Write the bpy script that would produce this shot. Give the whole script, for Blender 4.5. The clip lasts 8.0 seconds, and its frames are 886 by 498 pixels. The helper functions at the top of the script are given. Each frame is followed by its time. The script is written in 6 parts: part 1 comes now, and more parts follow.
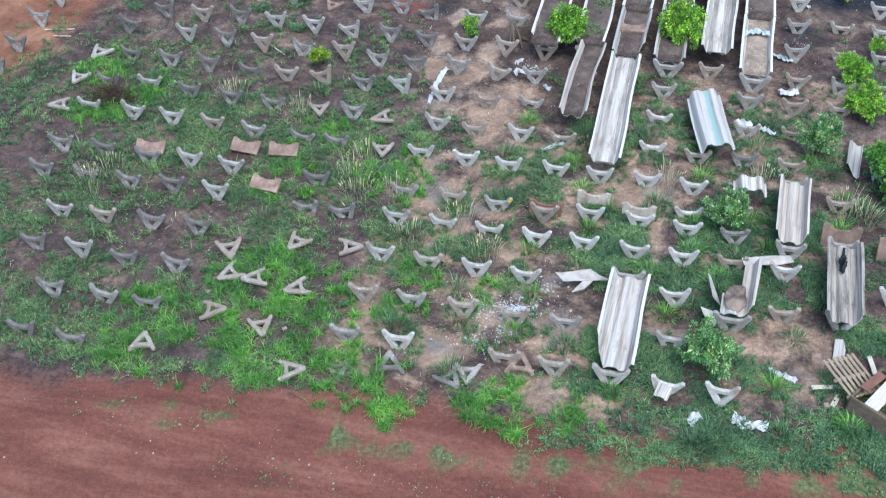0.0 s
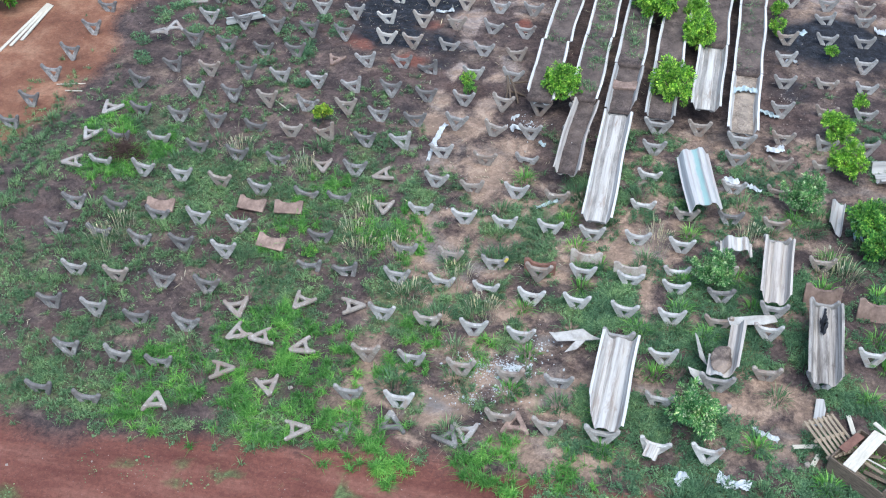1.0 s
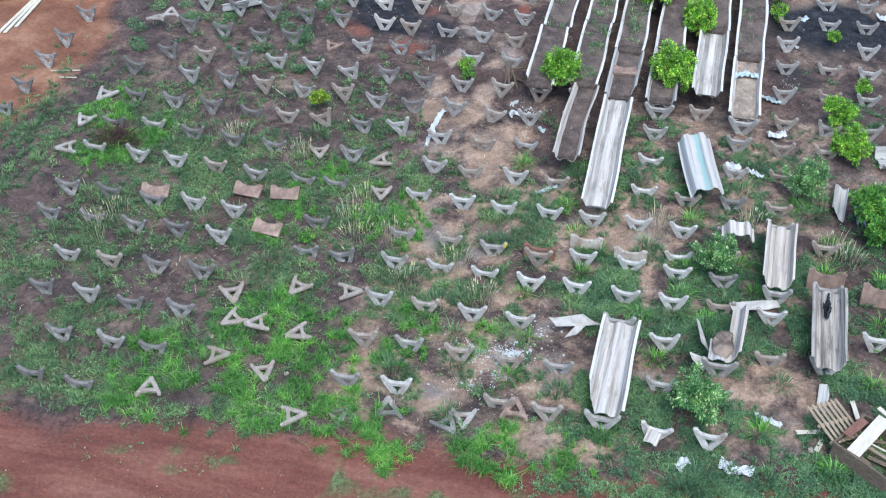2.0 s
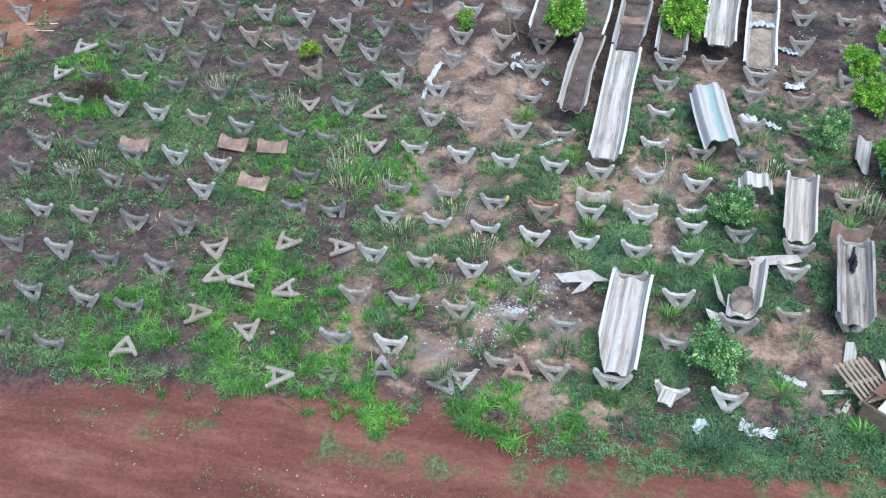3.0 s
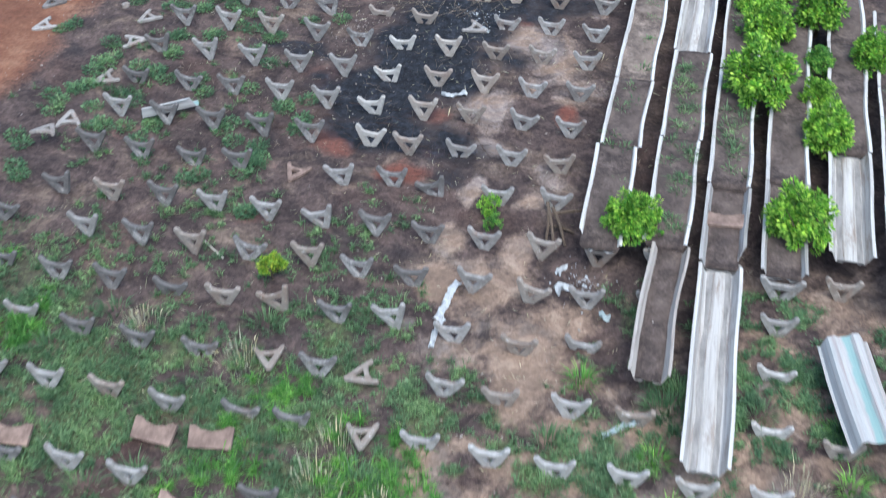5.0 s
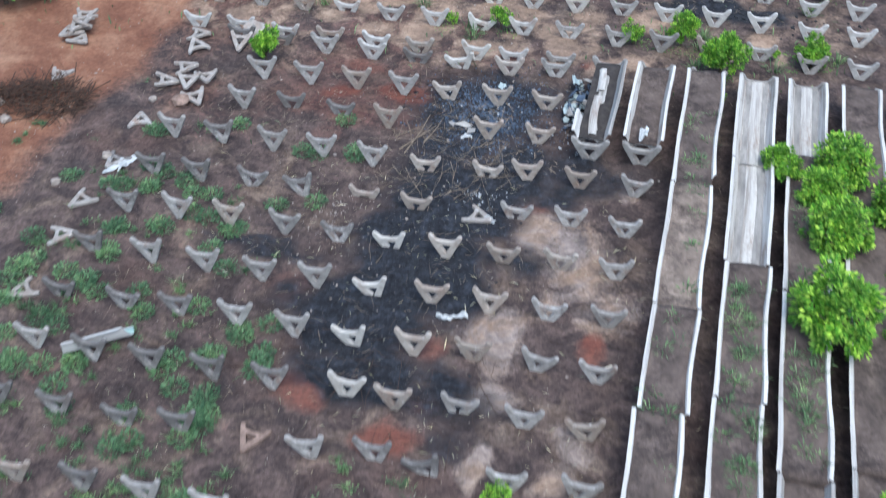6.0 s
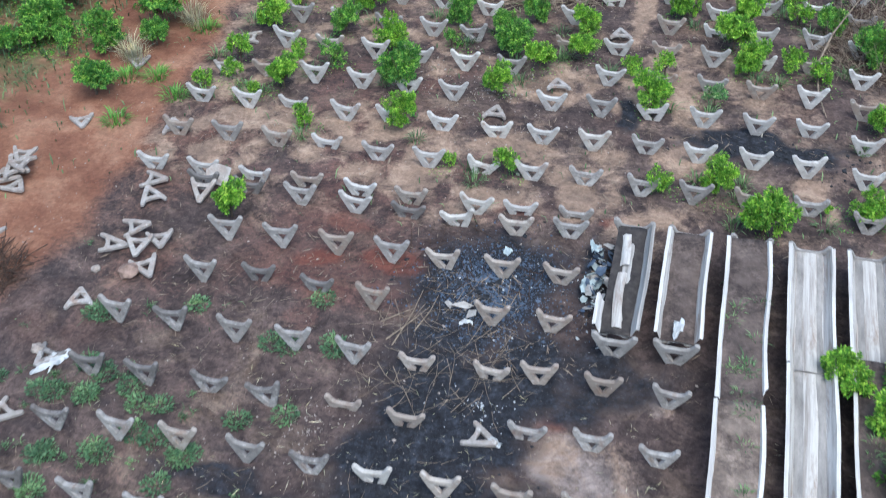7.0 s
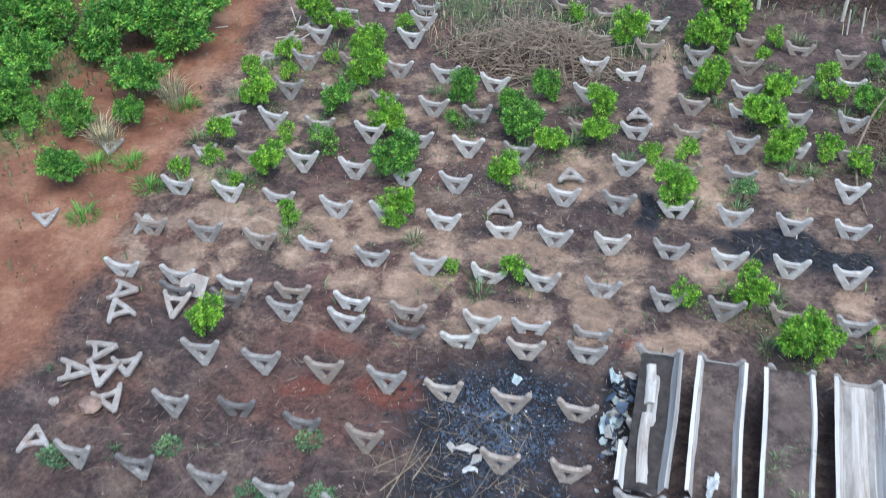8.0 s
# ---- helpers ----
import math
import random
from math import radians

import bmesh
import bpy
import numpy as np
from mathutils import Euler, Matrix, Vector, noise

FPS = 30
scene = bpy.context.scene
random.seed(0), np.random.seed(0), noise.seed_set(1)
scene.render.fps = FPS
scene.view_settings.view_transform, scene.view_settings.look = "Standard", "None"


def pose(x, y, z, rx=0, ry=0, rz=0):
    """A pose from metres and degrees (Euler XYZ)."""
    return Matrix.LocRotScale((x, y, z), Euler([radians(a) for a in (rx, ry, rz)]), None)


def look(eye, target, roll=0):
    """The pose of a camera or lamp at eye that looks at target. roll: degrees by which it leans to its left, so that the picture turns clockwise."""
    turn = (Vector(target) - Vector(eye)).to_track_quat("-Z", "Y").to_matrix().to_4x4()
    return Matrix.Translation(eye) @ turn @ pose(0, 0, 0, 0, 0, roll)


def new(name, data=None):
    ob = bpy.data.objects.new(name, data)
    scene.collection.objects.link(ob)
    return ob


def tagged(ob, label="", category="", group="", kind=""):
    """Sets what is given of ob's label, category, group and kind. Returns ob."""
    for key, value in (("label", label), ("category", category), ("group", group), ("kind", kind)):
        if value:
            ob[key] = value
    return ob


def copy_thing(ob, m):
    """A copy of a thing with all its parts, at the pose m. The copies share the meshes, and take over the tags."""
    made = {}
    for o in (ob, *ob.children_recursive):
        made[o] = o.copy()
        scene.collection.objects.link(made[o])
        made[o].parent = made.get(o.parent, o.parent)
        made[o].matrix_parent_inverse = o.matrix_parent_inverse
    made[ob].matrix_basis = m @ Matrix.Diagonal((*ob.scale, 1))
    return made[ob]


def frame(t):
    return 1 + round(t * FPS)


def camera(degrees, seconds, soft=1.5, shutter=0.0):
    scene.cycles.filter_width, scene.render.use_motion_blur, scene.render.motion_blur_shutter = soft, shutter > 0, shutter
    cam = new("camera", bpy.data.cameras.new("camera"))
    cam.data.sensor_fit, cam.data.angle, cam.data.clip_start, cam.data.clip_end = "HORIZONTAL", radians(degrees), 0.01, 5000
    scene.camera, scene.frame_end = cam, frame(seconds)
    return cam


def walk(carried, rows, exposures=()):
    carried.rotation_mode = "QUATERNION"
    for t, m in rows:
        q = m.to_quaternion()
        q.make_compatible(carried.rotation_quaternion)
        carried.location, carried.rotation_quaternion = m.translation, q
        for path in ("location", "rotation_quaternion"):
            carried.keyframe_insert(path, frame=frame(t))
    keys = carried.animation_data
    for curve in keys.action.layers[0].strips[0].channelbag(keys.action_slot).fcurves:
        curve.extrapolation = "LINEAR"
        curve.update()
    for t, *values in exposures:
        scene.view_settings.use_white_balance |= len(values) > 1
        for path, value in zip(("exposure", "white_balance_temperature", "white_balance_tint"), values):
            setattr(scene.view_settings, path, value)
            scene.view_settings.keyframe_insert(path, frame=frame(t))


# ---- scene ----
# The camera and its flight: seconds, x, y, z in metres, then yaw, pitch and roll in degrees
cam = camera(41.0, 8.0, soft=1.1, shutter=0.35)
PATH = [
    (0.0, -0.000, 0.000, 21.350, 13.85, -41.70, -0.51),
    (0.5, -0.015, 0.003, 22.564, 13.78, -41.66, -0.43),
    (1.0, 0.005, 0.004, 23.443, 13.75, -41.54, -0.44),
    (1.2, 0.022, 0.027, 23.597, 13.75, -41.54, -0.44),
    (2.5, 0.035, 0.095, 21.822, 13.71, -41.64, -0.55),
    (3.0, -0.133, 0.895, 20.590, 13.70, -41.75, -0.60),
    (3.5, -0.634, 2.591, 19.590, 13.80, -41.79, -0.70),
    (4.0, -1.564, 5.275, 19.117, 13.76, -41.70, -0.67),
    (4.2, -1.931, 6.640, 18.993, 13.72, -41.60, -0.65),
    (5.3, -3.826, 15.367, 18.143, 13.95, -41.50, -0.81),
    (5.5, -4.179, 16.966, 18.154, 13.96, -41.34, -0.83),
    (6.0, -5.105, 20.995, 18.246, 13.88, -41.10, -0.71),
    (6.5, -6.000, 24.777, 18.335, 13.69, -40.92, -0.64),
    (7.0, -6.603, 27.456, 18.367, 13.67, -40.86, -0.62),
    (7.5, -7.010, 29.313, 18.388, 13.79, -40.73, -0.68),
    (8.0, -7.541, 31.303, 18.347, 13.65, -40.58, -0.59),
]
walk(cam, [(t, pose(x, y, z, 90 + pitch, 0, yaw) @ pose(0, 0, 0, 0, 0, roll)) for t, x, y, z, yaw, pitch, roll in PATH], [(0, 0.92, 5780, 3), (4.0, 0.91, 5780, 3), (5.5, 0.82, 5780, 3), (8, 0.84, 5780, 3)])

# World, sun and exposure: a soft overcast evening
SUN_UP, SUN_FROM = radians(63), radians(150)
world = bpy.data.worlds.new("sky")
scene.world = world
world.use_nodes = True
wn = world.node_tree
sky = wn.nodes.new("ShaderNodeTexSky")
sky.sky_type, sky.sun_disc = "NISHITA", False
sky.sun_elevation, sky.sun_rotation = SUN_UP, SUN_FROM
sky.air_density, sky.dust_density, sky.ozone_density = 1.0, 3.0, 1.0
wn.links.new(sky.outputs[0], wn.nodes["Background"].inputs[0])
wn.nodes["Background"].inputs[1].default_value = 0.15
lamp = bpy.data.lights.new("sun", "SUN")
lamp.energy, lamp.angle, lamp.color = 1.25, radians(40), (1.0, 0.97, 0.93)
sun = new("sun", lamp)
sun.matrix_world = look((30 * math.sin(SUN_FROM), 30 * math.cos(SUN_FROM), 30 * math.tan(SUN_UP)), (0, 0, 0))


# ---- materials ----
def material(name, rough=0.9):
    m = bpy.data.materials.new(name)
    m.use_nodes = True
    nt = m.node_tree
    b = nt.nodes["Principled BSDF"]
    b.inputs["Roughness"].default_value = rough
    b.inputs["Specular IOR Level"].default_value = 0.25
    return m, nt, b


def noise_tex(nt, scale, detail=4.0, rough=0.6, space="Object", stretch=(1, 1, 1), warp=0.0, drift=None):
    """Noise over a space; drift moves it on from object to object."""
    co = nt.nodes.new("ShaderNodeTexCoord")
    mp = nt.nodes.new("ShaderNodeMapping")
    mp.inputs["Scale"].default_value = stretch
    nt.links.new(co.outputs[space], mp.inputs[0])
    n = nt.nodes.new("ShaderNodeTexNoise")
    n.inputs["Scale"].default_value, n.inputs["Detail"].default_value = scale, detail
    n.inputs["Roughness"].default_value, n.inputs["Distortion"].default_value = rough, warp
    nt.links.new(mp.outputs[0], n.inputs["Vector"])
    if drift:
        n.noise_dimensions = "4D"
        nt.links.new(math_node(nt, "MULTIPLY", drift, 37.0), n.inputs["W"])
    return n.outputs["Fac"]


def ramp(nt, fac, stops):
    r = nt.nodes.new("ShaderNodeValToRGB")
    els = r.color_ramp.elements
    while len(els) < len(stops):
        els.new(0.5)
    for e, (p, c) in zip(els, stops):
        e.position, e.color = p, (*c, 1) if len(c) == 3 else c
    nt.links.new(fac, r.inputs[0])
    return r.outputs[0]


def mix(nt, fac, a, b, mode="MIX"):
    n = nt.nodes.new("ShaderNodeMix")
    n.data_type, n.blend_type = "RGBA", mode
    for socket, value in ((n.inputs[0], fac), (n.inputs[6], a), (n.inputs[7], b)):
        if isinstance(value, (int, float)):
            socket.default_value = value
        elif isinstance(value, tuple):
            socket.default_value = (*value, 1)
        else:
            nt.links.new(value, socket)
    return n.outputs[2]


def math_node(nt, op, a, b=0.0):
    n = nt.nodes.new("ShaderNodeMath")
    n.operation = op
    for socket, value in ((n.inputs[0], a), (n.inputs[1], b)):
        if isinstance(value, (int, float)):
            socket.default_value = value
        else:
            nt.links.new(value, socket)
    return n.outputs[0]


def bump(nt, b, height, strength=0.4, distance=0.02):
    n = nt.nodes.new("ShaderNodeBump")
    n.inputs["Strength"].default_value, n.inputs["Distance"].default_value = strength, distance
    nt.links.new(height, n.inputs["Height"])
    nt.links.new(n.outputs[0], b.inputs["Normal"])


def ground_material():
    m, nt, b = material("bare_soil", 0.95)
    at = nt.nodes.new("ShaderNodeAttribute")
    at.attribute_name = "soil"
    sep = nt.nodes.new("ShaderNodeSeparateColor")
    nt.links.new(at.outputs["Color"], sep.inputs[0])
    fine, mid, big = noise_tex(nt, 9.0, 10, 0.78, warp=0.5), noise_tex(nt, 1.3, 9, 0.72, warp=0.8), noise_tex(nt, 0.25, 4)
    brown = ramp(nt, mid, [(0.36, (0.040, 0.030, 0.029)), (0.5, (0.084, 0.061, 0.057)), (0.64, (0.145, 0.104, 0.092))])
    red = ramp(nt, noise_tex(nt, 0.7, 9, 0.72, stretch=(0.35, 1.6, 1), warp=0.3),
               [(0.30, (0.108, 0.038, 0.030)), (0.50, (0.172, 0.068, 0.051)), (0.72, (0.27, 0.132, 0.098))])
    track = ramp(nt, noise_tex(nt, 0.5, 8, 0.68, warp=0.25), [(0.34, (0.150, 0.062, 0.040)), (0.50, (0.235, 0.112, 0.070)), (0.66, (0.35, 0.200, 0.132))])
    co = nt.nodes.new("ShaderNodeTexCoord")
    place = nt.nodes.new("ShaderNodeSeparateXYZ")
    nt.links.new(co.outputs["Object"], place.inputs[0])
    beyond = ramp(nt, math_node(nt, "MULTIPLY", place.outputs[1], 0.01), [(0.18, (0, 0, 0)), (0.24, (1, 1, 1))])
    aside = ramp(nt, math_node(nt, "MULTIPLY", place.outputs[0], -0.01), [(0.175, (0, 0, 0)), (0.20, (1, 1, 1))])
    red = mix(nt, math_node(nt, "MULTIPLY", beyond, aside), red, track)
    sand = ramp(nt, mid, [(0.36, (0.175, 0.125, 0.098)), (0.52, (0.300, 0.210, 0.155)), (0.66, (0.44, 0.325, 0.245))])
    near = ramp(nt, math_node(nt, "MULTIPLY", place.outputs[1], 0.01), [(0.33, (0.6, 0.6, 0.6)), (0.37, (0, 0, 0))])
    sand = mix(nt, math_node(nt, "MULTIPLY", near, ramp(nt, noise_tex(nt, 0.45, 5, 0.6, warp=0.5), [(0.52, (0, 0, 0)), (0.64, (1, 1, 1))])), sand, (0.19, 0.188, 0.19))
    ashy = ramp(nt, math_node(nt, "MULTIPLY", place.outputs[1], 0.01), [(0.32, (0, 0, 0)), (0.36, (0.8, 0.8, 0.8)), (0.45, (0.8, 0.8, 0.8)), (0.48, (0, 0, 0))])
    sand = mix(nt, math_node(nt, "MULTIPLY", ashy, ramp(nt, noise_tex(nt, 0.8, 6, 0.7, warp=0.6), [(0.42, (0, 0, 0)), (0.58, (1, 1, 1))])), sand, ramp(nt, mid, [(0.38, (0.145, 0.122, 0.118)), (0.62, (0.36, 0.305, 0.285))]))
    char = ramp(nt, noise_tex(nt, 3.5, 8, 0.75), [(0.34, (0.011, 0.011, 0.014)), (0.52, (0.024, 0.026, 0.033)), (0.64, (0.048, 0.055, 0.072)), (0.78, (0.14, 0.16, 0.20))])
    moss = ramp(nt, fine, [(0.4, (0.060, 0.080, 0.036)), (0.6, (0.125, 0.165, 0.068))])

    def edge(channel):
        s = math_node(nt, "ADD", channel, math_node(nt, "MULTIPLY", math_node(nt, "ADD", math_node(nt, "SUBTRACT", fine, 0.5), math_node(nt, "SUBTRACT", mid, 0.5)), 0.55))
        return ramp(nt, s, [(0.26, (0, 0, 0)), (0.70, (1, 1, 1))])

    patch = noise_tex(nt, 0.55, 6, 0.68, warp=1.0)
    brown = mix(nt, ramp(nt, patch, [(0.52, (0, 0, 0)), (0.66, (0.75, 0.75, 0.75))]), brown, ramp(nt, mid, [(0.4, (0.15, 0.105, 0.08)), (0.6, (0.27, 0.205, 0.16))]))
    brown = mix(nt, ramp(nt, noise_tex(nt, 0.42, 6, 0.7, stretch=(1, 1.3, 1), warp=0.8), [(0.53, (0, 0, 0)), (0.68, (0.75, 0.75, 0.75))]), brown, (0.042, 0.036, 0.038))
    brown = mix(nt, ramp(nt, noise_tex(nt, 0.33, 4, 0.6), [(0.56, (0, 0, 0)), (0.70, (0.3, 0.3, 0.3))]), brown, (0.15, 0.080, 0.060))
    worn = math_node(nt, "SUBTRACT", 0.82, math_node(nt, "MULTIPLY", math_node(nt, "MAXIMUM", edge(sep.outputs[0]), edge(sep.outputs[2])), 0.36))
    c = mix(nt, edge(sep.outputs[0]), brown, red)
    c = mix(nt, edge(sep.outputs[2]), c, sand)
    c = mix(nt, edge(at.outputs["Alpha"]), c, moss)
    c = mix(nt, edge(sep.outputs[1]), c, char)
    # Soil grain; the bump's hollows are darkened too, crevice shade put into the colour
    c = mix(nt, worn, c, ramp(nt, fine, [(0.34, (0.33, 0.325, 0.33)), (0.5, (0.95, 0.95, 0.95)), (0.64, (1.52, 1.5, 1.48))]), "MULTIPLY")
    speck = ramp(nt, noise_tex(nt, 24.0, 3, 0.6), [(0.66, (0, 0, 0)), (0.72, (1, 1, 1))])
    c = mix(nt, math_node(nt, "MULTIPLY", speck, 0.35), c, (0.42, 0.38, 0.34))
    c = mix(nt, 0.35, c, ramp(nt, big, [(0.3, (0.7, 0.7, 0.72)), (0.7, (1.2, 1.18, 1.15))]), "MULTIPLY")
    nt.links.new(c, b.inputs["Base Color"])
    bump(nt, b, fine, 0.7, 0.06)
    return m


def concrete_material(name, dark, light, stain, rust=0.0, crust=0.0):
    """Cast concrete; the crust is black lichen that grows on the head of old castings."""
    m, nt, b = material(name, 0.9)
    info = nt.nodes.new("ShaderNodeObjectInfo")
    own = info.outputs["Random"]
    tone = ramp(nt, noise_tex(nt, 4.5, 8, 0.75, warp=0.6, drift=own), [(0.34, dark), (0.62, light)])
    tone = mix(nt, math_node(nt, "MULTIPLY", own, 0.5), tone, stain)
    foot = ramp(nt, noise_tex(nt, 2.3, 5, 0.7, warp=0.5, drift=own), [(0.45, (0, 0, 0)), (0.68, (1, 1, 1))])
    tone = mix(nt, math_node(nt, "MULTIPLY", foot, 0.5 + rust), tone, (0.20, 0.125, 0.09) if rust else stain)
    smear = ramp(nt, noise_tex(nt, 1.9, 6, 0.7, stretch=(1, 1, 0.6), warp=0.4, drift=own), [(0.56, (0, 0, 0)), (0.68, (0.7, 0.7, 0.7))])
    tone = mix(nt, smear, tone, (0.25, 0.155, 0.11))
    pale = ramp(nt, noise_tex(nt, 9.0, 4, 0.6, drift=own), [(0.60, (0, 0, 0)), (0.68, (0.5, 0.5, 0.5))])
    tone = mix(nt, pale, tone, (0.64, 0.62, 0.59))
    if crust:
        co = nt.nodes.new("ShaderNodeTexCoord")
        sep = nt.nodes.new("ShaderNodeSeparateXYZ")
        nt.links.new(co.outputs["Object"], sep.inputs[0])
        rough_edge = math_node(nt, "ADD", sep.outputs[2], math_node(nt, "MULTIPLY", math_node(nt, "SUBTRACT", noise_tex(nt, 6.0, 6, 0.7, stretch=(1.6, 1.6, 0.5), drift=own), 0.5), 1.1))
        rough_edge = math_node(nt, "ADD", rough_edge, math_node(nt, "MULTIPLY", math_node(nt, "SUBTRACT", info.outputs["Random"], 0.5), 0.3))
        tone = mix(nt, math_node(nt, "MULTIPLY", ramp(nt, rough_edge, [(0.30, (0, 0, 0)), (0.55, (1, 1, 1))]), crust), tone, (0.098, 0.090, 0.088))
    nt.links.new(tone, b.inputs["Base Color"])
    bump(nt, b, noise_tex(nt, 45.0, 5, 0.7), 0.5, 0.01)
    return m


def sheet_material(name, pale, grime, streak=(0.33, 0.22, 0.15), amount=0.5, stripe=None):
    """Fibre cement, with dirt drawn out along the channel; a stripe of algae may follow one of its folds."""
    m, nt, b = material(name, 0.85)
    info = nt.nodes.new("ShaderNodeObjectInfo")
    lines = noise_tex(nt, 1.0, 5, 0.65, stretch=(9, 0.35, 9), drift=info.outputs["Random"])
    c = ramp(nt, lines, [(0.36, grime), (0.56, pale)])
    c = mix(nt, math_node(nt, "MULTIPLY", ramp(nt, noise_tex(nt, 1.6, 6, 0.7, stretch=(3, 0.6, 3), warp=0.4), [(0.5, (0, 0, 0)), (0.7, (1, 1, 1))]), amount), c, streak)
    c = mix(nt, math_node(nt, "MULTIPLY", info.outputs["Random"], 0.2), c, grime)
    if stripe:
        co = nt.nodes.new("ShaderNodeTexCoord")
        sep = nt.nodes.new("ShaderNodeSeparateXYZ")
        nt.links.new(co.outputs["Object"], sep.inputs[0])
        away = math_node(nt, "ABSOLUTE", math_node(nt, "ADD", math_node(nt, "ADD", sep.outputs[0], 0.06), math_node(nt, "MULTIPLY", math_node(nt, "SUBTRACT", noise_tex(nt, 2.5, 5, 0.7, stretch=(1, 0.5, 1)), 0.5), 0.2)))
        c = mix(nt, ramp(nt, away, [(0.05, (0.85, 0.85, 0.85)), (0.11, (0, 0, 0))]), c, stripe)
    nt.links.new(c, b.inputs["Base Color"])
    bump(nt, b, noise_tex(nt, 30.0, 4, 0.6), 0.3, 0.006)
    return m


def plain_material(name, low, high, scale=6.0, rough=0.9, stretch=(1, 1, 1), vary=0.3):
    m, nt, b = material(name, rough)
    info = nt.nodes.new("ShaderNodeObjectInfo")
    c = ramp(nt, noise_tex(nt, scale, 6, 0.68, stretch=stretch), [(0.3, low), (0.7, high)])
    c = mix(nt, math_node(nt, "MULTIPLY", info.outputs["Random"], vary), c, low)
    nt.links.new(c, b.inputs["Base Color"])
    bump(nt, b, noise_tex(nt, scale * 5, 4, 0.6, stretch=stretch), 0.5, 0.01)
    return m


def bed_material(name, low, mid, high):
    m, nt, b = material(name, 0.95)
    c = ramp(nt, noise_tex(nt, 2.2, 9, 0.78, warp=0.15), [(0.36, low), (0.5, mid), (0.64, high)])
    c = mix(nt, 0.7, c, ramp(nt, noise_tex(nt, 14.0, 7, 0.75), [(0.34, (0.45, 0.45, 0.45)), (0.5, (1, 1, 1)), (0.66, (1.5, 1.5, 1.5))]), "MULTIPLY")
    c = mix(nt, ramp(nt, noise_tex(nt, 0.7, 4, 0.6), [(0.46, (0, 0, 0)), (0.62, (0.7, 0.7, 0.7))]), c, high)
    nt.links.new(c, b.inputs["Base Color"])
    bump(nt, b, noise_tex(nt, 18.0, 6, 0.7), 0.8, 0.03)
    return m


def leaf_material(name, stops, gloss=0.45, through_light=0.26, clump=2.6, clump_mix=0.8):
    m, nt, b = material(name, gloss)
    geo = nt.nodes.new("ShaderNodeNewGeometry")
    info = nt.nodes.new("ShaderNodeObjectInfo")
    c = ramp(nt, geo.outputs["Random Per Island"], stops)
    c = mix(nt, math_node(nt, "MULTIPLY", info.outputs["Random"], 0.25), c, stops[0][1])
    c = mix(nt, clump_mix, c, ramp(nt, noise_tex(nt, clump, 3, 0.6), [(0.36, (0.45, 0.5, 0.55)), (0.5, (0.95, 0.95, 0.95)), (0.64, (1.7, 1.5, 1.3))]), "MULTIPLY")
    nt.links.new(c, b.inputs["Base Color"])
    tr = nt.nodes.new("ShaderNodeBsdfTranslucent")
    nt.links.new(c, tr.inputs[0])
    mx = nt.nodes.new("ShaderNodeMixShader")
    mx.inputs[0].default_value = through_light
    nt.links.new(b.outputs[0], mx.inputs[1])
    nt.links.new(tr.outputs[0], mx.inputs[2])
    nt.links.new(mx.outputs[0], nt.nodes["Material Output"].inputs[0])
    return m


SOIL = ground_material()
CONCRETE = concrete_material("weathered_concrete", (0.235, 0.222, 0.210), (0.56, 0.54, 0.515), (0.19, 0.172, 0.158), 0.0, 0.25)
CONCRETE_DARK = concrete_material("blackened_concrete", (0.14, 0.13, 0.125), (0.52, 0.50, 0.48), (0.12, 0.108, 0.10), 0.0, 0.66)
CONCRETE_SOIL = concrete_material("soil_stained_concrete", (0.22, 0.195, 0.172), (0.40, 0.365, 0.325), (0.20, 0.155, 0.125), 0.1)
CONCRETE_BAKED = concrete_material("heat_bleached_concrete", (0.30, 0.26, 0.225), (0.56, 0.51, 0.455), (0.22, 0.175, 0.145), 0.05, 0.1)
CONCRETE_DUSTY = concrete_material("dusty_concrete", (0.24, 0.225, 0.21), (0.47, 0.45, 0.43), (0.22, 0.19, 0.165), 0.03)
CONCRETE_WHITE = concrete_material("whitened_concrete", (0.36, 0.34, 0.31), (0.66, 0.64, 0.60), (0.30, 0.27, 0.24))
CONCRETE_CLEAN = concrete_material("clean_concrete", (0.32, 0.305, 0.29), (0.64, 0.625, 0.60), (0.26, 0.24, 0.225))
SHEET = sheet_material("bleached_fibre_cement", (0.57, 0.55, 0.52), (0.29, 0.262, 0.24), (0.24, 0.175, 0.135), 0.9)
# Paler copy of SHEET: light caught by rims and walls, put into the colour
SHEET_RIM = sheet_material("sunlit_fibre_cement", (0.66, 0.645, 0.62), (0.42, 0.395, 0.37), (0.36, 0.30, 0.25), 0.5)
SHEET_GREY = sheet_material("grey_fibre_cement", (0.46, 0.45, 0.435), (0.21, 0.20, 0.19), amount=0.4)
SHEET_WARM = sheet_material("pinkish_fibre_cement", (0.52, 0.475, 0.43), (0.28, 0.245, 0.22), (0.20, 0.16, 0.135), 0.5)
SHEET_WORN = plain_material("worn_fibre_cement", (0.27, 0.25, 0.225), (0.55, 0.53, 0.505), 3.5, vary=0.15)
SHEET_BROWN = sheet_material("earth_streaked_fibre_cement", (0.40, 0.37, 0.34), (0.13, 0.11, 0.095), (0.055, 0.047, 0.042), 0.85)
SHEET_TEAL = sheet_material("algae_tinted_fibre_cement", (0.48, 0.475, 0.465), (0.39, 0.34, 0.325), (0.35, 0.375, 0.365), 0.45, (0.24, 0.39, 0.375))
BED = bed_material("dry_bed_soil", (0.036, 0.028, 0.026), (0.082, 0.063, 0.057), (0.165, 0.128, 0.110))
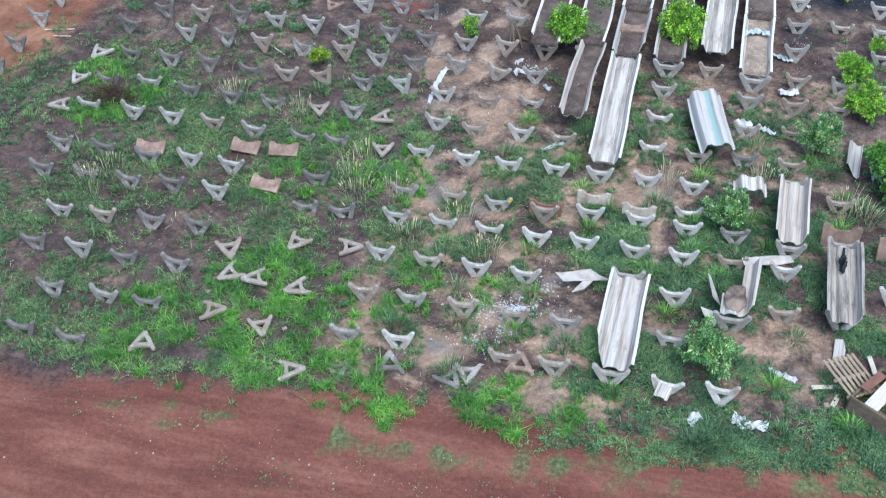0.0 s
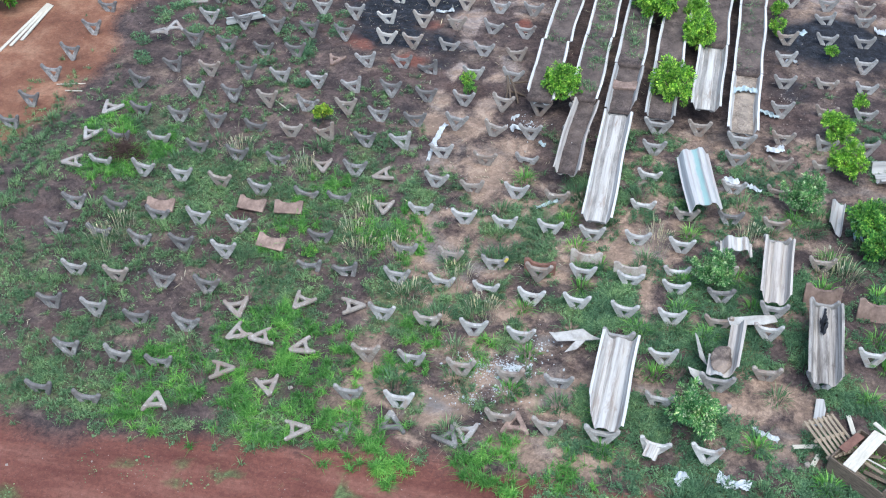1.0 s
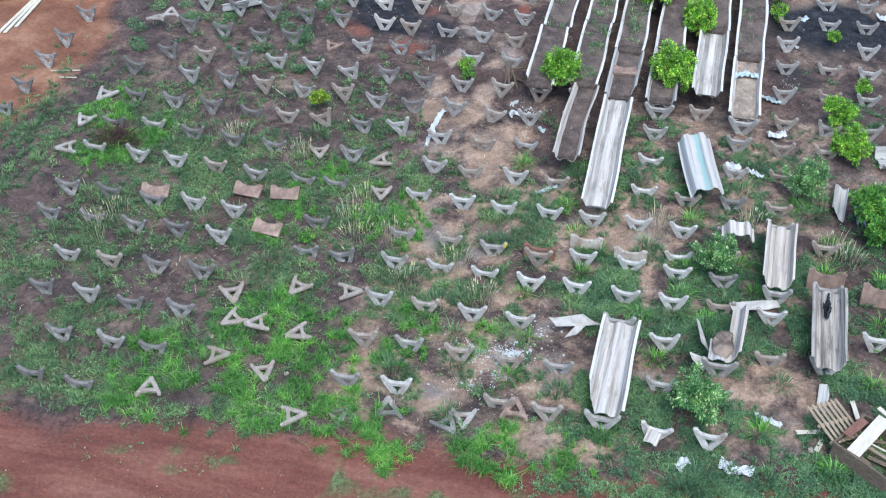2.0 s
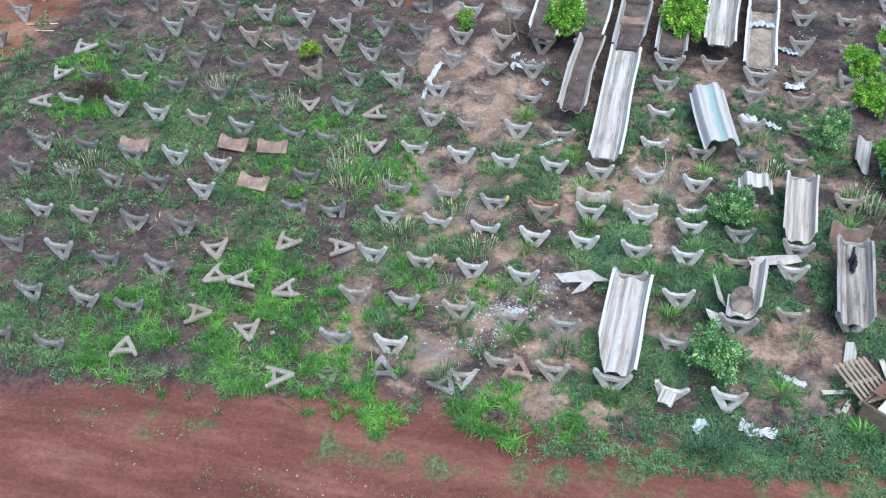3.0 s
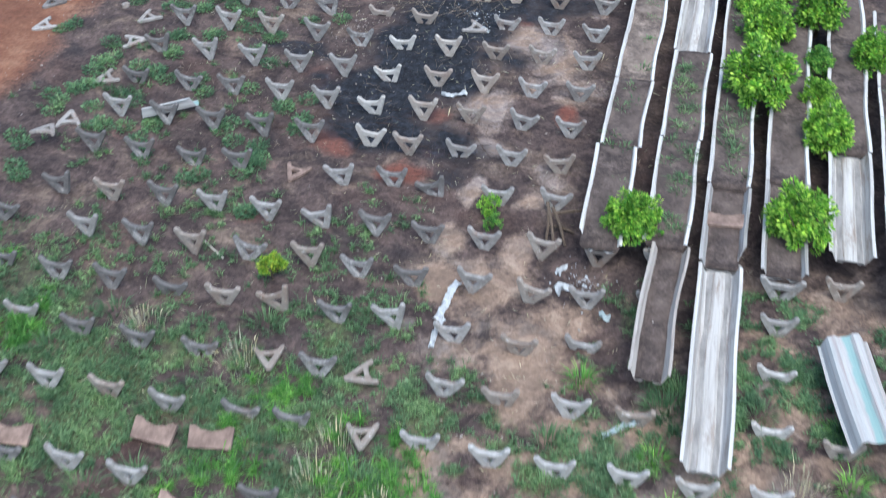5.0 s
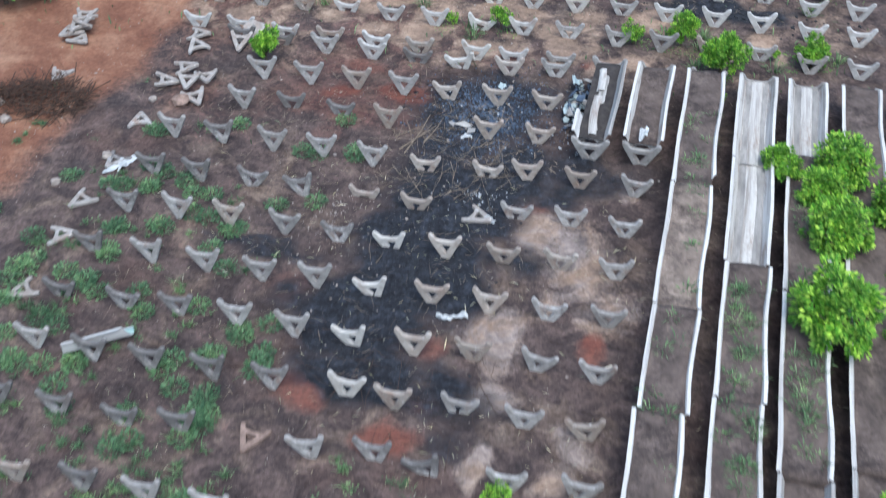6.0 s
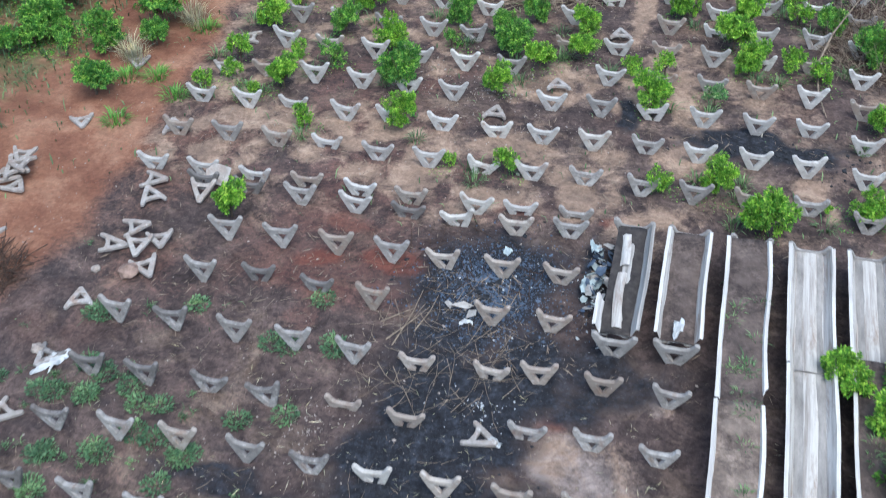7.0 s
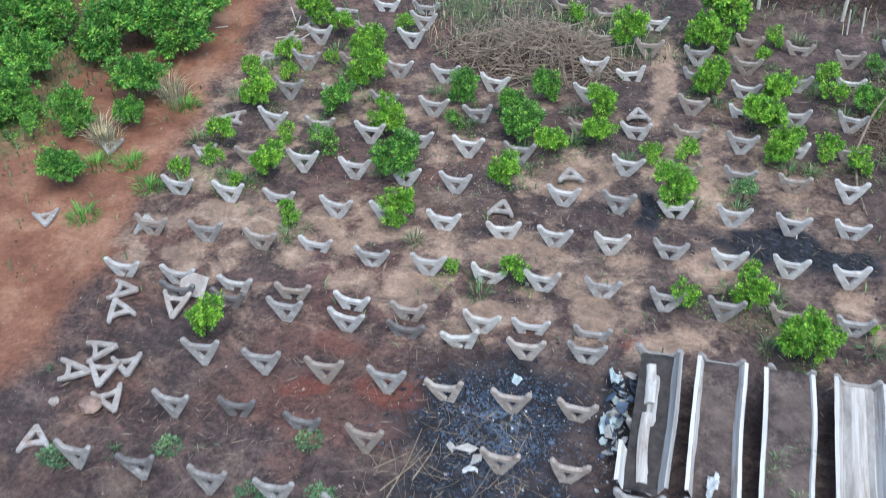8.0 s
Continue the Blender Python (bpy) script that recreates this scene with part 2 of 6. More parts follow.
ASH_SOIL = plain_material("sooty_soil", (0.022, 0.020, 0.020), (0.085, 0.074, 0.070), 5.0)
BED_TAN = bed_material("tan_bed_soil", (0.065, 0.050, 0.043), (0.15, 0.117, 0.099), (0.31, 0.245, 0.20))
BED_DUST = plain_material("grey_trough_dust", (0.17, 0.162, 0.155), (0.42, 0.40, 0.38), 3.0, stretch=(2, 0.5, 1))
BED_SAND = bed_material("sandy_bed_soil", (0.13, 0.105, 0.088), (0.26, 0.21, 0.17), (0.40, 0.33, 0.265))
TERRACOTTA = plain_material("pinkish_mortar", (0.11, 0.075, 0.062), (0.42, 0.30, 0.245), 4.0)
BRICK = plain_material("red_clay", (0.13, 0.065, 0.05), (0.27, 0.145, 0.11), 5.0)
WOOD = plain_material("grey_weathered_wood", (0.20, 0.155, 0.11), (0.42, 0.34, 0.25), 5.0, stretch=(1, 8, 8))
WOOD_DARK = plain_material("rotten_board", (0.07, 0.052, 0.04), (0.24, 0.19, 0.145), 5.0, stretch=(1, 6, 6))
WOOD_PALE = plain_material("pale_board", (0.45, 0.41, 0.34), (0.66, 0.61, 0.52), 4.0, stretch=(1, 6, 6))
PLASTIC = plain_material("crumpled_white_plastic", (0.38, 0.40, 0.415), (0.66, 0.68, 0.69), 3.0, 0.45)
PLASTIC_BLUE = plain_material("pale_blue_plastic_film", (0.30, 0.38, 0.40), (0.52, 0.585, 0.60), 4.0, 0.4)
TWIG = plain_material("dry_twig", (0.12, 0.092, 0.070), (0.36, 0.29, 0.22), 6.0)
TWIG_DARK = plain_material("dark_dead_brush", (0.035, 0.022, 0.018), (0.10, 0.065, 0.05), 6.0)
BARK = plain_material("grey_brown_bark", (0.07, 0.05, 0.035), (0.17, 0.13, 0.10), 12.0)
YELLOW = plain_material("yellow_paint", (0.46, 0.34, 0.06), (0.66, 0.54, 0.14), 8.0, 0.4)
ROCK = plain_material("pale_rubble", (0.20, 0.165, 0.14), (0.46, 0.41, 0.37), 6.0)
CHIP = plain_material("blue_grey_chips", (0.36, 0.385, 0.40), (0.66, 0.68, 0.70), 8.0, vary=0.5)
ASH = plain_material("blue_grey_ash", (0.030, 0.046, 0.075), (0.13, 0.175, 0.25), 1.4, vary=0.1)
CHARCOAL = plain_material("charcoal", (0.010, 0.011, 0.014), (0.06, 0.065, 0.075), 9.0)
LEAF = leaf_material("bright_citrus_leaf", [(0.0, (0.055, 0.195, 0.025)), (0.5, (0.195, 0.44, 0.048)), (1.0, (0.50, 0.72, 0.115))])
LEAF_DEEP = leaf_material("deep_green_leaf", [(0.0, (0.032, 0.135, 0.03)), (0.5, (0.115, 0.335, 0.055)), (1.0, (0.42, 0.66, 0.13))])
LEAF_PALE = leaf_material("pale_green_leaf", [(0.0, (0.05, 0.17, 0.055)), (0.5, (0.13, 0.32, 0.095)), (0.80, (0.28, 0.46, 0.18)), (1.0, (0.66, 0.73, 0.46))])
LEAF_YELLOW = leaf_material("yellow_green_leaf", [(0.0, (0.10, 0.25, 0.03)), (0.5, (0.25, 0.42, 0.05)), (1.0, (0.56, 0.62, 0.08))])
GRASS = leaf_material("green_grass", [(0.0, (0.060, 0.120, 0.055)), (0.5, (0.135, 0.24, 0.105)), (1.0, (0.26, 0.385, 0.19))], 0.6, clump=0.9, clump_mix=0.65)
GRASS_BRIGHT = leaf_material("fresh_grass", [(0.0, (0.060, 0.18, 0.035)), (0.5, (0.125, 0.33, 0.060)), (1.0, (0.27, 0.50, 0.12))], 0.55, clump=0.9, clump_mix=0.65)
GRASS_BLUE = leaf_material("bluish_weeds", [(0.0, (0.052, 0.108, 0.055)), (0.5, (0.11, 0.225, 0.105)), (1.0, (0.21, 0.345, 0.175))], 0.6, clump=0.9, clump_mix=0.65)
SEED = leaf_material("dry_seed_heads", [(0.0, (0.34, 0.33, 0.20)), (0.6, (0.54, 0.52, 0.35)), (1.0, (0.72, 0.69, 0.52))], 0.8)


# ---- helpers of this scene ----
def part(name, bm, mat, parent=None, label="", smooth=False):
    me = bpy.data.meshes.new(name)
    bm.normal_update()
    bm.to_mesh(me)
    bm.free()
    me.materials.append(mat)
    if smooth:
        me.polygons.foreach_set("use_smooth", [True] * len(me.polygons))
    ob = new(name, me)
    ob.parent = parent
    if label:
        ob["label"] = label
    return ob


def mesh_of_arrays(name, V, quads, tris, mat):
    """A mesh from arrays of places, quads and triangles."""
    me = bpy.data.meshes.new(name)
    me.vertices.add(len(V))
    me.vertices.foreach_set("co", np.ascontiguousarray(V, np.float32).ravel())
    loops = np.concatenate([quads.ravel(), tris.ravel()]).astype(np.int32)
    sizes = np.concatenate([np.full(len(quads), 4), np.full(len(tris), 3)]).astype(np.int32)
    me.loops.add(len(loops))
    me.loops.foreach_set("vertex_index", loops)
    me.polygons.add(len(sizes))
    me.polygons.foreach_set("loop_start", np.concatenate([[0], np.cumsum(sizes)[:-1]]).astype(np.int32))
    me.update(calc_edges=True)
    me.materials.append(mat)
    return new(name, me)


def mesh_from(name, verts, faces, mat, parent=None, label=""):
    me = bpy.data.meshes.new(name)
    me.from_pydata(verts, [], faces)
    me.materials.append(mat)
    ob = new(name, me)
    ob.parent = parent
    if label:
        ob["label"] = label
    return ob


def hash2(ix, iy, seed):
    h = (ix.astype(np.int64) * 374761393 + iy.astype(np.int64) * 668265263 + seed * 974634777) & 0x7FFFFFFF
    h = ((h ^ (h >> 13)) * 1274126177) & 0x7FFFFFFF
    return ((h ^ (h >> 16)) & 0xFFFF) / 65535.0


def vnoise(x, y, scale, seed, octaves=3):
    """Smooth value noise in 0..1 over arrays of places."""
    x, y = np.asarray(x, float) * scale, np.asarray(y, float) * scale
    total, gain, norm = 0.0, 1.0, 0.0
    for o in range(octaves):
        ix, iy = np.floor(x), np.floor(y)
        fx, fy = x - ix, y - iy
        fx, fy = fx * fx * (3 - 2 * fx), fy * fy * (3 - 2 * fy)
        a, b = hash2(ix, iy, seed + o), hash2(ix + 1, iy, seed + o)
        c, d = hash2(ix, iy + 1, seed + o), hash2(ix + 1, iy + 1, seed + o)
        total = total + gain * ((a * (1 - fx) + b * fx) * (1 - fy) + (c * (1 - fx) + d * fx) * fy)
        norm += gain
        x, y, gain = x * 2.03, y * 2.03, gain * 0.5
    return total / norm


def blob(x, y, cx, cy, rx, ry, soft=0.35):
    """1 inside an ellipse, 0 outside, with a soft rim."""
    d = np.sqrt(((x - cx) / rx) ** 2 + ((y - cy) / ry) ** 2)
    return np.clip((1 + soft - d) / (2 * soft), 0, 1)


def step(v, lo, hi):
    return np.clip((v - lo) / (hi - lo), 0, 1)


def road_edge(x):
    """Where the red road meets the field."""
    return 16.6 + 0.16 * np.maximum(x + 4, 0) + 0.5 * (vnoise(x, 0 * x, 0.5, 3) - 0.5) - 0.5 * step(-x, 7, 10) - 0.7 * step(-x, 11, 15)


def track_edge(y):
    """The field side of the red track that runs along the field."""
    return -20.3 - 0.6 * step(y, 50, 60) + 1.0 * (vnoise(y, 0 * y, 0.3, 9) - 0.5) - 1.6 * step(-y, -34, -24) - 1.3 * step(y, 33, 36) * step(-y, -47, -44)


# ---- ground: zones of soil ----
# Patches of ground as x, y, radius along x, radius along y, strength
CHAR = ((-11.5, 38.9, 1.54, 1.64, 1), (-11.1, 37.0, 1.20, 0.83, 0.95), (-10.4, 40.6, 1.73, 1.76, 1), (-10.4, 43.2, 1.84, 2.00, 0.9), (-11.3, 41.9, 1.05, 1.34, 0.8), (-14.3, 40.5, 1.48, 0.31, 0.7),
      (-9.2, 37.0, 0.92, 0.92, 0.7), (-7.5, 44.7, 1.40, 1.01, 0.7), (-8.4, 41.2, 0.72, 0.74, 0.6), (-8.9, 35.3, 0.50, 0.55, 0.45), (-8.8, 44.7, 0.94, 1.48, 0.8), (-10.4, 47.2, 1.73, 1.51, 1),
      (-10.9, 45.3, 1.31, 0.55, 0.8), (-9.0, 48.1, 0.70, 0.98, 0.5), (-4.9, 54.05, 1.5, 0.50, 0.9), (-3.5, 53.75, 1.0, 0.75, 0.9), (-7.75, 54.3, 0.28, 1.0, 0.85), (-7.9, 48.1, 0.35, 1.46, 0.75))
SAND_MID = ((-8.2, 38.6, 0.61, 0.98, 0.9), (-8.1, 37.0, 0.65, 0.50, 0.8), (-6.9, 41.6, 0.87, 1.26, 0.8), (-7.9, 42.5, 0.74, 0.65, 0.8), (-7.5, 40.0, 0.42, 0.58, 0.6), (-8.0, 35.0, 0.31, 0.90, 0.8),
      (-8.2, 33.2, 0.53, 0.56, 0.8), (-6.5, 33.1, 0.40, 0.71, 0.9), (-6.9, 32.0, 0.89, 0.81, 0.7), (-8.1, 31.8, 0.56, 0.67, 0.9), (-5.3, 31.2, 0.86, 0.55, 0.7), (-6.3, 36.1, 0.38, 0.56, 0.6),
      (-6.8, 30.7, 0.54, 0.40, 0.6), (-8.5, 30.3, 0.32, 0.27, 0.7), (-6.0, 40.1, 0.83, 0.92, 0.5), (-6.1, 44.3, 0.61, 0.42, 0.5), (-6.5, 35.1, 0.37, 0.53, 0.7))
SAND_NEAR = ((-5.8, 29.6, 0.85, 1.82, 0.8), (-4.3, 28.1, 0.98, 0.83, 0.8), (-4.9, 26.9, 1.27, 0.79, 0.7), (-7.1, 24.3, 0.61, 0.60, 0.6), (-4.9, 25.4, 0.92, 0.61, 0.7), (-5.8, 23.3, 0.89, 0.68, 0.7),
      (-3.9, 23.7, 0.59, 0.68, 0.8), (-6.7, 20.5, 0.83, 0.50, 0.8), (-5.1, 19.7, 0.94, 0.75, 0.95), (-2.5, 20.7, 1.08, 0.87, 0.8), (-5.3, 18.4, 0.52, 0.26, 0.6), (-0.7, 19.0, 0.45, 0.43, 0.9),
      (0.2, 21.5, 0.54, 0.48, 0.7), (-0.9, 27.0, 0.94, 1.56, 0.7), (-0.3, 25.5, 0.60, 1.20, 0.8), (-1.6, 26.4, 0.93, 0.37, 0.7), (-7.2, 21.2, 0.71, 0.83, 0.5), (-2.9, 26.6, 0.94, 0.51, 0.6))
SAND_SIDE = ((4.1, 26.0, 0.44, 1.44, 0.7), (4.4, 31.0, 0.49, 1.79, 0.7), (2.3, 32.9, 1.04, 1.29, 0.5), (2.4, 21.4, 0.27, 0.57, 0.6), (0.4, 32.8, 1.05, 0.97, 0.5), (3.3, 21.6, 0.53, 0.38, 0.4))
SAND_FAR = ((-13.2, 50.8, 0.52, 1.00, 0.95), (-14.1, 52.7, 0.41, 0.66, 0.6), (-10.7, 55.3, 0.86, 0.60, 0.9), (-11.8, 55.5, 0.44, 0.49, 0.5), (-8.2, 60.5, 0.32, 2.50, 0.9), (-8.7, 50.6, 0.50, 1.13, 0.8),
      (-6.4, 52.7, 0.65, 0.82, 0.8), (-4.6, 56.2, 0.42, 0.72, 0.7), (-4.2, 55.6, 0.35, 0.94, 0.6), (-8.3, 52.5, 0.53, 0.61, 0.7), (-14.5, 50.7, 0.52, 0.40, 0.8), (-15.8, 51.1, 0.47, 0.41, 0.7),
      (-18.6, 50.5, 0.54, 0.31, 0.9), (-15.9, 52.7, 0.42, 0.45, 0.6), (-17.4, 51.1, 0.54, 0.64, 0.5), (-13.4, 55.9, 0.59, 0.51, 0.6), (-14.6, 57.6, 0.31, 0.84, 0.6))
SAND_END = ((-6.7, 50.4, 0.49, 0.45, 0.7), (-10.2, 51.1, 0.51, 0.38, 0.6), (-3.0, 52.3, 0.51, 0.58, 0.7), (-2.6, 51.5, 0.25, 0.37, 0.8), (-5.8, 54.6, 0.68, 0.33, 0.5), (-14.9, 53.2, 0.42, 0.45, 0.5),
      (-6.4, 56.0, 0.71, 0.48, 0.6), (-9.6, 58.4, 0.62, 0.83, 0.5), (-5.4, 51.4, 0.75, 0.56, 0.5), (-11.1, 50.1, 0.50, 0.37, 0.6), (-16.1, 48.2, 0.37, 0.36, 0.4))
RED = ((-6.3, 38.9, 0.47, 0.43, 0.8), (-10.0, 35.4, 0.63, 0.47, 0.8), (-12.0, 36.4, 0.66, 0.51, 0.6), (-9.8, 38.1, 0.41, 0.43, 0.6), (-8.3, 43.1, 0.45, 0.54, 0.5), (-9.3, 36.4, 0.39, 0.39, 0.4),
      (-17.4, 35.6, 0.54, 0.64, 0.4), (-12.8, 33.2, 0.73, 0.52, 0.4), (-13.2, 39.2, 0.85, 0.96, 0.4), (-12.6, 47.5, 0.71, 0.40, 0.9), (-14.3, 47.1, 0.71, 0.32, 0.7), (-14.0, 48.5, 0.74, 0.53, 0.6),
      (-10.2, 49.8, 0.62, 0.27, 0.6), (-21.0, 49.0, 1.18, 1.25, 0.5), (-7.8, 49.9, 0.37, 0.35, 0.7), (-14.1, 45.0, 0.89, 0.57, 0.4))
LUSH = ((-9.7, 21.1, 1.43, 1.30, 1), (-8.1, 19.6, 0.82, 1.18, 1), (-9.9, 19.0, 1.09, 1.18, 0.9), (-11.0, 18.0, 1.07, 0.75, 0.9), (-12.5, 17.5, 0.80, 0.56, 0.7), (-12.5, 19.2, 0.84, 0.82, 0.6),
      (-6.0, 18.0, 0.52, 0.88, 0.9), (-5.1, 17.6, 0.45, 0.33, 1), (-6.8, 18.9, 0.24, 0.33, 1), (-3.3, 18.3, 0.71, 0.77, 1), (-2.5, 17.7, 0.75, 0.41, 0.9), (-1.6, 18.0, 0.63, 0.66, 0.5),
      (-7.3, 17.9, 0.39, 0.71, 0.7), (-8.8, 17.9, 0.66, 0.54, 0.8), (-6.2, 20.8, 0.70, 0.50, 0.7), (-6.0, 22.1, 0.43, 0.53, 0.8))
LUSH_UP = ((-10.6, 27.0, 0.66, 1.42, 0.6), (-8.0, 26.2, 1.12, 1.06, 0.6), (-18.6, 29.5, 0.90, 1.03, 0.9), (-16.8, 28.6, 0.70, 0.97, 0.9), (-17.7, 26.9, 0.85, 0.77, 0.8), (-11.2, 25.0, 0.63, 0.78, 0.6),
      (-4.4, 21.7, 0.25, 0.82, 0.6))
BARE = ((-13.5, 22.0, 1.65, 1.19, 0.9), (-13.5, 19.6, 1.56, 0.96, 0.85), (-11.8, 21.0, 0.87, 1.34, 0.8), (-13.8, 31.6, 3.12, 2.15, 0.7), (-18.9, 26.3, 1.53, 2.19, 0.8), (-10.6, 33.0, 2.22, 2.19, 0.7),
      (-11.5, 22.9, 0.91, 0.96, 0.6), (-17.3, 23.3, 0.63, 0.79, 0.4), (-13.6, 24.2, 0.79, 0.78, 0.5), (-15.7, 21.5, 0.90, 0.59, 0.4))


def patches(x, y, rows, seed, ragged=0.7, soft=0.45):
    """Ragged overlapping patches, 0..1."""
    u = x + ragged * (vnoise(x, y, 0.9, seed) - 0.5) + 0.5 * ragged * (vnoise(x, y, 2.7, seed + 1) - 0.5)
    v = y + ragged * (vnoise(x, y, 0.9, seed + 2) - 0.5) + 0.5 * ragged * (vnoise(x, y, 2.7, seed + 3) - 0.5)
    total = 0.0 * x
    for cx, cy, rx, ry, amount in rows:
        total = np.maximum(total, amount * blob(u, v, cx, cy, rx, ry, soft))
    return total


def zone_red(x, y):
    front = step(road_edge(x) - y + 0.9 * (vnoise(x, y, 1.1, 5) - 0.5), -1.9 + 0.8 * step(x, -5, -1), -0.3)
    side = step(track_edge(y) - x + 0.8 * (vnoise(x, y, 0.9, 6) - 0.5), -0.9, 0.9) * step(y, 21, 27)
    broad = 0.22 * step(-x, 9, 13) * step(y, 31, 36) * (0.3 + 1.1 * vnoise(x, y, 0.6, 33)) + 0.2 * step(-x, 5, 8) * blob(x, y, -12, 49, 9, 4.5) * vnoise(x, y, 0.6, 32) + 0.1 * step(y, 47, 50) * vnoise(x, y, 0.5, 31)
    return np.clip(np.maximum.reduce([front, side, patches(x, y, RED, 34), broad]) + 0.3 * (vnoise(x, y, 0.8, 4) - 0.5), 0, 1)


def zone_char(x, y):
    c = np.maximum.reduce([patches(x, y, CHAR, 11, 1.1, 0.5), 0.85 * blob(x + 0.8 * (vnoise(x, y, 0.7, 15) - 0.5), y, 5.2, 40.2, 2.6, 1.8), 0.5 * blob(x, y, 3.6, 36.6, 1.0, 0.8)])
    return np.clip(c + 0.5 * (vnoise(x, y, 1.1, 13) - 0.5) * (c > 0.05) + 0.25 * (vnoise(x, y, 3.1, 14) - 0.5) * (c > 0.05), 0, 1)


def zone_sand(x, y):
    c = np.maximum.reduce([patches(x, y, rows, 21) for rows in (SAND_MID, SAND_NEAR, SAND_SIDE, SAND_FAR, SAND_END)])
    strip = step(x, -8.6, -7.2) * step(-x, -1.0, 1.2) * step(y, 17.2, 18.5) * step(-y, -34, -30)
    faint = 0.72 * strip * step(0.6 * vnoise(x, y, 0.7, 25) + 0.4 * vnoise(x, y, 2.3, 27), 0.36, 0.56)
    lanes = 0.62 * step(x, -2.5, -1.5) * step(-x, -6, -4) * step(y, 18.5, 20) * step(-y, -36, -33) * step(0.6 * vnoise(x, y, 0.8, 28) + 0.4 * vnoise(x, y, 2.6, 29), 0.40, 0.60)
    pads = 0.75 * step(0.6 * vnoise(x, y, 0.8, 22) + 0.4 * vnoise(x, y, 2.4, 26), 0.45, 0.62) * step(y, 48, 50) * (1 - 0.5 * step(y, 57, 61)) * (1 - 0.45 * step(x, -7, -4))
    right = 0.6 * step(x, 2.6, 4.0) * step(y, 27, 29) * step(vnoise(x, y, 0.6, 23), 0.42, 0.62)
    return np.clip(np.maximum.reduce([c, faint, lanes, pads, right]), 0, 1) * (1 - step(road_edge(x) - y, -0.6, 0.0)) * (1 - 0.9 * step(-20.0 - x, 0, 1))


def green_cover(x, y):
    """How densely the weeds and grass grow, 0..1."""
    n, p = vnoise(x, y, 0.55, 41), 0.6 * vnoise(x, y, 1.4, 42) + 0.4 * vnoise(x, y, 3.6, 43)
    left = step(-x, 7.8, 9.4) * step(x, -20.5, -18.8) * step(y, 16.6, 17.6) * step(-y, -33.5, -29.5) * step(0.4 * n + 0.6 * p, 0.41, 0.56) * (1 - 0.25 * step(-x, 15.5, 18))
    left = left * (1 - patches(x, y, BARE, 46, 0.9))
    right = step(x, -1.3, 0.8) * step(y, 17.4, 18.2) * step(-y, -29.5, -26.5) * step(0.4 * n + 0.6 * p + 0.06 * step(-y, -21.5, -19.5), 0.49, 0.61)
    middle = step(x, -9, -8) * step(-x, -0.5, 1) * step(y, 17.2, 18.4) * step(-y, -30.5, -28) * step(0.35 * n + 0.65 * p, 0.50, 0.58)
    hem = 0.7 * step(x, -3, -1) * step(y, 16.3, 16.9) * (1 - step(y - road_edge(x), 0.7, 1.6)) * step(y - road_edge(x), -0.15, 0.25) * step(p, 0.36, 0.56)
    far = 0.35 * step(-x, 13.5, 15.5) * step(x, -20.2, -19.4) * step(y, 30, 33) * step(-y, -46, -43) * step(p, 0.57, 0.68)
    spotty = 0.55 * step(-x, 8.8, 10) * step(x, -20.2, -19.4) * step(y, 28, 30) * step(-y, -36, -33) * step(p, 0.53, 0.63)
    ends = 0.8 * step(x, -5, -4) * step(-x, -3.5, -2.5) * step(y, 27, 28.5) * step(-y, -33.2, -31.5) * step(p, 0.50, 0.60)
    beds = 0.8 * step(x, 2.6, 3.2) * step(y, 28, 30) * step(-y, -38, -34) * step(p, 0.56, 0.68)
    top = 0.5 * step(y, 60, 62) * step(n, 0.55, 0.7) + 0.6 * blob(x, y, -12, 63.5, 4, 1.6)
    side = 0.45 * step(-x, 19.5, 20.5) * step(p, 0.66, 0.74) + 0.8 * step(-x, 23.5, 25) * step(y, 49, 53)
    verge = 0.45 * blob(x, y, -21.5, 25.5, 3.0, 5) * step(n, 0.42, 0.58)
    return np.clip(np.maximum.reduce([left, right, middle, hem, far, spotty, ends, beds, top, side, verge]), 0, 1) * (1 - zone_char(x, y))


def road_moss(x, y):
    """A thin green film on the road's edge."""
    film = 0.55 * vnoise(0.55 * x, 1.5 * y, 0.9, 44) + 0.45 * vnoise(x, y, 2.6, 45)
    m = step(road_edge(x) - y, -0.9, -0.1) * (1 - step(road_edge(x) - y, 0.3, 1.5)) * step(film, 0.51 - 0.11 * step(x, -1, 1), 0.66 - 0.08 * step(x, -1, 1))
    return np.maximum(m, 0.9 * blob(x, y, -14.6, 14.5, 0.5, 0.4, 0.5))


MOUNDS = ((-7.28, 45.3), (-6.0, 45.35), (-0.66, 32.7), (2.04, 32.5), (3.3, 24.7), (1.95, 21.65))


def ground_height(x, y):
    h = sum(0.2 * np.exp(-((x - a) ** 2 + (y - b) ** 2) / 0.14) for a, b in MOUNDS) + 0.10 * (vnoise(x, y, 0.35, 51) - 0.5) + 0.06 * (vnoise(x, y, 1.6, 52) - 0.5) + 0.03 * (vnoise(x, y, 5.0, 53, 2) - 0.5)
    ruts = step(road_edge(x) - y, 0.1, 1.0)
    h = h + ruts * (0.015 * np.sin(6.5 * (y + 0.25 * np.sin(0.5 * x))) * vnoise(x, y, 0.4, 54) - 0.07)
    track = step(track_edge(y) - x, -0.3, 1.0)
    return h + track * (0.012 * np.sin(5.0 * x + 0.8 * np.sin(0.4 * y)) - 0.05)


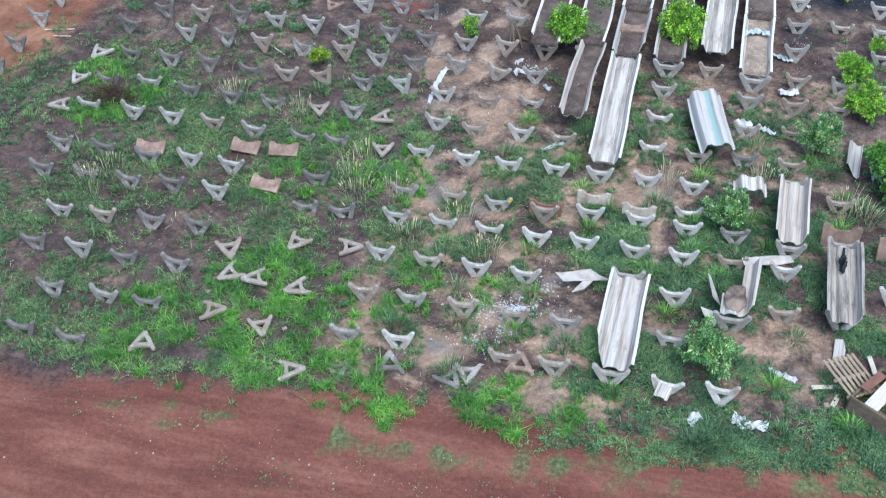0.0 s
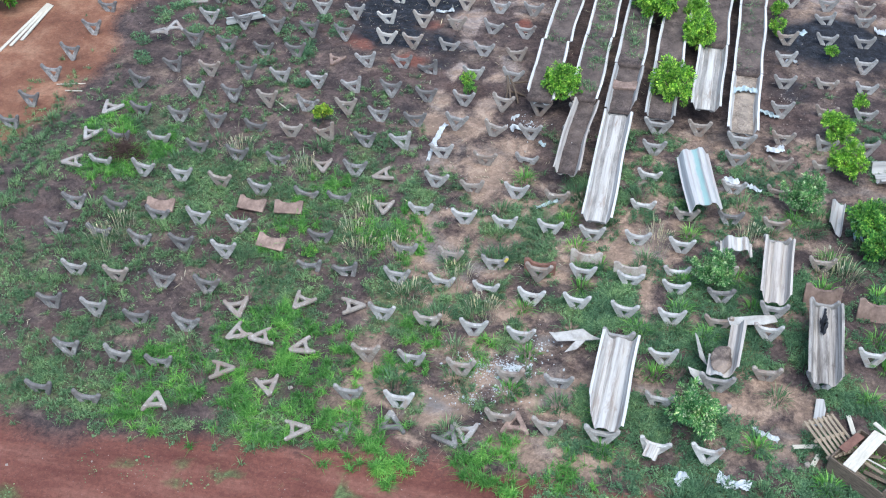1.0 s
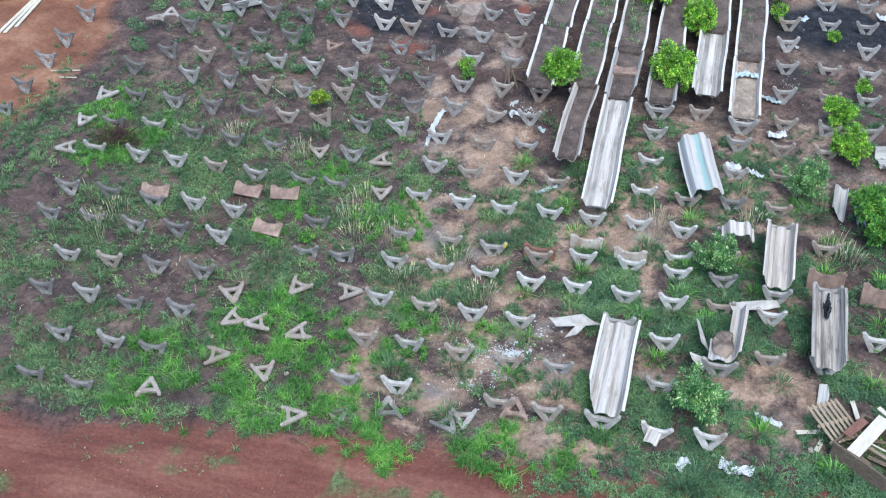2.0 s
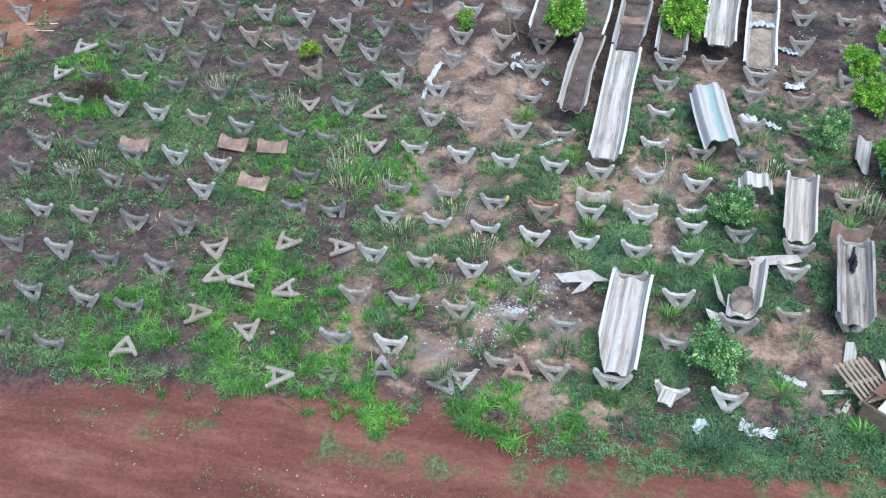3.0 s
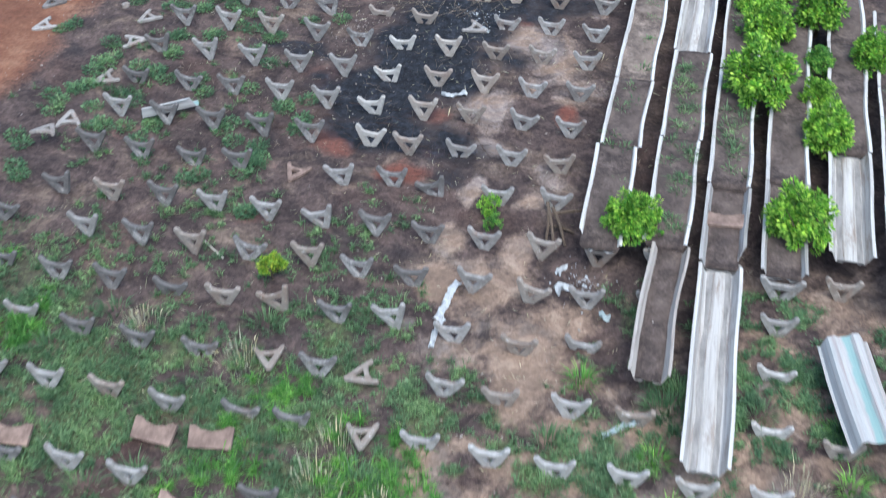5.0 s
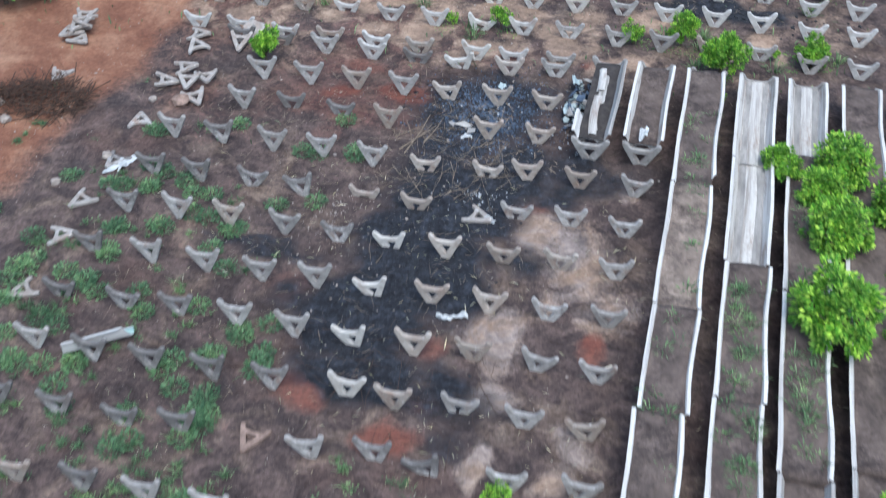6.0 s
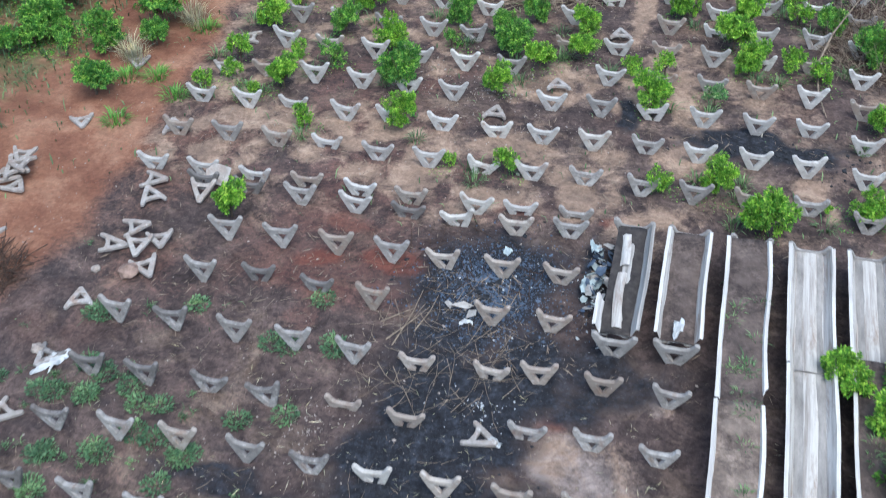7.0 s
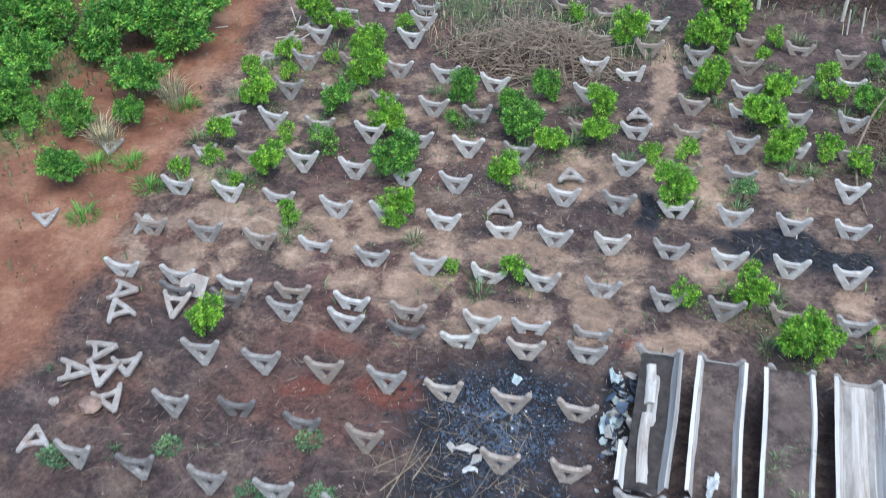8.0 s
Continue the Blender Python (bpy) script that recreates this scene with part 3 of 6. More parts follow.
LOOK_X, LOOK_Y = np.arange(-40, 20, 0.2), np.arange(0, 84, 0.2)
LOOK = ground_height(*np.meshgrid(LOOK_X, LOOK_Y)).tolist()


def h_at(x, y):
    """The ground's height at one place, between the knots of a table."""
    u, v = (x + 40) / 0.2, y / 0.2
    i, j = min(max(int(u), 0), len(LOOK_X) - 2), min(max(int(v), 0), len(LOOK_Y) - 2)
    u, v = u - i, v - j
    return (LOOK[j][i] * (1 - u) + LOOK[j][i + 1] * u) * (1 - v) + (LOOK[j + 1][i] * (1 - u) + LOOK[j + 1][i + 1] * u) * v


def build_ground():
    far = [60, 90, 150, 300, 700, 1600, 3000]
    xs = np.concatenate([[-f for f in far[::-1]], np.arange(-34, 14, 0.14), far])
    ys = np.concatenate([[-f for f in far[::-1]], [-20, 0], np.arange(6, 76, 0.14), [90 + f for f in far]])
    X, Y = np.meshgrid(xs, ys)
    X, Y = X.ravel(), Y.ravel()
    Z = ground_height(X, Y)
    nx, ny = len(xs), len(ys)
    i = (np.arange(ny - 1)[:, None] * nx + np.arange(nx - 1)[None]).ravel()
    faces = np.stack([i, i + 1, i + nx + 1, i + nx], 1)
    me = bpy.data.meshes.new("ground")
    me.from_pydata(np.stack([X, Y, Z], 1).tolist(), [], faces.tolist())
    me.materials.append(SOIL)
    me.polygons.foreach_set("use_smooth", [True] * len(me.polygons))
    col = np.stack([zone_red(X, Y), zone_char(X, Y), zone_sand(X, Y), np.clip(0.66 * road_moss(X, Y) + 0.56 * green_cover(X, Y) + 0.3 * (vnoise(X, Y, 2.6, 91) - 0.5) * (green_cover(X, Y) > 0.05), 0, 1)], 1)
    layer = me.color_attributes.new("soil", "FLOAT_COLOR", "POINT")
    layer.data.foreach_set("color", col.astype(np.float32).ravel())
    tagged(new("ground", me), "bare brown and red earth field with burnt black patches", "ground", kind="structure")


build_ground()


# ---- concrete trough supports ----
def support_bmesh(rng, chipped=0.0, gap=1.0):
    """A cast V frame with a small triangular opening, a sagging cross bar and two round horns."""
    half = [(0.055, 0.0), (0.085, 0.06), (0.283, 0.44), (0.405, 0.69), (0.425, 0.745), (0.42, 0.79), (0.385, 0.81), (0.345, 0.795), (0.315, 0.75),
            (0.265, 0.675), (0.20, 0.64), (0.10, 0.625)]
    hole = [(0.0, 0.215), (0.160, 0.510), (0.0, 0.520), (-0.160, 0.510)]
    hole = [(x * gap, 0.40 + (z - 0.40) * gap) for x, z in hole]
    outline = half + [(0.0, 0.62)] + [(-x, z) for x, z in reversed(half)]
    outline = [(0.94 * x + rng.uniform(-1, 1) * 0.008, z + rng.uniform(-1, 1) * 0.008 - chipped * max(0, x - 0.2) * 0.9 * max(0, z - 0.5)) for x, z in outline]
    bm = bmesh.new()
    T = 0.052
    top = len(half)
    rings = []
    for y, grow in ((-T, 0.0), (-T + 0.018, 0.014), (T - 0.018, 0.014), (T, 0.0)):
        ring = []
        for n, (x, z) in enumerate(outline):
            a, b = outline[n - 1], outline[(n + 1) % len(outline)]
            tx, tz = b[0] - a[0], b[1] - a[1]
            l = math.hypot(tx, tz)
            ring.append(bm.verts.new((x + grow * tz / l, y, z - grow * tx / l)))
        inner = [bm.verts.new((x * (1 - grow * 5), y, 0.42 + (z - 0.42) * (1 - grow * 5))) for x, z in hole]
        rings.append((ring, inner))
    for (r0, i0), (r1, i1) in zip(rings, rings[1:]):
        for loop0, loop1, flip in ((r0, r1, False), (i0, i1, True)):
            for n in range(len(loop0)):
                q = [loop0[n], loop0[(n + 1) % len(loop0)], loop1[(n + 1) % len(loop0)], loop1[n]]
                bm.faces.new(q[::-1] if not flip else q)
    for ring, inner in (rings[0], rings[-1]):
        edges = []
        for loop in (ring, inner):
            for n in range(len(loop)):
                e = bm.edges.get((loop[n], loop[(n + 1) % len(loop)]))
                edges.append(e)
        bmesh.ops.triangle_fill(bm, use_beauty=True, edges=edges)
    bmesh.ops.recalc_face_normals(bm, faces=bm.faces)
    return bm


rng = random.Random(7)
first_support = {}
SUPPORT_WORDS = {
    "pale": (CONCRETE, "pale grey cast concrete V support standing in soil", 0.0),
    "clean": (CONCRETE_CLEAN, "light grey concrete V support standing in dry soil", 0.0),
    "dark": (CONCRETE_DARK, "dark weathered concrete V support standing among weeds", 0.0),
    "soiled": (CONCRETE_SOIL, "soil-stained concrete V support sunk in sandy ground", 0.0),
    "baked": (CONCRETE_BAKED, "cream-coloured heat-bleached concrete V support on burnt ground", 0.0),
    "bleached": (CONCRETE_WHITE, "whitish scorched concrete V support on burnt ground", 0.0),
    "broken": (CONCRETE_DARK, "blackened concrete V support with a broken horn", 1.0),
}


def support(kind, x, y, sink=0.05, yaw=0.0, lean=0.0, roll=0.0, z=None, label="", tall=(1.12, 1.0)):
    """Stands a support in the ground; tall gives its breadth and height."""
    base = h_at(x, y) if z is None else z
    m = pose(x, y, base - sink, lean, roll, yaw) @ Matrix.Diagonal((tall[0], 1.0, tall[1], 1.0))
    if kind not in first_support:
        mat, words, chip = SUPPORT_WORDS[kind]
        ob = part("concrete_support", support_bmesh(random.Random(len(first_support)), chip, 1.14 if mat == CONCRETE_DARK else 1.0), mat)
        tagged(ob, words, "support", "trough supports in rows")
        ob.matrix_basis = m
        first_support[kind] = ob
    else:
        ob = copy_thing(first_support[kind], m)
    if sink > 0.2:
        ob.name = "sunken_support"
    elif label:
        ob.name = "bed_support"
    if label:
        ob["label"] = label
    return ob


ROW_YS = [19.05, 20.60, 22.10, 23.65, 24.90, 26.10, 26.80, 28.25, 29.75]


def column_x(i, y):
    return -5.9 + (i - 9) * (1.315 + 0.05 * (y - 24) / 34)


# One row of the field: its y, a letter for each support's surface, then x, y offset and sink in centimetres, tilt in degrees
def stand(y0, kinds, xs, offsets, sinks, tilts):
    for letter, x, off, sink, tilt in zip(kinds, xs, offsets, sinks, tilts):
        y = y0 + off / 100
        kind = {"p": "pale", "d": "dark", "s": "soiled", "b": "baked", "w": "bleached"}.get(letter, "soiled")
        if kind == "dark" and rng.random() < 0.2:
            kind = "broken"
        elif kind == "pale" and rng.random() < 0.15:
            kind = "soiled"
        elif kind == "pale" and (y > 48.4 or (x > -6 and y < 31)) and rng.random() < 0.65:
            kind = "clean"
        support(kind, x, y, sink / 100, rng.uniform(-4, 4), rng.uniform(-3, 4), tilt, tall=(0.99, 0.93) if y < 47 else (1.06, 0.95))


stand(17.45, "dd", [-15.15, -13.86],
      [34, 27],
      [30, 29], [-9, -1])
stand(19.05, "dpdppsppp", [-15.08, -13.81, -12.53, -7.26, -5.94, -3.33, -2.01, 0.51, 1.90],
      [11, 25, 30, 38, 39, 49, 30, 31, 30],
      [9, 26, 33, 19, 20, 33, 8, 8, 2], [-6, 6, -5, -3, -1, 1, -7, 10, -2])
stand(20.60, "dpddspsspps", [-16.39, -15.07, -13.77, -12.44, -7.19, -5.95, -4.61, -3.28, -2.01, 0.55, 2.00],
      [19, 14, 14, 18, 21, 37, 26, 28, 48, 46, 46],
      [15, 5, 18, 11, 5, 22, 10, 14, 25, 27, 28], [-9, -2, -4, 7, -3, -6, -3, -5, -4, 3, -2])
stand(22.10, "ppddppppps", [-16.48, -15.14, -13.80, -12.42, -7.24, -5.92, -4.63, -3.32, 0.61, 3.26],
      [13, 14, 16, 19, 33, 32, 30, 34, 34, 46],
      [18, 15, 11, 9, 16, 16, 15, 15, 7, 21], [3, 0, 8, 5, -1, -2, 0, 0, -9, -3])
stand(23.65, "ddddpddpppppppppp", [-17.83, -16.57, -15.12, -13.77, -12.45, -9.70, -8.61, -7.22, -5.95, -4.63, -3.32, -2.03, -0.70, 0.63, 1.93, 3.26, 5.93],
      [13, 29, 15, 21, 20, 29, 36, 28, 51, 53, 27, 40, 32, 36, 55, 39, 0],
      [15, 26, 14, 6, 6, 30, 23, 11, 34, 37, 13, 16, 8, 11, 23, 10, 10], [0, 5, 2, 0, 0, -14, -17, 0, 0, -3, 1, -1, 1, -3, -5, -5, 0])
stand(24.90, "dddppdpppspppdp", [-17.79, -16.55, -15.13, -13.81, -12.51, -9.90, -7.30, -5.92, -4.62, -3.30, -2.03, -0.71, 0.62, 1.94, 7.26],
      [9, 21, 13, 17, 15, 33, 36, 31, 31, 3, 43, 50, 47, 38, 0],
      [9, 17, 17, 7, 8, 22, 27, 19, 19, -1, 19, 18, 21, 11, 10], [0, 4, 6, 5, 6, -3, -3, -1, 0, 3, -2, 2, -1, -7, 0])
stand(26.80, "pppppddpppppppppss", [-17.98, -16.50, -15.14, -13.82, -12.51, -11.13, -9.91, -7.28, -5.91, -4.61, -3.31, -2.00, -0.71, 0.64, 0.65, 1.96, 2.08, 4.66],
      [35, 18, 13, 22, 16, 34, 34, 33, 21, 22, 33, 30, 44, 38, -69, 44, -36, 46],
      [24, 9, 9, 13, 13, 36, 33, 26, 14, 20, 24, 15, 21, 17, 36, 20, 38, 20], [0, 9, 2, 1, 3, 9, -5, -4, -2, -6, 0, -3, 2, -2, -5, 1, -15, -1])
stand(28.25, "ddpddddpspsppds", [-21.88, -18.00, -16.64, -15.17, -13.83, -12.49, -9.84, -7.23, -5.94, -4.61, -3.32, -0.69, 0.64, 1.96, 3.31],
      [20, 40, 43, 24, 20, 28, 23, 32, 33, 29, 38, 70, 47, 49, 63],
      [18, 35, 26, 14, 13, 23, 9, 12, 26, 13, 22, 33, 21, 17, 24], [-9, -5, 1, -1, 3, 5, 2, 6, -9, 0, -2, -1, -1, -1, -1])
stand(29.75, "dddddptdppsppp", [-21.92, -17.97, -16.51, -15.18, -13.86, -12.55, -11.15, -9.89, -8.59, -7.32, -5.90, -4.65, -0.67, 1.98],
      [6, 43, 26, 24, 38, 36, 44, 37, 40, 34, 29, 69, 72, 61],
      [8, 24, 11, 7, 27, 15, 5, 11, -1, 17, 18, 38, 31, 21], [-1, 0, 2, 3, 6, 2, -25, -7, -18, -5, -1, 2, 1, -2])
stand(31.30, "ddpdpdsddpspppss", [-21.90, -18.80, -16.46, -15.11, -13.80, -12.57, -11.02, -9.87, -8.58, -7.29, -6.03, -4.72, -0.65, 1.99, 3.34, 3.35],
      [13, 35, 20, 20, 21, 28, 35, 32, 30, 34, 34, 44, 48, 48, 50, -70],
      [2, 2, -1, -1, -1, 11, -1, 13, 12, -1, 9, 9, 13, 11, 11, 38], [-1, 16, -5, -3, -5, 12, -6, -5, -7, 7, 13, -3, -2, -2, -2, 2])
stand(32.80, "ddpdpppddpsppspsp", [-21.93, -17.80, -16.52, -15.17, -13.84, -12.53, -11.13, -9.88, -8.59, -7.32, -5.97, -4.69, 0.69, 3.39, 4.65, 4.74, 6.05],
      [6, 11, 14, 19, 20, 22, 28, 24, 30, 36, 29, 34, 43, 57, 47, -69, 44],
      [1, 10, 5, -1, 5, 2, 11, 1, 11, 11, -1, 8, 10, 19, 16, 31, 9], [0, -15, -1, 0, -7, -2, -20, -1, -5, 0, 4, 3, -1, 1, 12, -1, -2])
stand(34.50, "dddddpddpppsp", [-21.92, -17.84, -16.52, -15.11, -13.90, -11.16, -9.94, -8.75, -7.31, -6.00, 3.35, 4.78, 7.40],
      [16, 14, 15, 19, 28, 22, 41, 33, 32, 36, 36, 76, 0],
      [8, 0, 10, 16, 8, 9, 17, 17, 15, 9, 3, 25, 10], [-4, 1, -2, -3, -5, -12, -6, -26, -3, 6, -4, 2, 0])
stand(36.10, "dpddddwppppppp", [-22.04, -17.84, -16.50, -15.20, -13.79, -12.53, -11.02, -9.93, -8.71, -7.31, -6.01, 3.40, 6.06, 7.43],
      [24, 14, 8, 12, 13, 17, 32, 20, 41, 29, 28, 63, -79, 0],
      [21, -1, -1, -1, 0, -1, 18, 4, 25, 15, 15, 18, 25, 10], [-7, 1, -1, -2, -10, -2, 4, -2, 7, 1, -8, -2, 0, 0])
stand(37.70, "dddppwbppppsppp", [-18.08, -16.56, -15.27, -13.91, -12.58, -11.22, -9.94, -8.68, -7.36, -6.04, 3.41, 4.81, 6.11, 6.15, 7.45],
      [15, 12, 19, 17, 14, 16, 16, 29, 28, 23, 47, -75, 50, -71, 0],
      [23, 11, 7, 3, 3, 17, 6, 14, 13, 10, 9, 29, 7, 29, 10], [-1, 5, -4, -1, -4, -14, -1, -1, 9, -1, -4, 0, -1, 0, 0])
stand(39.30, "dppppwbbppsppp", [-18.01, -16.55, -15.21, -13.88, -12.59, -11.24, -9.97, -8.65, -7.35, -6.04, 3.44, 4.83, 6.19, 7.47],
      [10, 6, 6, 6, 12, 19, 25, 16, 25, 28, 36, 68, 73, 0],
      [12, -1, -1, -1, 2, 21, 11, 5, 15, 12, 14, 22, 20, 10], [-12, -9, -3, 0, -3, -12, 2, 2, 2, 0, -4, -1, -4, 0])
stand(40.90, "dpppdwbpspppp", [-17.91, -16.59, -15.29, -13.93, -12.60, -11.28, -9.98, -8.66, -7.36, -6.05, 4.93, 6.22, 7.50],
      [4, 7, 10, 15, 19, 24, 16, 28, 33, 27, 57, 67, 0],
      [-1, -1, -1, 1, 14, 27, 6, 17, 17, 15, 22, 19, 10], [-2, 2, 1, 4, -2, -9, -3, 0, 1, -3, -16, -4, 0])
stand(42.40, "ddddbbppppppp", [-17.89, -16.63, -15.38, -13.92, -12.46, -11.14, -8.70, -7.36, -6.03, 3.49, 4.84, 6.18, 7.52],
      [10, 10, 24, 15, 41, 24, 45, 43, 34, 0, 0, 0, 0],
      [6, 4, 15, 7, 40, 26, 26, 19, 14, 10, 10, 10, 10], [-4, -8, 9, -17, -1, 4, 3, -1, -3, 0, 0, 0, 0])
stand(44.00, "pdpppbbbpppppp", [-18.02, -16.68, -15.31, -13.96, -12.62, -11.24, -9.72, -8.67, -7.36, -6.01, 3.51, 4.86, 6.20, 7.54],
      [11, 15, 11, 16, 6, 18, 28, 33, 34, 30, 0, 0, 0, 0],
      [-1, -1, -1, -1, -1, 26, 28, 13, 13, 9, 10, 10, 10, 10], [-3, -7, 2, -1, 1, -2, 4, -2, 0, 4, 0, 0, 0, 0])
stand(45.60, "pddpbb", [-16.73, -15.49, -14.04, -12.66, -9.99, -8.71],
      [19, 51, 43, 14, 24, 30],
      [-1, 24, 25, 0, 4, 12], [-1, 0, 0, -1, 1, 7])
stand(47.20, "ppppbbb", [-16.70, -15.33, -13.99, -12.67, -11.38, -10.03, -8.72],
      [13, 12, 18, 20, 30, 23, 31],
      [-1, -1, 2, 4, 18, 6, 16], [-3, -2, -2, -1, -10, -3, 0])
stand(48.85, "ppdpdppppdpwwpbppp", [-19.59, -18.23, -17.97, -16.87, -16.87, -15.50, -15.42, -14.13, -14.04, -12.75, -12.75, -11.37, -11.17, -10.08, -10.03, -8.75, -1.85, -0.49],
      [73, 75, 20, 87, 31, 85, 14, 84, 15, 27, 80, 24, 76, 95, 16, 33, 0, 0],
      [22, 21, 15, 32, 29, 29, 10, 27, 12, 28, 23, 22, 15, 35, 14, 18, 12, 12], [1, -1, -3, -2, 0, -1, -2, 2, 2, 3, -4, -12, 3, 0, -1, -1, 0, 0])
stand(50.90, "ppppppwpppppppppp", [-19.55, -18.15, -16.80, -15.51, -14.10, -12.72, -11.43, -10.04, -8.72, -8.70, -7.31, -6.02, -4.68, -3.22, -1.84, -0.48, 0.87],
      [20, 23, 26, 50, 32, 29, 34, 32, -99, 39, 25, 19, 32, 39, 0, 0, 0],
      [16, 14, 15, 34, 18, 13, 25, 17, 40, 21, 12, 1, 15, 16, 12, 12, 12], [1, -1, 0, -1, 2, 0, 11, -3, -1, 0, 6, 4, 4, 0, 0, 0, 0])
stand(52.60, "ppppppwpwppppppp", [-19.56, -18.18, -16.95, -15.42, -14.19, -12.75, -11.22, -10.04, -8.70, -7.33, -5.99, -4.60, -3.25, -1.83, -0.47, 0.89],
      [12, 12, 39, 13, 30, 25, 28, 24, 19, 35, 26, 28, 21, 0, 0, 0],
      [18, 11, 34, 12, 22, 19, 25, 13, 8, 21, 13, 13, 7, 12, 12, 12], [2, -1, -2, 1, -1, 0, -6, 0, 0, 0, 0, 0, -3, 0, 0, 0])
stand(54.10, "pppppppppppppp", [-18.18, -16.77, -15.43, -14.10, -12.78, -10.07, -8.71, -7.28, -5.97, -4.60, -3.19, -1.82, -0.46, 0.90],
      [28, 18, 24, 27, 26, 33, 31, 41, 39, 36, 55, 0, 0, 0],
      [15, 3, 10, 13, 11, 14, 6, 22, 12, 10, 21, 12, 12, 12], [-4, 0, 1, 0, -2, -1, -1, -7, 1, 2, 0, 0, 0, 0])
stand(55.75, "ppppwppppppppp", [-18.20, -16.88, -15.46, -14.18, -12.80, -11.42, -8.73, -7.28, -5.90, -4.57, -3.21, -1.81, -0.45, 0.91],
      [20, 30, 17, 27, 14, 9, 22, 54, 47, 43, 28, 0, 0, 0],
      [4, 16, 6, 18, 6, 1, 9, 28, 20, 16, 4, 12, 12, 12], [4, 0, 0, 0, 0, -2, 5, 2, 2, 2, 0, 0, 0, 0])
stand(57.30, "pppppsspppppppp", [-18.21, -17.02, -15.58, -14.14, -12.78, -11.55, -10.10, -8.59, -7.30, -5.91, -4.49, -3.13, -1.81, -0.44, 0.92],
      [14, 62, 45, 23, 20, 74, 27, 35, 64, 23, 40, 46, 0, 0, 0],
      [0, 33, 25, 12, 16, 40, 27, 21, 31, 9, 28, 21, 12, 12, 12], [-1, 1, 2, 2, -11, -2, 5, -6, 2, 1, -9, -1, 0, 0, 0])
stand(58.85, "ppppppppppppp", [-18.25, -16.89, -15.53, -14.19, -12.78, -10.10, -7.28, -5.96, -4.49, -3.12, -1.80, -0.44, 0.93],
      [18, 41, 34, 34, 23, 26, 25, 44, 30, 35, 0, 0, 0],
      [8, 14, 8, 14, 18, 9, 10, 35, 15, 10, 12, 12, 12], [0, 2, 0, 0, 3, -2, 1, 6, -7, 3, 0, 0, 0])
stand(60.40, "pppwpppppp", [-18.29, -15.57, -10.12, -8.92, -7.31, -5.92, -4.52, -1.79, -0.43, 0.94],
      [9, 45, 14, 7, 55, -8, 52, 0, 0, 0],
      [8, 6, 11, 28, 39, 19, 15, 12, 12, 12], [-4, -3, -4, -17, 5, 2, 0, 0, 0, 0])
stand(61.90, "pppsppsspppp", [-17.08, -15.50, -11.54, -10.12, -8.70, -7.29, -5.91, -3.07, -3.02, -1.79, -0.42, 0.95],
      [-58, 0, 57, 24, -6, -18, -32, 51, -43, 0, 0, 0],
      [32, 12, 30, 20, 13, 9, 16, 16, 40, 12, 12, 12], [0, 0, 0, -2, -2, -2, 1, -1, -1, 0, 0, 0])
stand(63.20, "ppsspsssp", [-16.91, -15.65, -11.47, -10.15, -8.69, -7.20, -5.88, -4.45, -1.78],
      [-37, -30, 80, 66, 23, 40, -11, -27, 0],
      [30, 28, 33, 38, 24, 40, 30, 32, 12], [0, -1, -1, -5, -1, -10, 0, 1, 0])


# ---- fallen supports: x, y, direction of the foot, tilt ----
def fallen(kind, x, y, turn, tilt=0.0, z=None, label="pale concrete V support lying flat on the ground"):
    name = "fallen " + kind
    base = h_at(x, y) if z is None else z
    m = pose(x, y, base + 0.05, 0, 0, turn) @ pose(0, 0, 0, 90 + tilt, 0, 0) @ pose(0, 0, -0.40) @ Matrix.Scale(0.9, 4)
    if name not in first_support:
        mat = {"pale": CONCRETE_DUSTY, "dark": CONCRETE_DARK, "tan": TERRACOTTA, "earthy": CONCRETE_SOIL}[kind]
        ob = part("fallen_support", support_bmesh(random.Random(31), 0.0), mat)
        tagged(ob, label, "support", "fallen trough supports")
        ob.matrix_basis = m
        first_support[name] = ob
    else:
        ob = copy_thing(first_support[name], m)
        ob["label"] = label
    return ob


IN_GRASS = "pale concrete V support lying flat in the grass"
for kind, x, y, turn in [
        ("pale", -19.1, 30.1, 169), ("pale", -19.1, 28.6, 179), ("pale", -18.9, 27.0, 115), ("earthy", -11.3, 21.8, -153),
        ("earthy", -9.6, 22.5, 160), ("earthy", -10.9, 20.9, 140), ("earthy", -10.2, 20.9, 114), ("earthy", -9.0, 20.8, 121),
        ("earthy", -10.9, 19.5, -77), ("earthy", -9.5, 19.3, -154), ("earthy", -12.1, 18.0, 16), ("earthy", -8.3, 18.0, -72),
        ("earthy", -11.0, 28.7, -161), ("earthy", -8.9, 28.6, 117), ("earthy", -8.5, 27.1, -168), ("earthy", -8.2, 22.6, -71)]:
    fallen(kind, x, y, turn, rng.uniform(-6, 6), h_at(x, y) + 0.10, IN_GRASS)
for kind, x, y, turn in [
        ("pale", -4.1, 19.0, -170), ("tan", -2.9, 19.5, 6), ("dark", -6.0, 18.8, 15), ("dark", -4.5, 18.7, -133), ("dark", -7.2, 18.4, -159),
        ("pale", -19.2, 44.5, 22), ("pale", -19.2, 41.1, 150), ("pale", -19.1, 39.7, -71), ("pale", -19.0, 37.8, 133), ("dark", -19.1, 42.8, 166),
        ("pale", -22.1, 40.1, 135), ("pale", -22.4, 41.8, 119), ("dark", -22.5, 41.4, 155), ("pale", -19.1, 35.7, 17), ("tan", -12.5, 34.9, 174),
        ("pale", -9.6, 42.6, -105)]:
    fallen(kind, x, y, turn, rng.uniform(-5, 5))
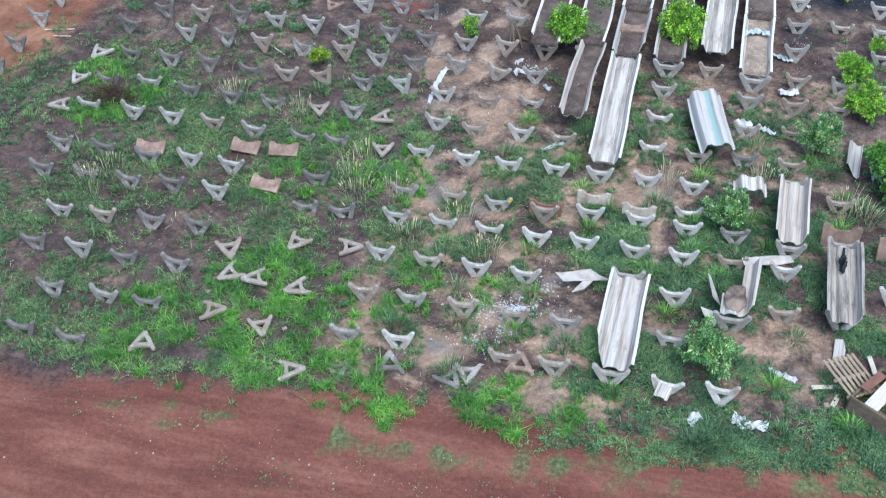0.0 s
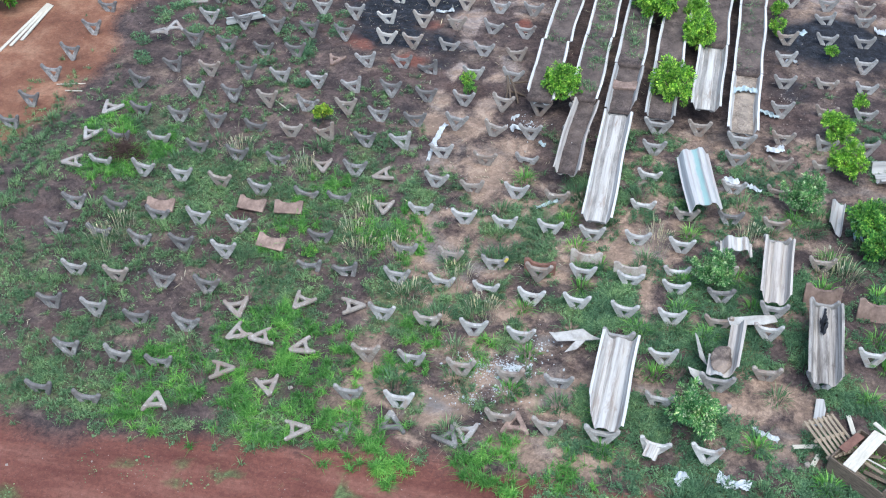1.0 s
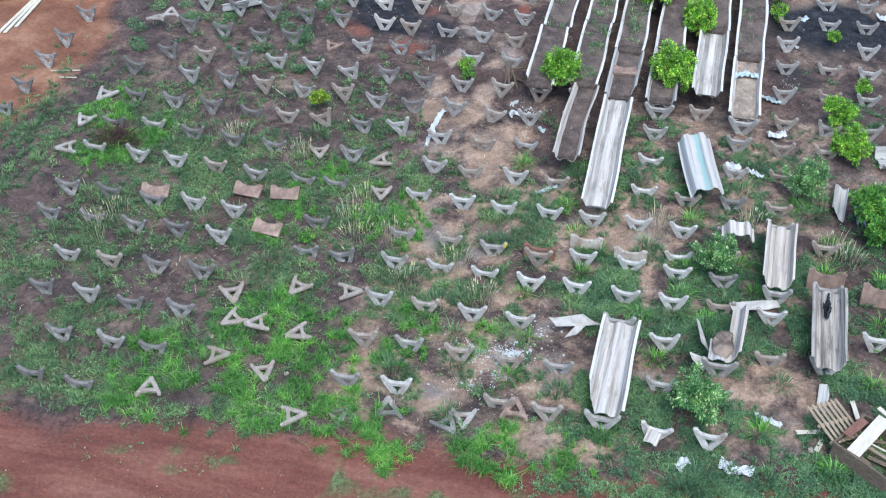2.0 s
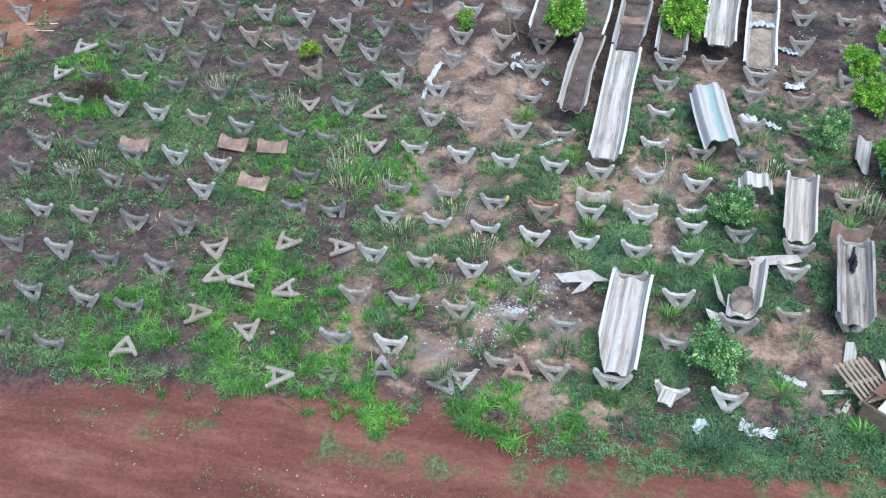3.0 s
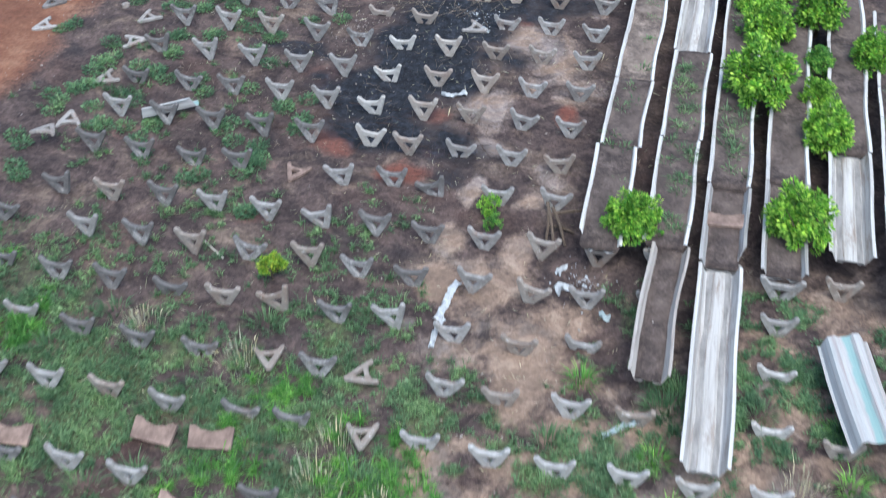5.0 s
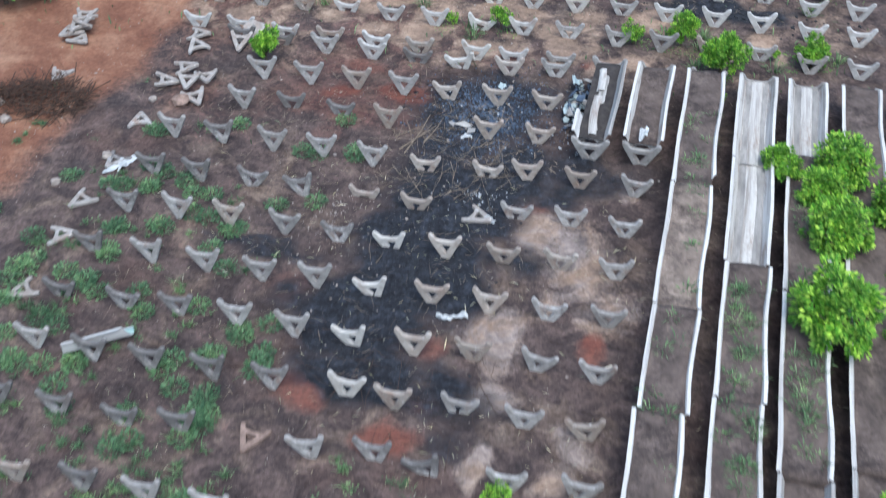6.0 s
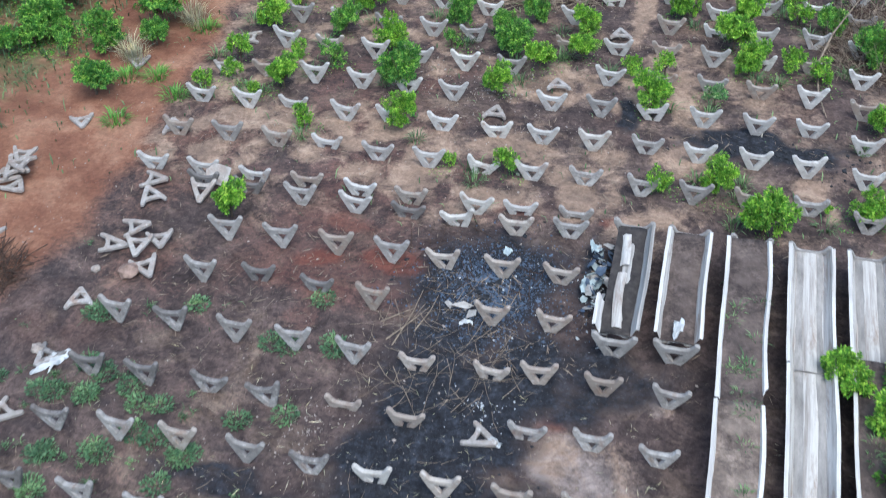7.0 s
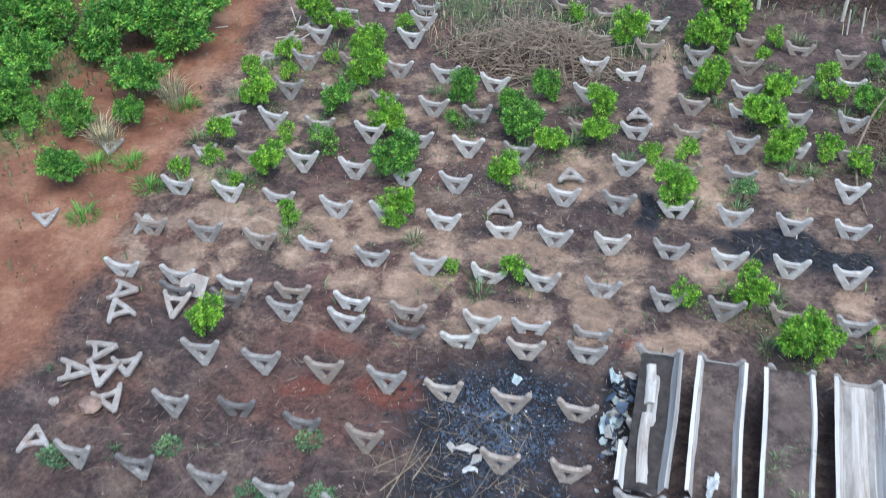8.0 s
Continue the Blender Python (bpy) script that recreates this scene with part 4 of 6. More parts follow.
for kind, x, y, turn in [
        ("pale", -22.45, 51.15, -151), ("pale", -18.1, 62.3, 60), ("pale", -19.4, 56.2, 100), ("pale", -19.66, 54.6, -164), ("pale", -22.2, 54.3, 200),
        ("pale", -22.5, 46.3, 180), ("pale", -19.8, 51.3, 26), ("pale", -19.2, 60.5, 140), ("pale", -19.55, 59.3, 40), ("pale", -18.95, 61.3, 250)]:
    fallen(kind, x, y, turn, rng.uniform(-5, 5))
# supports propped against others
for x, y, turn, tilt, z in [
        (-8.66, 58.5, 8, -6, 0.12), (-10.04, 55.41, 12, -8, 0.12), (-11.5, 53.76, 2, -4, 0.06), (-19.1, 34.6, 5, -15, 0.45),
        (-18.95, 46.96, -63, 4, 0.22), (-18.23, 46.78, -154, 4, 0.16), (-19.3, 46.36, -70, -14, 0.12), (-18.6, 46.4, -169, -10, 0.24), (-18.2, 45.85, -141, -8, 0.10),
        (-19.4, 49.0, -85, 6, 0.05), (-19.12, 48.3, 38, 5, 0.08), (-17.95, 48.75, 185, -30, 0.2)]:
    fallen("pale", x, y, turn, tilt, z, "pale concrete V support propped against other supports")
for n in range(7):
    fallen("pale", -22.9 + rng.uniform(-0.25, 0.25), 48.0 + 0.17 * n, rng.uniform(0, 360), rng.uniform(-12, 12), 0.03 + 0.11 * (n % 4), "pale concrete V support thrown on a heap")


# ---- fibre-cement troughs and planting beds ----
PROFILE = [(-0.505, 0.283), (-0.430, 0.297), (-0.35, 0.10), (-0.30, 0.02), (-0.19, 0.0), (-0.13, 0.055), (-0.07, 0.075), (0.07, 0.075), (0.13, 0.055),
           (0.19, 0.0), (0.30, 0.02), (0.35, 0.10), (0.430, 0.297), (0.505, 0.283)]


def sheet_bmesh(length, seed, cut_left=0.0, cut_right=0.0, wobble=0.012, left=True, right=True, thick=0.016, wide=1.0, lo=-1.0, hi=1.0, keep=None):
    """A channel sheet along +y from 0 to length; a cut takes a broken corner off a near end; a side can be missing; keep picks strips of the profile."""
    r = random.Random(seed)
    prof = [(p[0] * wide, p[1]) for p in PROFILE if (left or p[0] > -0.32) and (right or p[0] < 0.32) and lo < p[0] < hi]
    rows = max(4, int(length / 0.3))
    bm = bmesh.new()
    grid = []
    phase = r.uniform(0, 6)
    chip = [0.8 + 0.3 * r.random() for _ in prof]
    for j in range(rows + 1):
        y = length * j / rows
        sway, lift = wobble * math.sin(1.7 * y + phase), 0.5 * wobble * math.sin(2.3 * y + 2 * phase)
        line = []
        for (x, z), torn in zip(prof, chip):
            side = max(0.0, abs(x) - 0.2) / 0.28
            cut = (cut_left if x < 0 else cut_right) * side
            yy = max(y, cut * torn) if cut else y
            if j in (0, rows):
                yy += r.uniform(-0.012, 0.012)
            line.append(bm.verts.new((x * (1 + sway * side) + sway + r.uniform(-1, 1) * 0.004 * side, yy, z + lift + r.uniform(-1, 1) * 0.004)))
        grid.append(line)
    for a, b in zip(grid, grid[1:]):
        for n in keep or range(len(prof) - 1):
            if (b[n].co.y - a[n].co.y) + (b[n + 1].co.y - a[n + 1].co.y) > 0.06:
                bm.faces.new((a[n], a[n + 1], b[n + 1], b[n]))
    bmesh.ops.delete(bm, geom=[v for v in bm.verts if not v.link_faces], context="VERTS")
    bm.normal_update()
    bmesh.ops.solidify(bm, geom=bm.faces, thickness=thick)
    bmesh.ops.recalc_face_normals(bm, faces=bm.faces)
    return bm


def fill_bmesh(length, level, x0, y0, wide=1.0):
    """The soil that fills a channel up to a level, with a lumpy top."""
    half = (0.30 + (level - 0.02) * 0.62) * wide
    amp = 0.09 if level > 0.06 else 0.03
    nx, ny = 9, max(6, int(length / 0.16))
    ys = np.linspace(-0.026, length + 0.026, ny + 1)
    xs = np.linspace(-half, half, nx + 1)
    bm = bmesh.new()
    top = []
    for y in ys:
        h = level + amp * (vnoise(xs + x0, 0 * xs + y + y0, 2.2, 77) - 0.5) - 0.03 * (np.abs(xs) / half) ** 4
        top.append([bm.verts.new((float(x), float(y), float(z))) for x, z in zip(xs, h)])
    for a, b in zip(top, top[1:]):
        for n in range(nx):
            bm.faces.new((a[n], a[n + 1], b[n + 1], b[n]))
    for line, flip in ((top[0], False), (top[-1], True)):
        low = [bm.verts.new((v.co.x * 0.85, v.co.y, 0.085)) for v in line]
        for n in range(nx):
            q = (line[n], low[n], low[n + 1], line[n + 1])
            bm.faces.new(q if not flip else q[::-1])
    return bm


TROUGH_Z = 0.62


def trough(x, y0, y1, mat, label, fill=None, fill_mat=None, turn=0.0, seed=1, z=TROUGH_Z, name="cement_trough", **cuts):
    last = len(PROFILE) - 2
    whole = cuts.get("left", True)
    ob = part(name, sheet_bmesh(y1 - y0, seed, keep=range(1, last) if whole else None, **cuts), mat)
    tagged(ob, label, "trough", "planting troughs")
    ob.matrix_basis = pose(x, y0, z, 0, 0, turn)
    # Rims of pale troughs take the lighter copy, their brightness painted in
    for strip in (0, last) if whole else ():
        part("rim", sheet_bmesh(y1 - y0, seed, keep=(strip,), **cuts), SHEET_RIM if mat in (SHEET, SHEET_RIM) else mat, ob, "folded whitish rim" if mat == SHEET_RIM else "")
    if fill:
        part("soil", fill_bmesh(y1 - y0, fill, x, y0, cuts.get("wide", 1.0)), fill_mat or BED, ob, "dry sandy soil" if fill_mat == BED_SAND else "dark dry soil", smooth=True)
    return ob


W_EMPTY = "bleached empty fibre-cement trough resting on concrete supports"
W_SOIL = "long fibre-cement trough filled with dry dark soil"
trough(-0.72, 19.35, 22.55, SHEET, "bleached fibre-cement trough with a broken corner on supports", seed=1, cut_left=0.8, turn=-1.5)
trough(-1.95, 27.2, 32.75, SHEET, "long bleached fibre-cement trough streaked with brown dirt", 0.035, BED_DUST, seed=2, turn=0.6, wide=0.93)
trough(-3.22, 29.25, 33.2, SHEET_WARM, "worn fibre-cement trough with soil crust on its bottom", 0.09, BED, seed=3, turn=-1.2, wide=0.82, wobble=0.03)
trough(3.28, 24.85, 27.45, SHEET_WARM, "short bleached fibre-cement trough with a hole at its end", seed=4, turn=-2, wide=0.84, cut_left=0.25, cut_right=0.3)
trough(4.64, 22.1, 25.0, SHEET_BROWN, "dirty fibre-cement trough holding burnt scraps", seed=5, wide=0.9, cut_left=0.15, cut_right=0.2)
ob = trough(-7.28, 45.45, 49.0, SHEET_GREY, "broken scorched fibre-cement trough missing most of one wall", 0.085, ASH_SOIL, seed=6, left=False)
part("wall_stump", sheet_bmesh(0.95, 81, hi=-0.2, wobble=0.03), SHEET_RIM, ob, "cream stump of the broken wall")
for name, x, y0, length, lo, hi in (("ridge_strip", 0.0, 0.15, 1.75, -0.16, 0.16), ("ridge_strip", -0.05, 2.15, 1.1, -0.22, 0.12)):
    part(name, sheet_bmesh(length, 83 + int(y0), lo=lo, hi=hi, wobble=0.05, wide=0.8), SHEET, ob, "bare whitish strip of the trough's bottom").matrix_basis = pose(x, y0, 0.075, 0, 0, 1.5)
trough(-6.0, 45.5, 49.0, SHEET, "fibre-cement trough with a layer of dark soil", 0.115, BED, seed=7)
for n, (y0, y1) in enumerate(((32.9, 36.6), (36.65, 39.6), (39.65, 43.9), (43.95, 48.95))):
    trough(-4.66, y0, y1, SHEET_RIM, W_SOIL, 0.255, BED_TAN if n == 2 else BED, seed=10 + n, wobble=0.02, turn=(1.2, 0, 0, 0)[n], cut_left=(0.4, 0, 0, 0)[n], cut_right=(0, 0, 0, 0.4)[n])
for n, (y0, y1) in enumerate(((33.25, 37.2), (37.25, 41.3))):
    trough(-3.25, y0, y1, SHEET_RIM, "fibre-cement trough of grey soil sprouting grass", 0.255, BED, seed=20 + n, wobble=0.02)
trough(-3.28, 41.35, 45.2, SHEET, W_EMPTY, 0.05, BED_DUST, seed=24, wobble=0.01)
trough(-3.3, 45.25, 49.0, SHEET, W_EMPTY, 0.04, BED_DUST, seed=25, wobble=0.01)
trough(-1.98, 32.85, 35.6, SHEET_GREY, "fibre-cement trough with a broken side and a brown slab", 0.13, BED, seed=30, cut_right=0.7)
for n, (y0, y1) in enumerate(((35.65, 40.6), (40.65, 45.6))):
    trough(-2.0, y0, y1, SHEET_RIM, W_SOIL, 0.255, BED, seed=31 + n, wobble=0.022)
trough(-2.02, 45.65, 49.0, SHEET, W_EMPTY, 0.045, BED_DUST, seed=34)
trough(-0.66, 32.85, 36.0, SHEET_GREY, W_SOIL, 0.17, BED, seed=40)
for n, (y0, y1) in enumerate(((36.05, 40.6), (40.65, 44.6), (44.65, 49.0))):
    trough(-0.66, y0, y1, SHEET_RIM, W_SOIL, 0.255, BED, seed=41 + n, wobble=0.02)
trough(0.78, 33.75, 37.6, SHEET, W_EMPTY, 0.04, BED_DUST, seed=50)
for n, (y0, y1) in enumerate(((37.65, 42.6), (42.65, 49.0))):
    trough(0.78, y0, y1, SHEET_RIM, W_SOIL, 0.255, BED, seed=51 + n, wobble=0.02)
trough(2.03, 32.65, 36.0, SHEET, "fibre-cement trough with a bed of pale sand", 0.10, BED_SAND, seed=60)
for n, (y0, y1) in enumerate(((36.05, 40.6), (40.65, 44.5))):
    trough(2.05, y0, y1, SHEET_RIM, W_SOIL, 0.255, BED, seed=61 + n, wobble=0.02)
trough(6.3, 32.0, 33.6, SHEET_GREY, "collapsed grey fibre-cement trough lying on the ground", seed=65, turn=-75, z=0.1)
# supports carry the beds: low ones under the sheets, taller ones whose horns clasp the ends
CARRIES = "grey concrete V support carrying a fibre-cement trough"
for x, ys in ((-4.68, (34.4, 36.6, 39.6, 41.8, 43.9, 46.4)), (-7.28, (47.2,)), (-6.0, (47.2,)), (-3.25, (31.8, 33.2, 35.2, 37.2, 39.3, 41.3, 43.3, 45.2, 47.2)), (-1.98, (28.1, 29.9, 32.4, 33.1, 35.6, 38.1, 40.6, 43.1, 45.6)),
              (-0.66, (36.0, 38.3, 40.6, 42.6, 44.6, 46.8)), (0.78, (35.2, 37.6, 40.1, 42.6, 45.6)), (2.04, (36.0, 38.3, 40.6)), (-0.72, (19.4,)), (4.64, (22.5,))):
    for y in ys:
        support("pale", x, y, 0.11, 0, 0, 0, 0.0, CARRIES)
for x, y0, y1, wide in ((-7.28, 45.36, 49.1, 1.2), (-6.0, 45.42, 49.1, 1.2), (-4.6, 0, 49.1, 1.2), (-3.3, 0, 49.1, 1.2), (-2.02, 0, 49.1, 1.2), (-0.66, 32.76, 49.1, 1.2), (0.78, 0, 49.1, 1.2),
                        (2.04, 32.56, 44.6, 1.2), (-0.72, 0, 22.65, 1.1), (3.3, 24.76, 27.5, 1.0), (4.64, 0, 25.1, 1.0)):
    for y, lean in ((y0, 4), (y1, -4)):
        if y:
            support("pale", x, y, 0.02, 0, lean, 0, 0.0, CARRIES, (wide, 1.10))

# loose sheets
ob = part("cement_sheet", sheet_bmesh(2.75, 70), SHEET_TEAL)
tagged(ob, "upturned fibre-cement sheet with a teal algae stripe", "sheet")
ob.matrix_basis = pose(1.14, 28.45, 0.93, 0, 0, 13) @ pose(0, 0, 0, 0, 172, 0)
ob = part("cement_sheet", sheet_bmesh(0.5, 71, wide=0.9), SHEET)
tagged(ob, "short arched fragment of white fibre-cement sheet", "sheet")
ob.matrix_basis = pose(2.2, 26.6, 0.92, 8, 0, 6) @ pose(0, 0, 0, 0, 182, 0)


def shard(points, mat, m, words, thick=0.014, bend=0.0):
    """A jagged flat piece of sheet with its outline in its own plane, bent along its length."""
    bm = bmesh.new()
    low = [bm.verts.new((x, y, 0)) for x, y in points]
    high = [bm.verts.new((x, y, thick)) for x, y in points]
    for loop in (low, high):
        edges = [bm.edges.new((loop[n - 1], loop[n])) for n in range(len(loop))]
        bmesh.ops.triangle_fill(bm, use_beauty=False, edges=edges)
    for n in range(len(points)):
        k = (n + 1) % len(points)
        bm.faces.new((low[n], low[k], high[k], high[n]))
    for v in bm.verts:
        v.co.z += bend * v.co.x * v.co.x
    bmesh.ops.recalc_face_normals(bm, faces=bm.faces)
    ob = part("sheet_shard", bm, mat)
    tagged(ob, words, "shard", "broken sheet shards")
    ob.matrix_basis = m


shard(((0.27, 0.41), (0.52, 0.21), (0.84, 0.12), (0.52, 0.02), (0.32, -0.03), (0.02, -0.38), (-0.37, -0.50), (0.0, -0.07), (-0.57, -0.07), (-0.78, 0.31), (-0.60, 0.26)), SHEET_WORN,
      pose(-1.85, 22.55, 0.36, 8, 4, 14) @ Matrix.Scale(0.88, 4), "splintered two-pronged piece of bleached fibre-cement sheet", bend=-0.18)
shard(((-0.05, 0.6), (0.05, 0.55), (0.2, -0.45), (-0.12, -0.35)), SHEET_WORN, pose(1.45, 22.85, 0.42, 0, 48, 14), "pale shard of fibre-cement leaning on a support")
shard(((-0.3, 0.2), (0.05, 0.12), (0.28, -0.22), (0.1, -0.3), (-0.22, 0.0)), SHEET_WORN, pose(1.5, 22.1, 0.22, 20, 12, 10), "pale shard of fibre-cement lying in weeds")
shard(((-0.65, -0.12), (0.3, -0.16), (0.72, -0.10), (0.68, 0.14), (0.2, 0.18), (-0.65, 0.13)), SHEET_WORN, pose(2.75, 24.35, 0.34, 6, 3, 20), "narrow strip of pale fibre-cement lying in weeds", bend=0.05)
shard(((-0.14, -0.45), (0.10, -0.5), (0.15, 0.1), (0.08, 0.45), (-0.12, 0.4)), SHEET_GREY, pose(4.62, 21.65, 0.10, 3, 0, -4), "dirty strip of fibre-cement lying in the grass")
debris = random.Random(52)
for n in range(56):
    x, y = -7.95 + debris.gauss(0, 0.17), debris.uniform(46.55, 48.75)
    k = debris.uniform(0.05, 0.16)
    shard(((-k, -0.6 * k), (0.5 * k, -0.8 * k), (k, 0.2 * k), (0.2 * k, 0.9 * k), (-0.7 * k, 0.5 * k)), (PLASTIC_BLUE, SHEET_WORN, ASH, CHARCOAL, SHEET_WORN, ASH)[n % 6],
          pose(x, y, h_at(x, y) + debris.uniform(0.05, 0.36), debris.uniform(-50, 50), debris.uniform(-50, 50), debris.uniform(0, 360)), "small bluish-grey shard of burnt sheet in a debris heap")
tangle_shards = [(-10.75, 46.25, 0.28, 15), (-10.5, 46.0, 0.22, 60), (-11.05, 46.2, 0.18, 100)]
for x, y, k, t in tangle_shards:
    shard(((-k, -0.05), (0.4 * k, -0.09), (k, 0.02), (0.1 * k, 0.10)), SHEET_WORN, pose(x, y, h_at(x, y) + 0.08, 20, 15, t), "pale splinter of burnt sheet on ash")
shard(((-0.3, -0.25), (0.25, -0.28), (0.3, 0.22), (-0.1, 0.3), (-0.32, 0.1)), CONCRETE_DUSTY, pose(-17.75, 49.35, 0.25, 35, 8, 10), "grey piece of fibre-cement leaning on supports")
ob = part("cement_trough", sheet_bmesh(2.0, 74, lo=0.1, cut_right=0.2), SHEET_WARM)
tagged(ob, "broken half of a fibre-cement trough on its support", "trough")
ob.matrix_basis = pose(1.95, 21.8, TROUGH_Z, 0, 0, -3)
part("bottom", sheet_bmesh(0.75, 75, lo=-0.32, hi=0.15), SHEET_GREY, ob, "broken grey bottom of the trough")
bm = bmesh.new()
bmesh.ops.create_icosphere(bm, subdivisions=4, radius=0.3)
for v in bm.verts:
    v.co *= 0.9 + 0.3 * noise.noise(v.co * 4.0) + 0.12 * noise.noise(v.co * 13.0)
    v.co.y *= 1.7
    v.co.z *= 0.2
part("soil", bm, BED_TAN, ob, "low heap of sandy soil", smooth=True).matrix_basis = pose(0.04, 0.55, 0.075)
support("pale", 1.95, 21.72, 0.02, 0, 4, 0, 0.0, "grey concrete V support carrying a broken trough", (1.15, 1.10))
ob = part("cement_sheet", sheet_bmesh(0.5, 73, left=False, right=False, wide=0.8), SHEET)
tagged(ob, "small corrugated piece of fibre-cement tipped on a support", "sheet")
ob.matrix_basis = pose(0.5, 18.95, 0.36, 18, 10, -12) @ Matrix.Scale(0.72, 4)
ob = part("cement_sheet", sheet_bmesh(1.3, 78, hi=-0.12, cut_left=0.5, wide=0.9), SHEET_GREY)
tagged(ob, "broken grey fibre-cement strip standing in weeds", "sheet")
ob.matrix_basis = pose(5.35, 28.8, 0.15, 12, -20, -8)
ob = part("cement_sheet", sheet_bmesh(1.5, 79, hi=0.10, wide=0.8, cut_left=0.5, wobble=0.04), SHEET_TEAL)
tagged(ob, "pale bluish piece of fibre-cement channel dumped among weeds", "sheet")
ob.matrix_basis = pose(-15.98, 37.05, 0.12, 0, 0, 122) @ pose(0, 0, 0, 0, 18, 0)


# ---- saddle plates: short end walls of clay-coloured mortar ----
def saddle_bmesh(w=0.86, h=0.44):
    bm = bmesh.new()
    pts = [(-w / 2, 0), (w / 2, 0), (w / 2 + 0.02, h), (w / 2 - 0.10, h + 0.02), (w * 0.25, h * 0.82), (0, h * 0.78), (-w * 0.25, h * 0.82), (-w / 2 + 0.10, h + 0.02), (-w / 2 - 0.02, h)]
    front = [bm.verts.new((x, -0.05, z)) for x, z in pts]
    back = [bm.verts.new((x, 0.05, z)) for x, z in pts]
    bm.faces.new(front)
    bm.faces.new(back[::-1])
    for n in range(len(pts)):
        m = (n + 1) % len(pts)
        bm.faces.new((front[m], front[n], back[n], back[m]))
    bmesh.ops.bevel(bm, geom=bm.edges[:], offset=0.012, segments=1, affect="EDGES")
    bmesh.ops.recalc_face_normals(bm, faces=bm.faces)
    return bm


def saddle(x, y, lean, turn, mat, words, z=0.0, size=(1.0, 1.0)):
    ob = part("end_plate", saddle_bmesh(), mat)
    tagged(ob, words, "plate", "trough end plates")
    ob.matrix_basis = pose(x, y, h_at(x, y) + z, lean, 0, turn) @ Matrix.Diagonal((size[0], 1.0, size[1], 1.0))


for x, y, t in ((-15.2, 25.3, 5), (-12.5, 26.0, -4), (-11.3, 26.1, 8), (-11.3, 24.4, -6)):
    saddle(x, y, -62, t, TERRACOTTA, "pinkish mortar plate tipped back in the grass", 0.12)
for x, y in ((4.65, 25.75), (6.1, 25.45)):
    saddle(x, y, -12, 0, TERRACOTTA, "clay-coloured mortar plate standing upright in soil", -0.05, (1.14, 1.6))
for x, y in ((-2.05, 26.0), (-0.75, 25.75), (-3.3, 25.3)):
    saddle(x, y, -6, 0, CONCRETE_BAKED if x > -3 else BRICK, "soil-stained mortar plate standing upright in soil", -0.14, (1.05, 1.3))
saddle(-2.0, 34.2, -88, 4, TERRACOTTA, "brown mortar plate lying across a trough", TROUGH_Z + 0.16)


# ---- bushes and small trees ----
def leaf_quad(verts, faces, c, d, up, size, wide):
    """A folded leaf from c along d: two halves along the midrib."""
    side = d.cross(up)
    if side.length < 1e-4:
        side = Vector((1, 0, 0))
    side.normalize()
    tip, mid = c + d * size, c + d * (size * 0.5) - up * (0.06 * size)
    n = len(verts)
    lift = up * (0.16 * size)
    verts += [c[:], (mid + side * wide * size + lift)[:], tip[:], (mid - side * wide * size + lift)[:]]
    faces += [(n, n + 1, n + 2), (n, n + 2, n + 3)]


def crown_mesh(name, seed, sprigs, per, size, wide=0.24, flat=0.9, lobes=1):
    """A crown of radius about 1 round the origin: sprigs of leaves that reach out unevenly from one or more lobes, with gaps between."""
    r = random.Random(seed)
    verts, faces = [], []
    hearts = [(Vector((0, 0, 0)), 1.0)]
    if lobes > 1:
        turn = r.uniform(0, 6.283)
        hearts = []
        for k in range(lobes):
            out, a = r.uniform(0.32, 0.52), turn + 6.283 * k / lobes + r.uniform(-0.4, 0.4)
            hearts.append((Vector((out * math.cos(a), out * math.sin(a), r.uniform(-0.30, 0.42))), r.uniform(0.48, 0.68)))
    for n in range(sprigs):
        heart, grow = hearts[n % len(hearts)]
        a, e = 2.39996 * n + r.uniform(-0.5, 0.5), math.asin(min(1.0, max(-0.75, 1.0 - 1.75 * (n + r.uniform(0, 1)) / sprigs)))
        d = Vector((math.cos(a) * math.cos(e), math.sin(a) * math.cos(e), math.sin(e)))
        uneven = 1.0 if lobes > 1 else 0.45
        swell = 1.0 + uneven * (0.22 * math.sin(2 * a + seed) * math.cos(e) + 0.14 * math.sin(3 * a + 2 * seed + 2 * e))
        reach = 0.84 * swell * r.uniform(0.58, 0.92) * (0.62 if n % 5 == 4 else 1.0)
        c = heart + Vector((d.x, d.y, d.z * flat)) * reach * grow
        axis = (d + Vector((0, 0, 0.55)) + Vector((r.uniform(-0.4, 0.4), r.uniform(-0.4, 0.4), 0))).normalized()
        rad = r.uniform(0.14, 0.25)
        for k in range(per):
            f = (k + r.random()) / per
            side = Vector((r.gauss(0, 1), r.gauss(0, 1), r.gauss(0, 1)))
            side = (side - axis * side.dot(axis)).normalized()
            way = (axis * (0.15 + 0.9 * f) + side * (1.1 - 0.6 * f) + Vector((0, 0, -0.25))).normalized()
            p = c + axis * rad * (f * 1.3 - 0.5) + side * rad * r.uniform(0.1, 0.75) * (1.1 - 0.6 * f)
            up = (axis + Vector((r.uniform(-0.35, 0.35), r.uniform(-0.35, 0.35), 0.6))).normalized()
            leaf_quad(verts, faces, p, way, up, size * r.uniform(0.7, 1.25), wide)
    me = bpy.data.meshes.new(name)
    me.from_pydata(verts, [], faces)
    return me


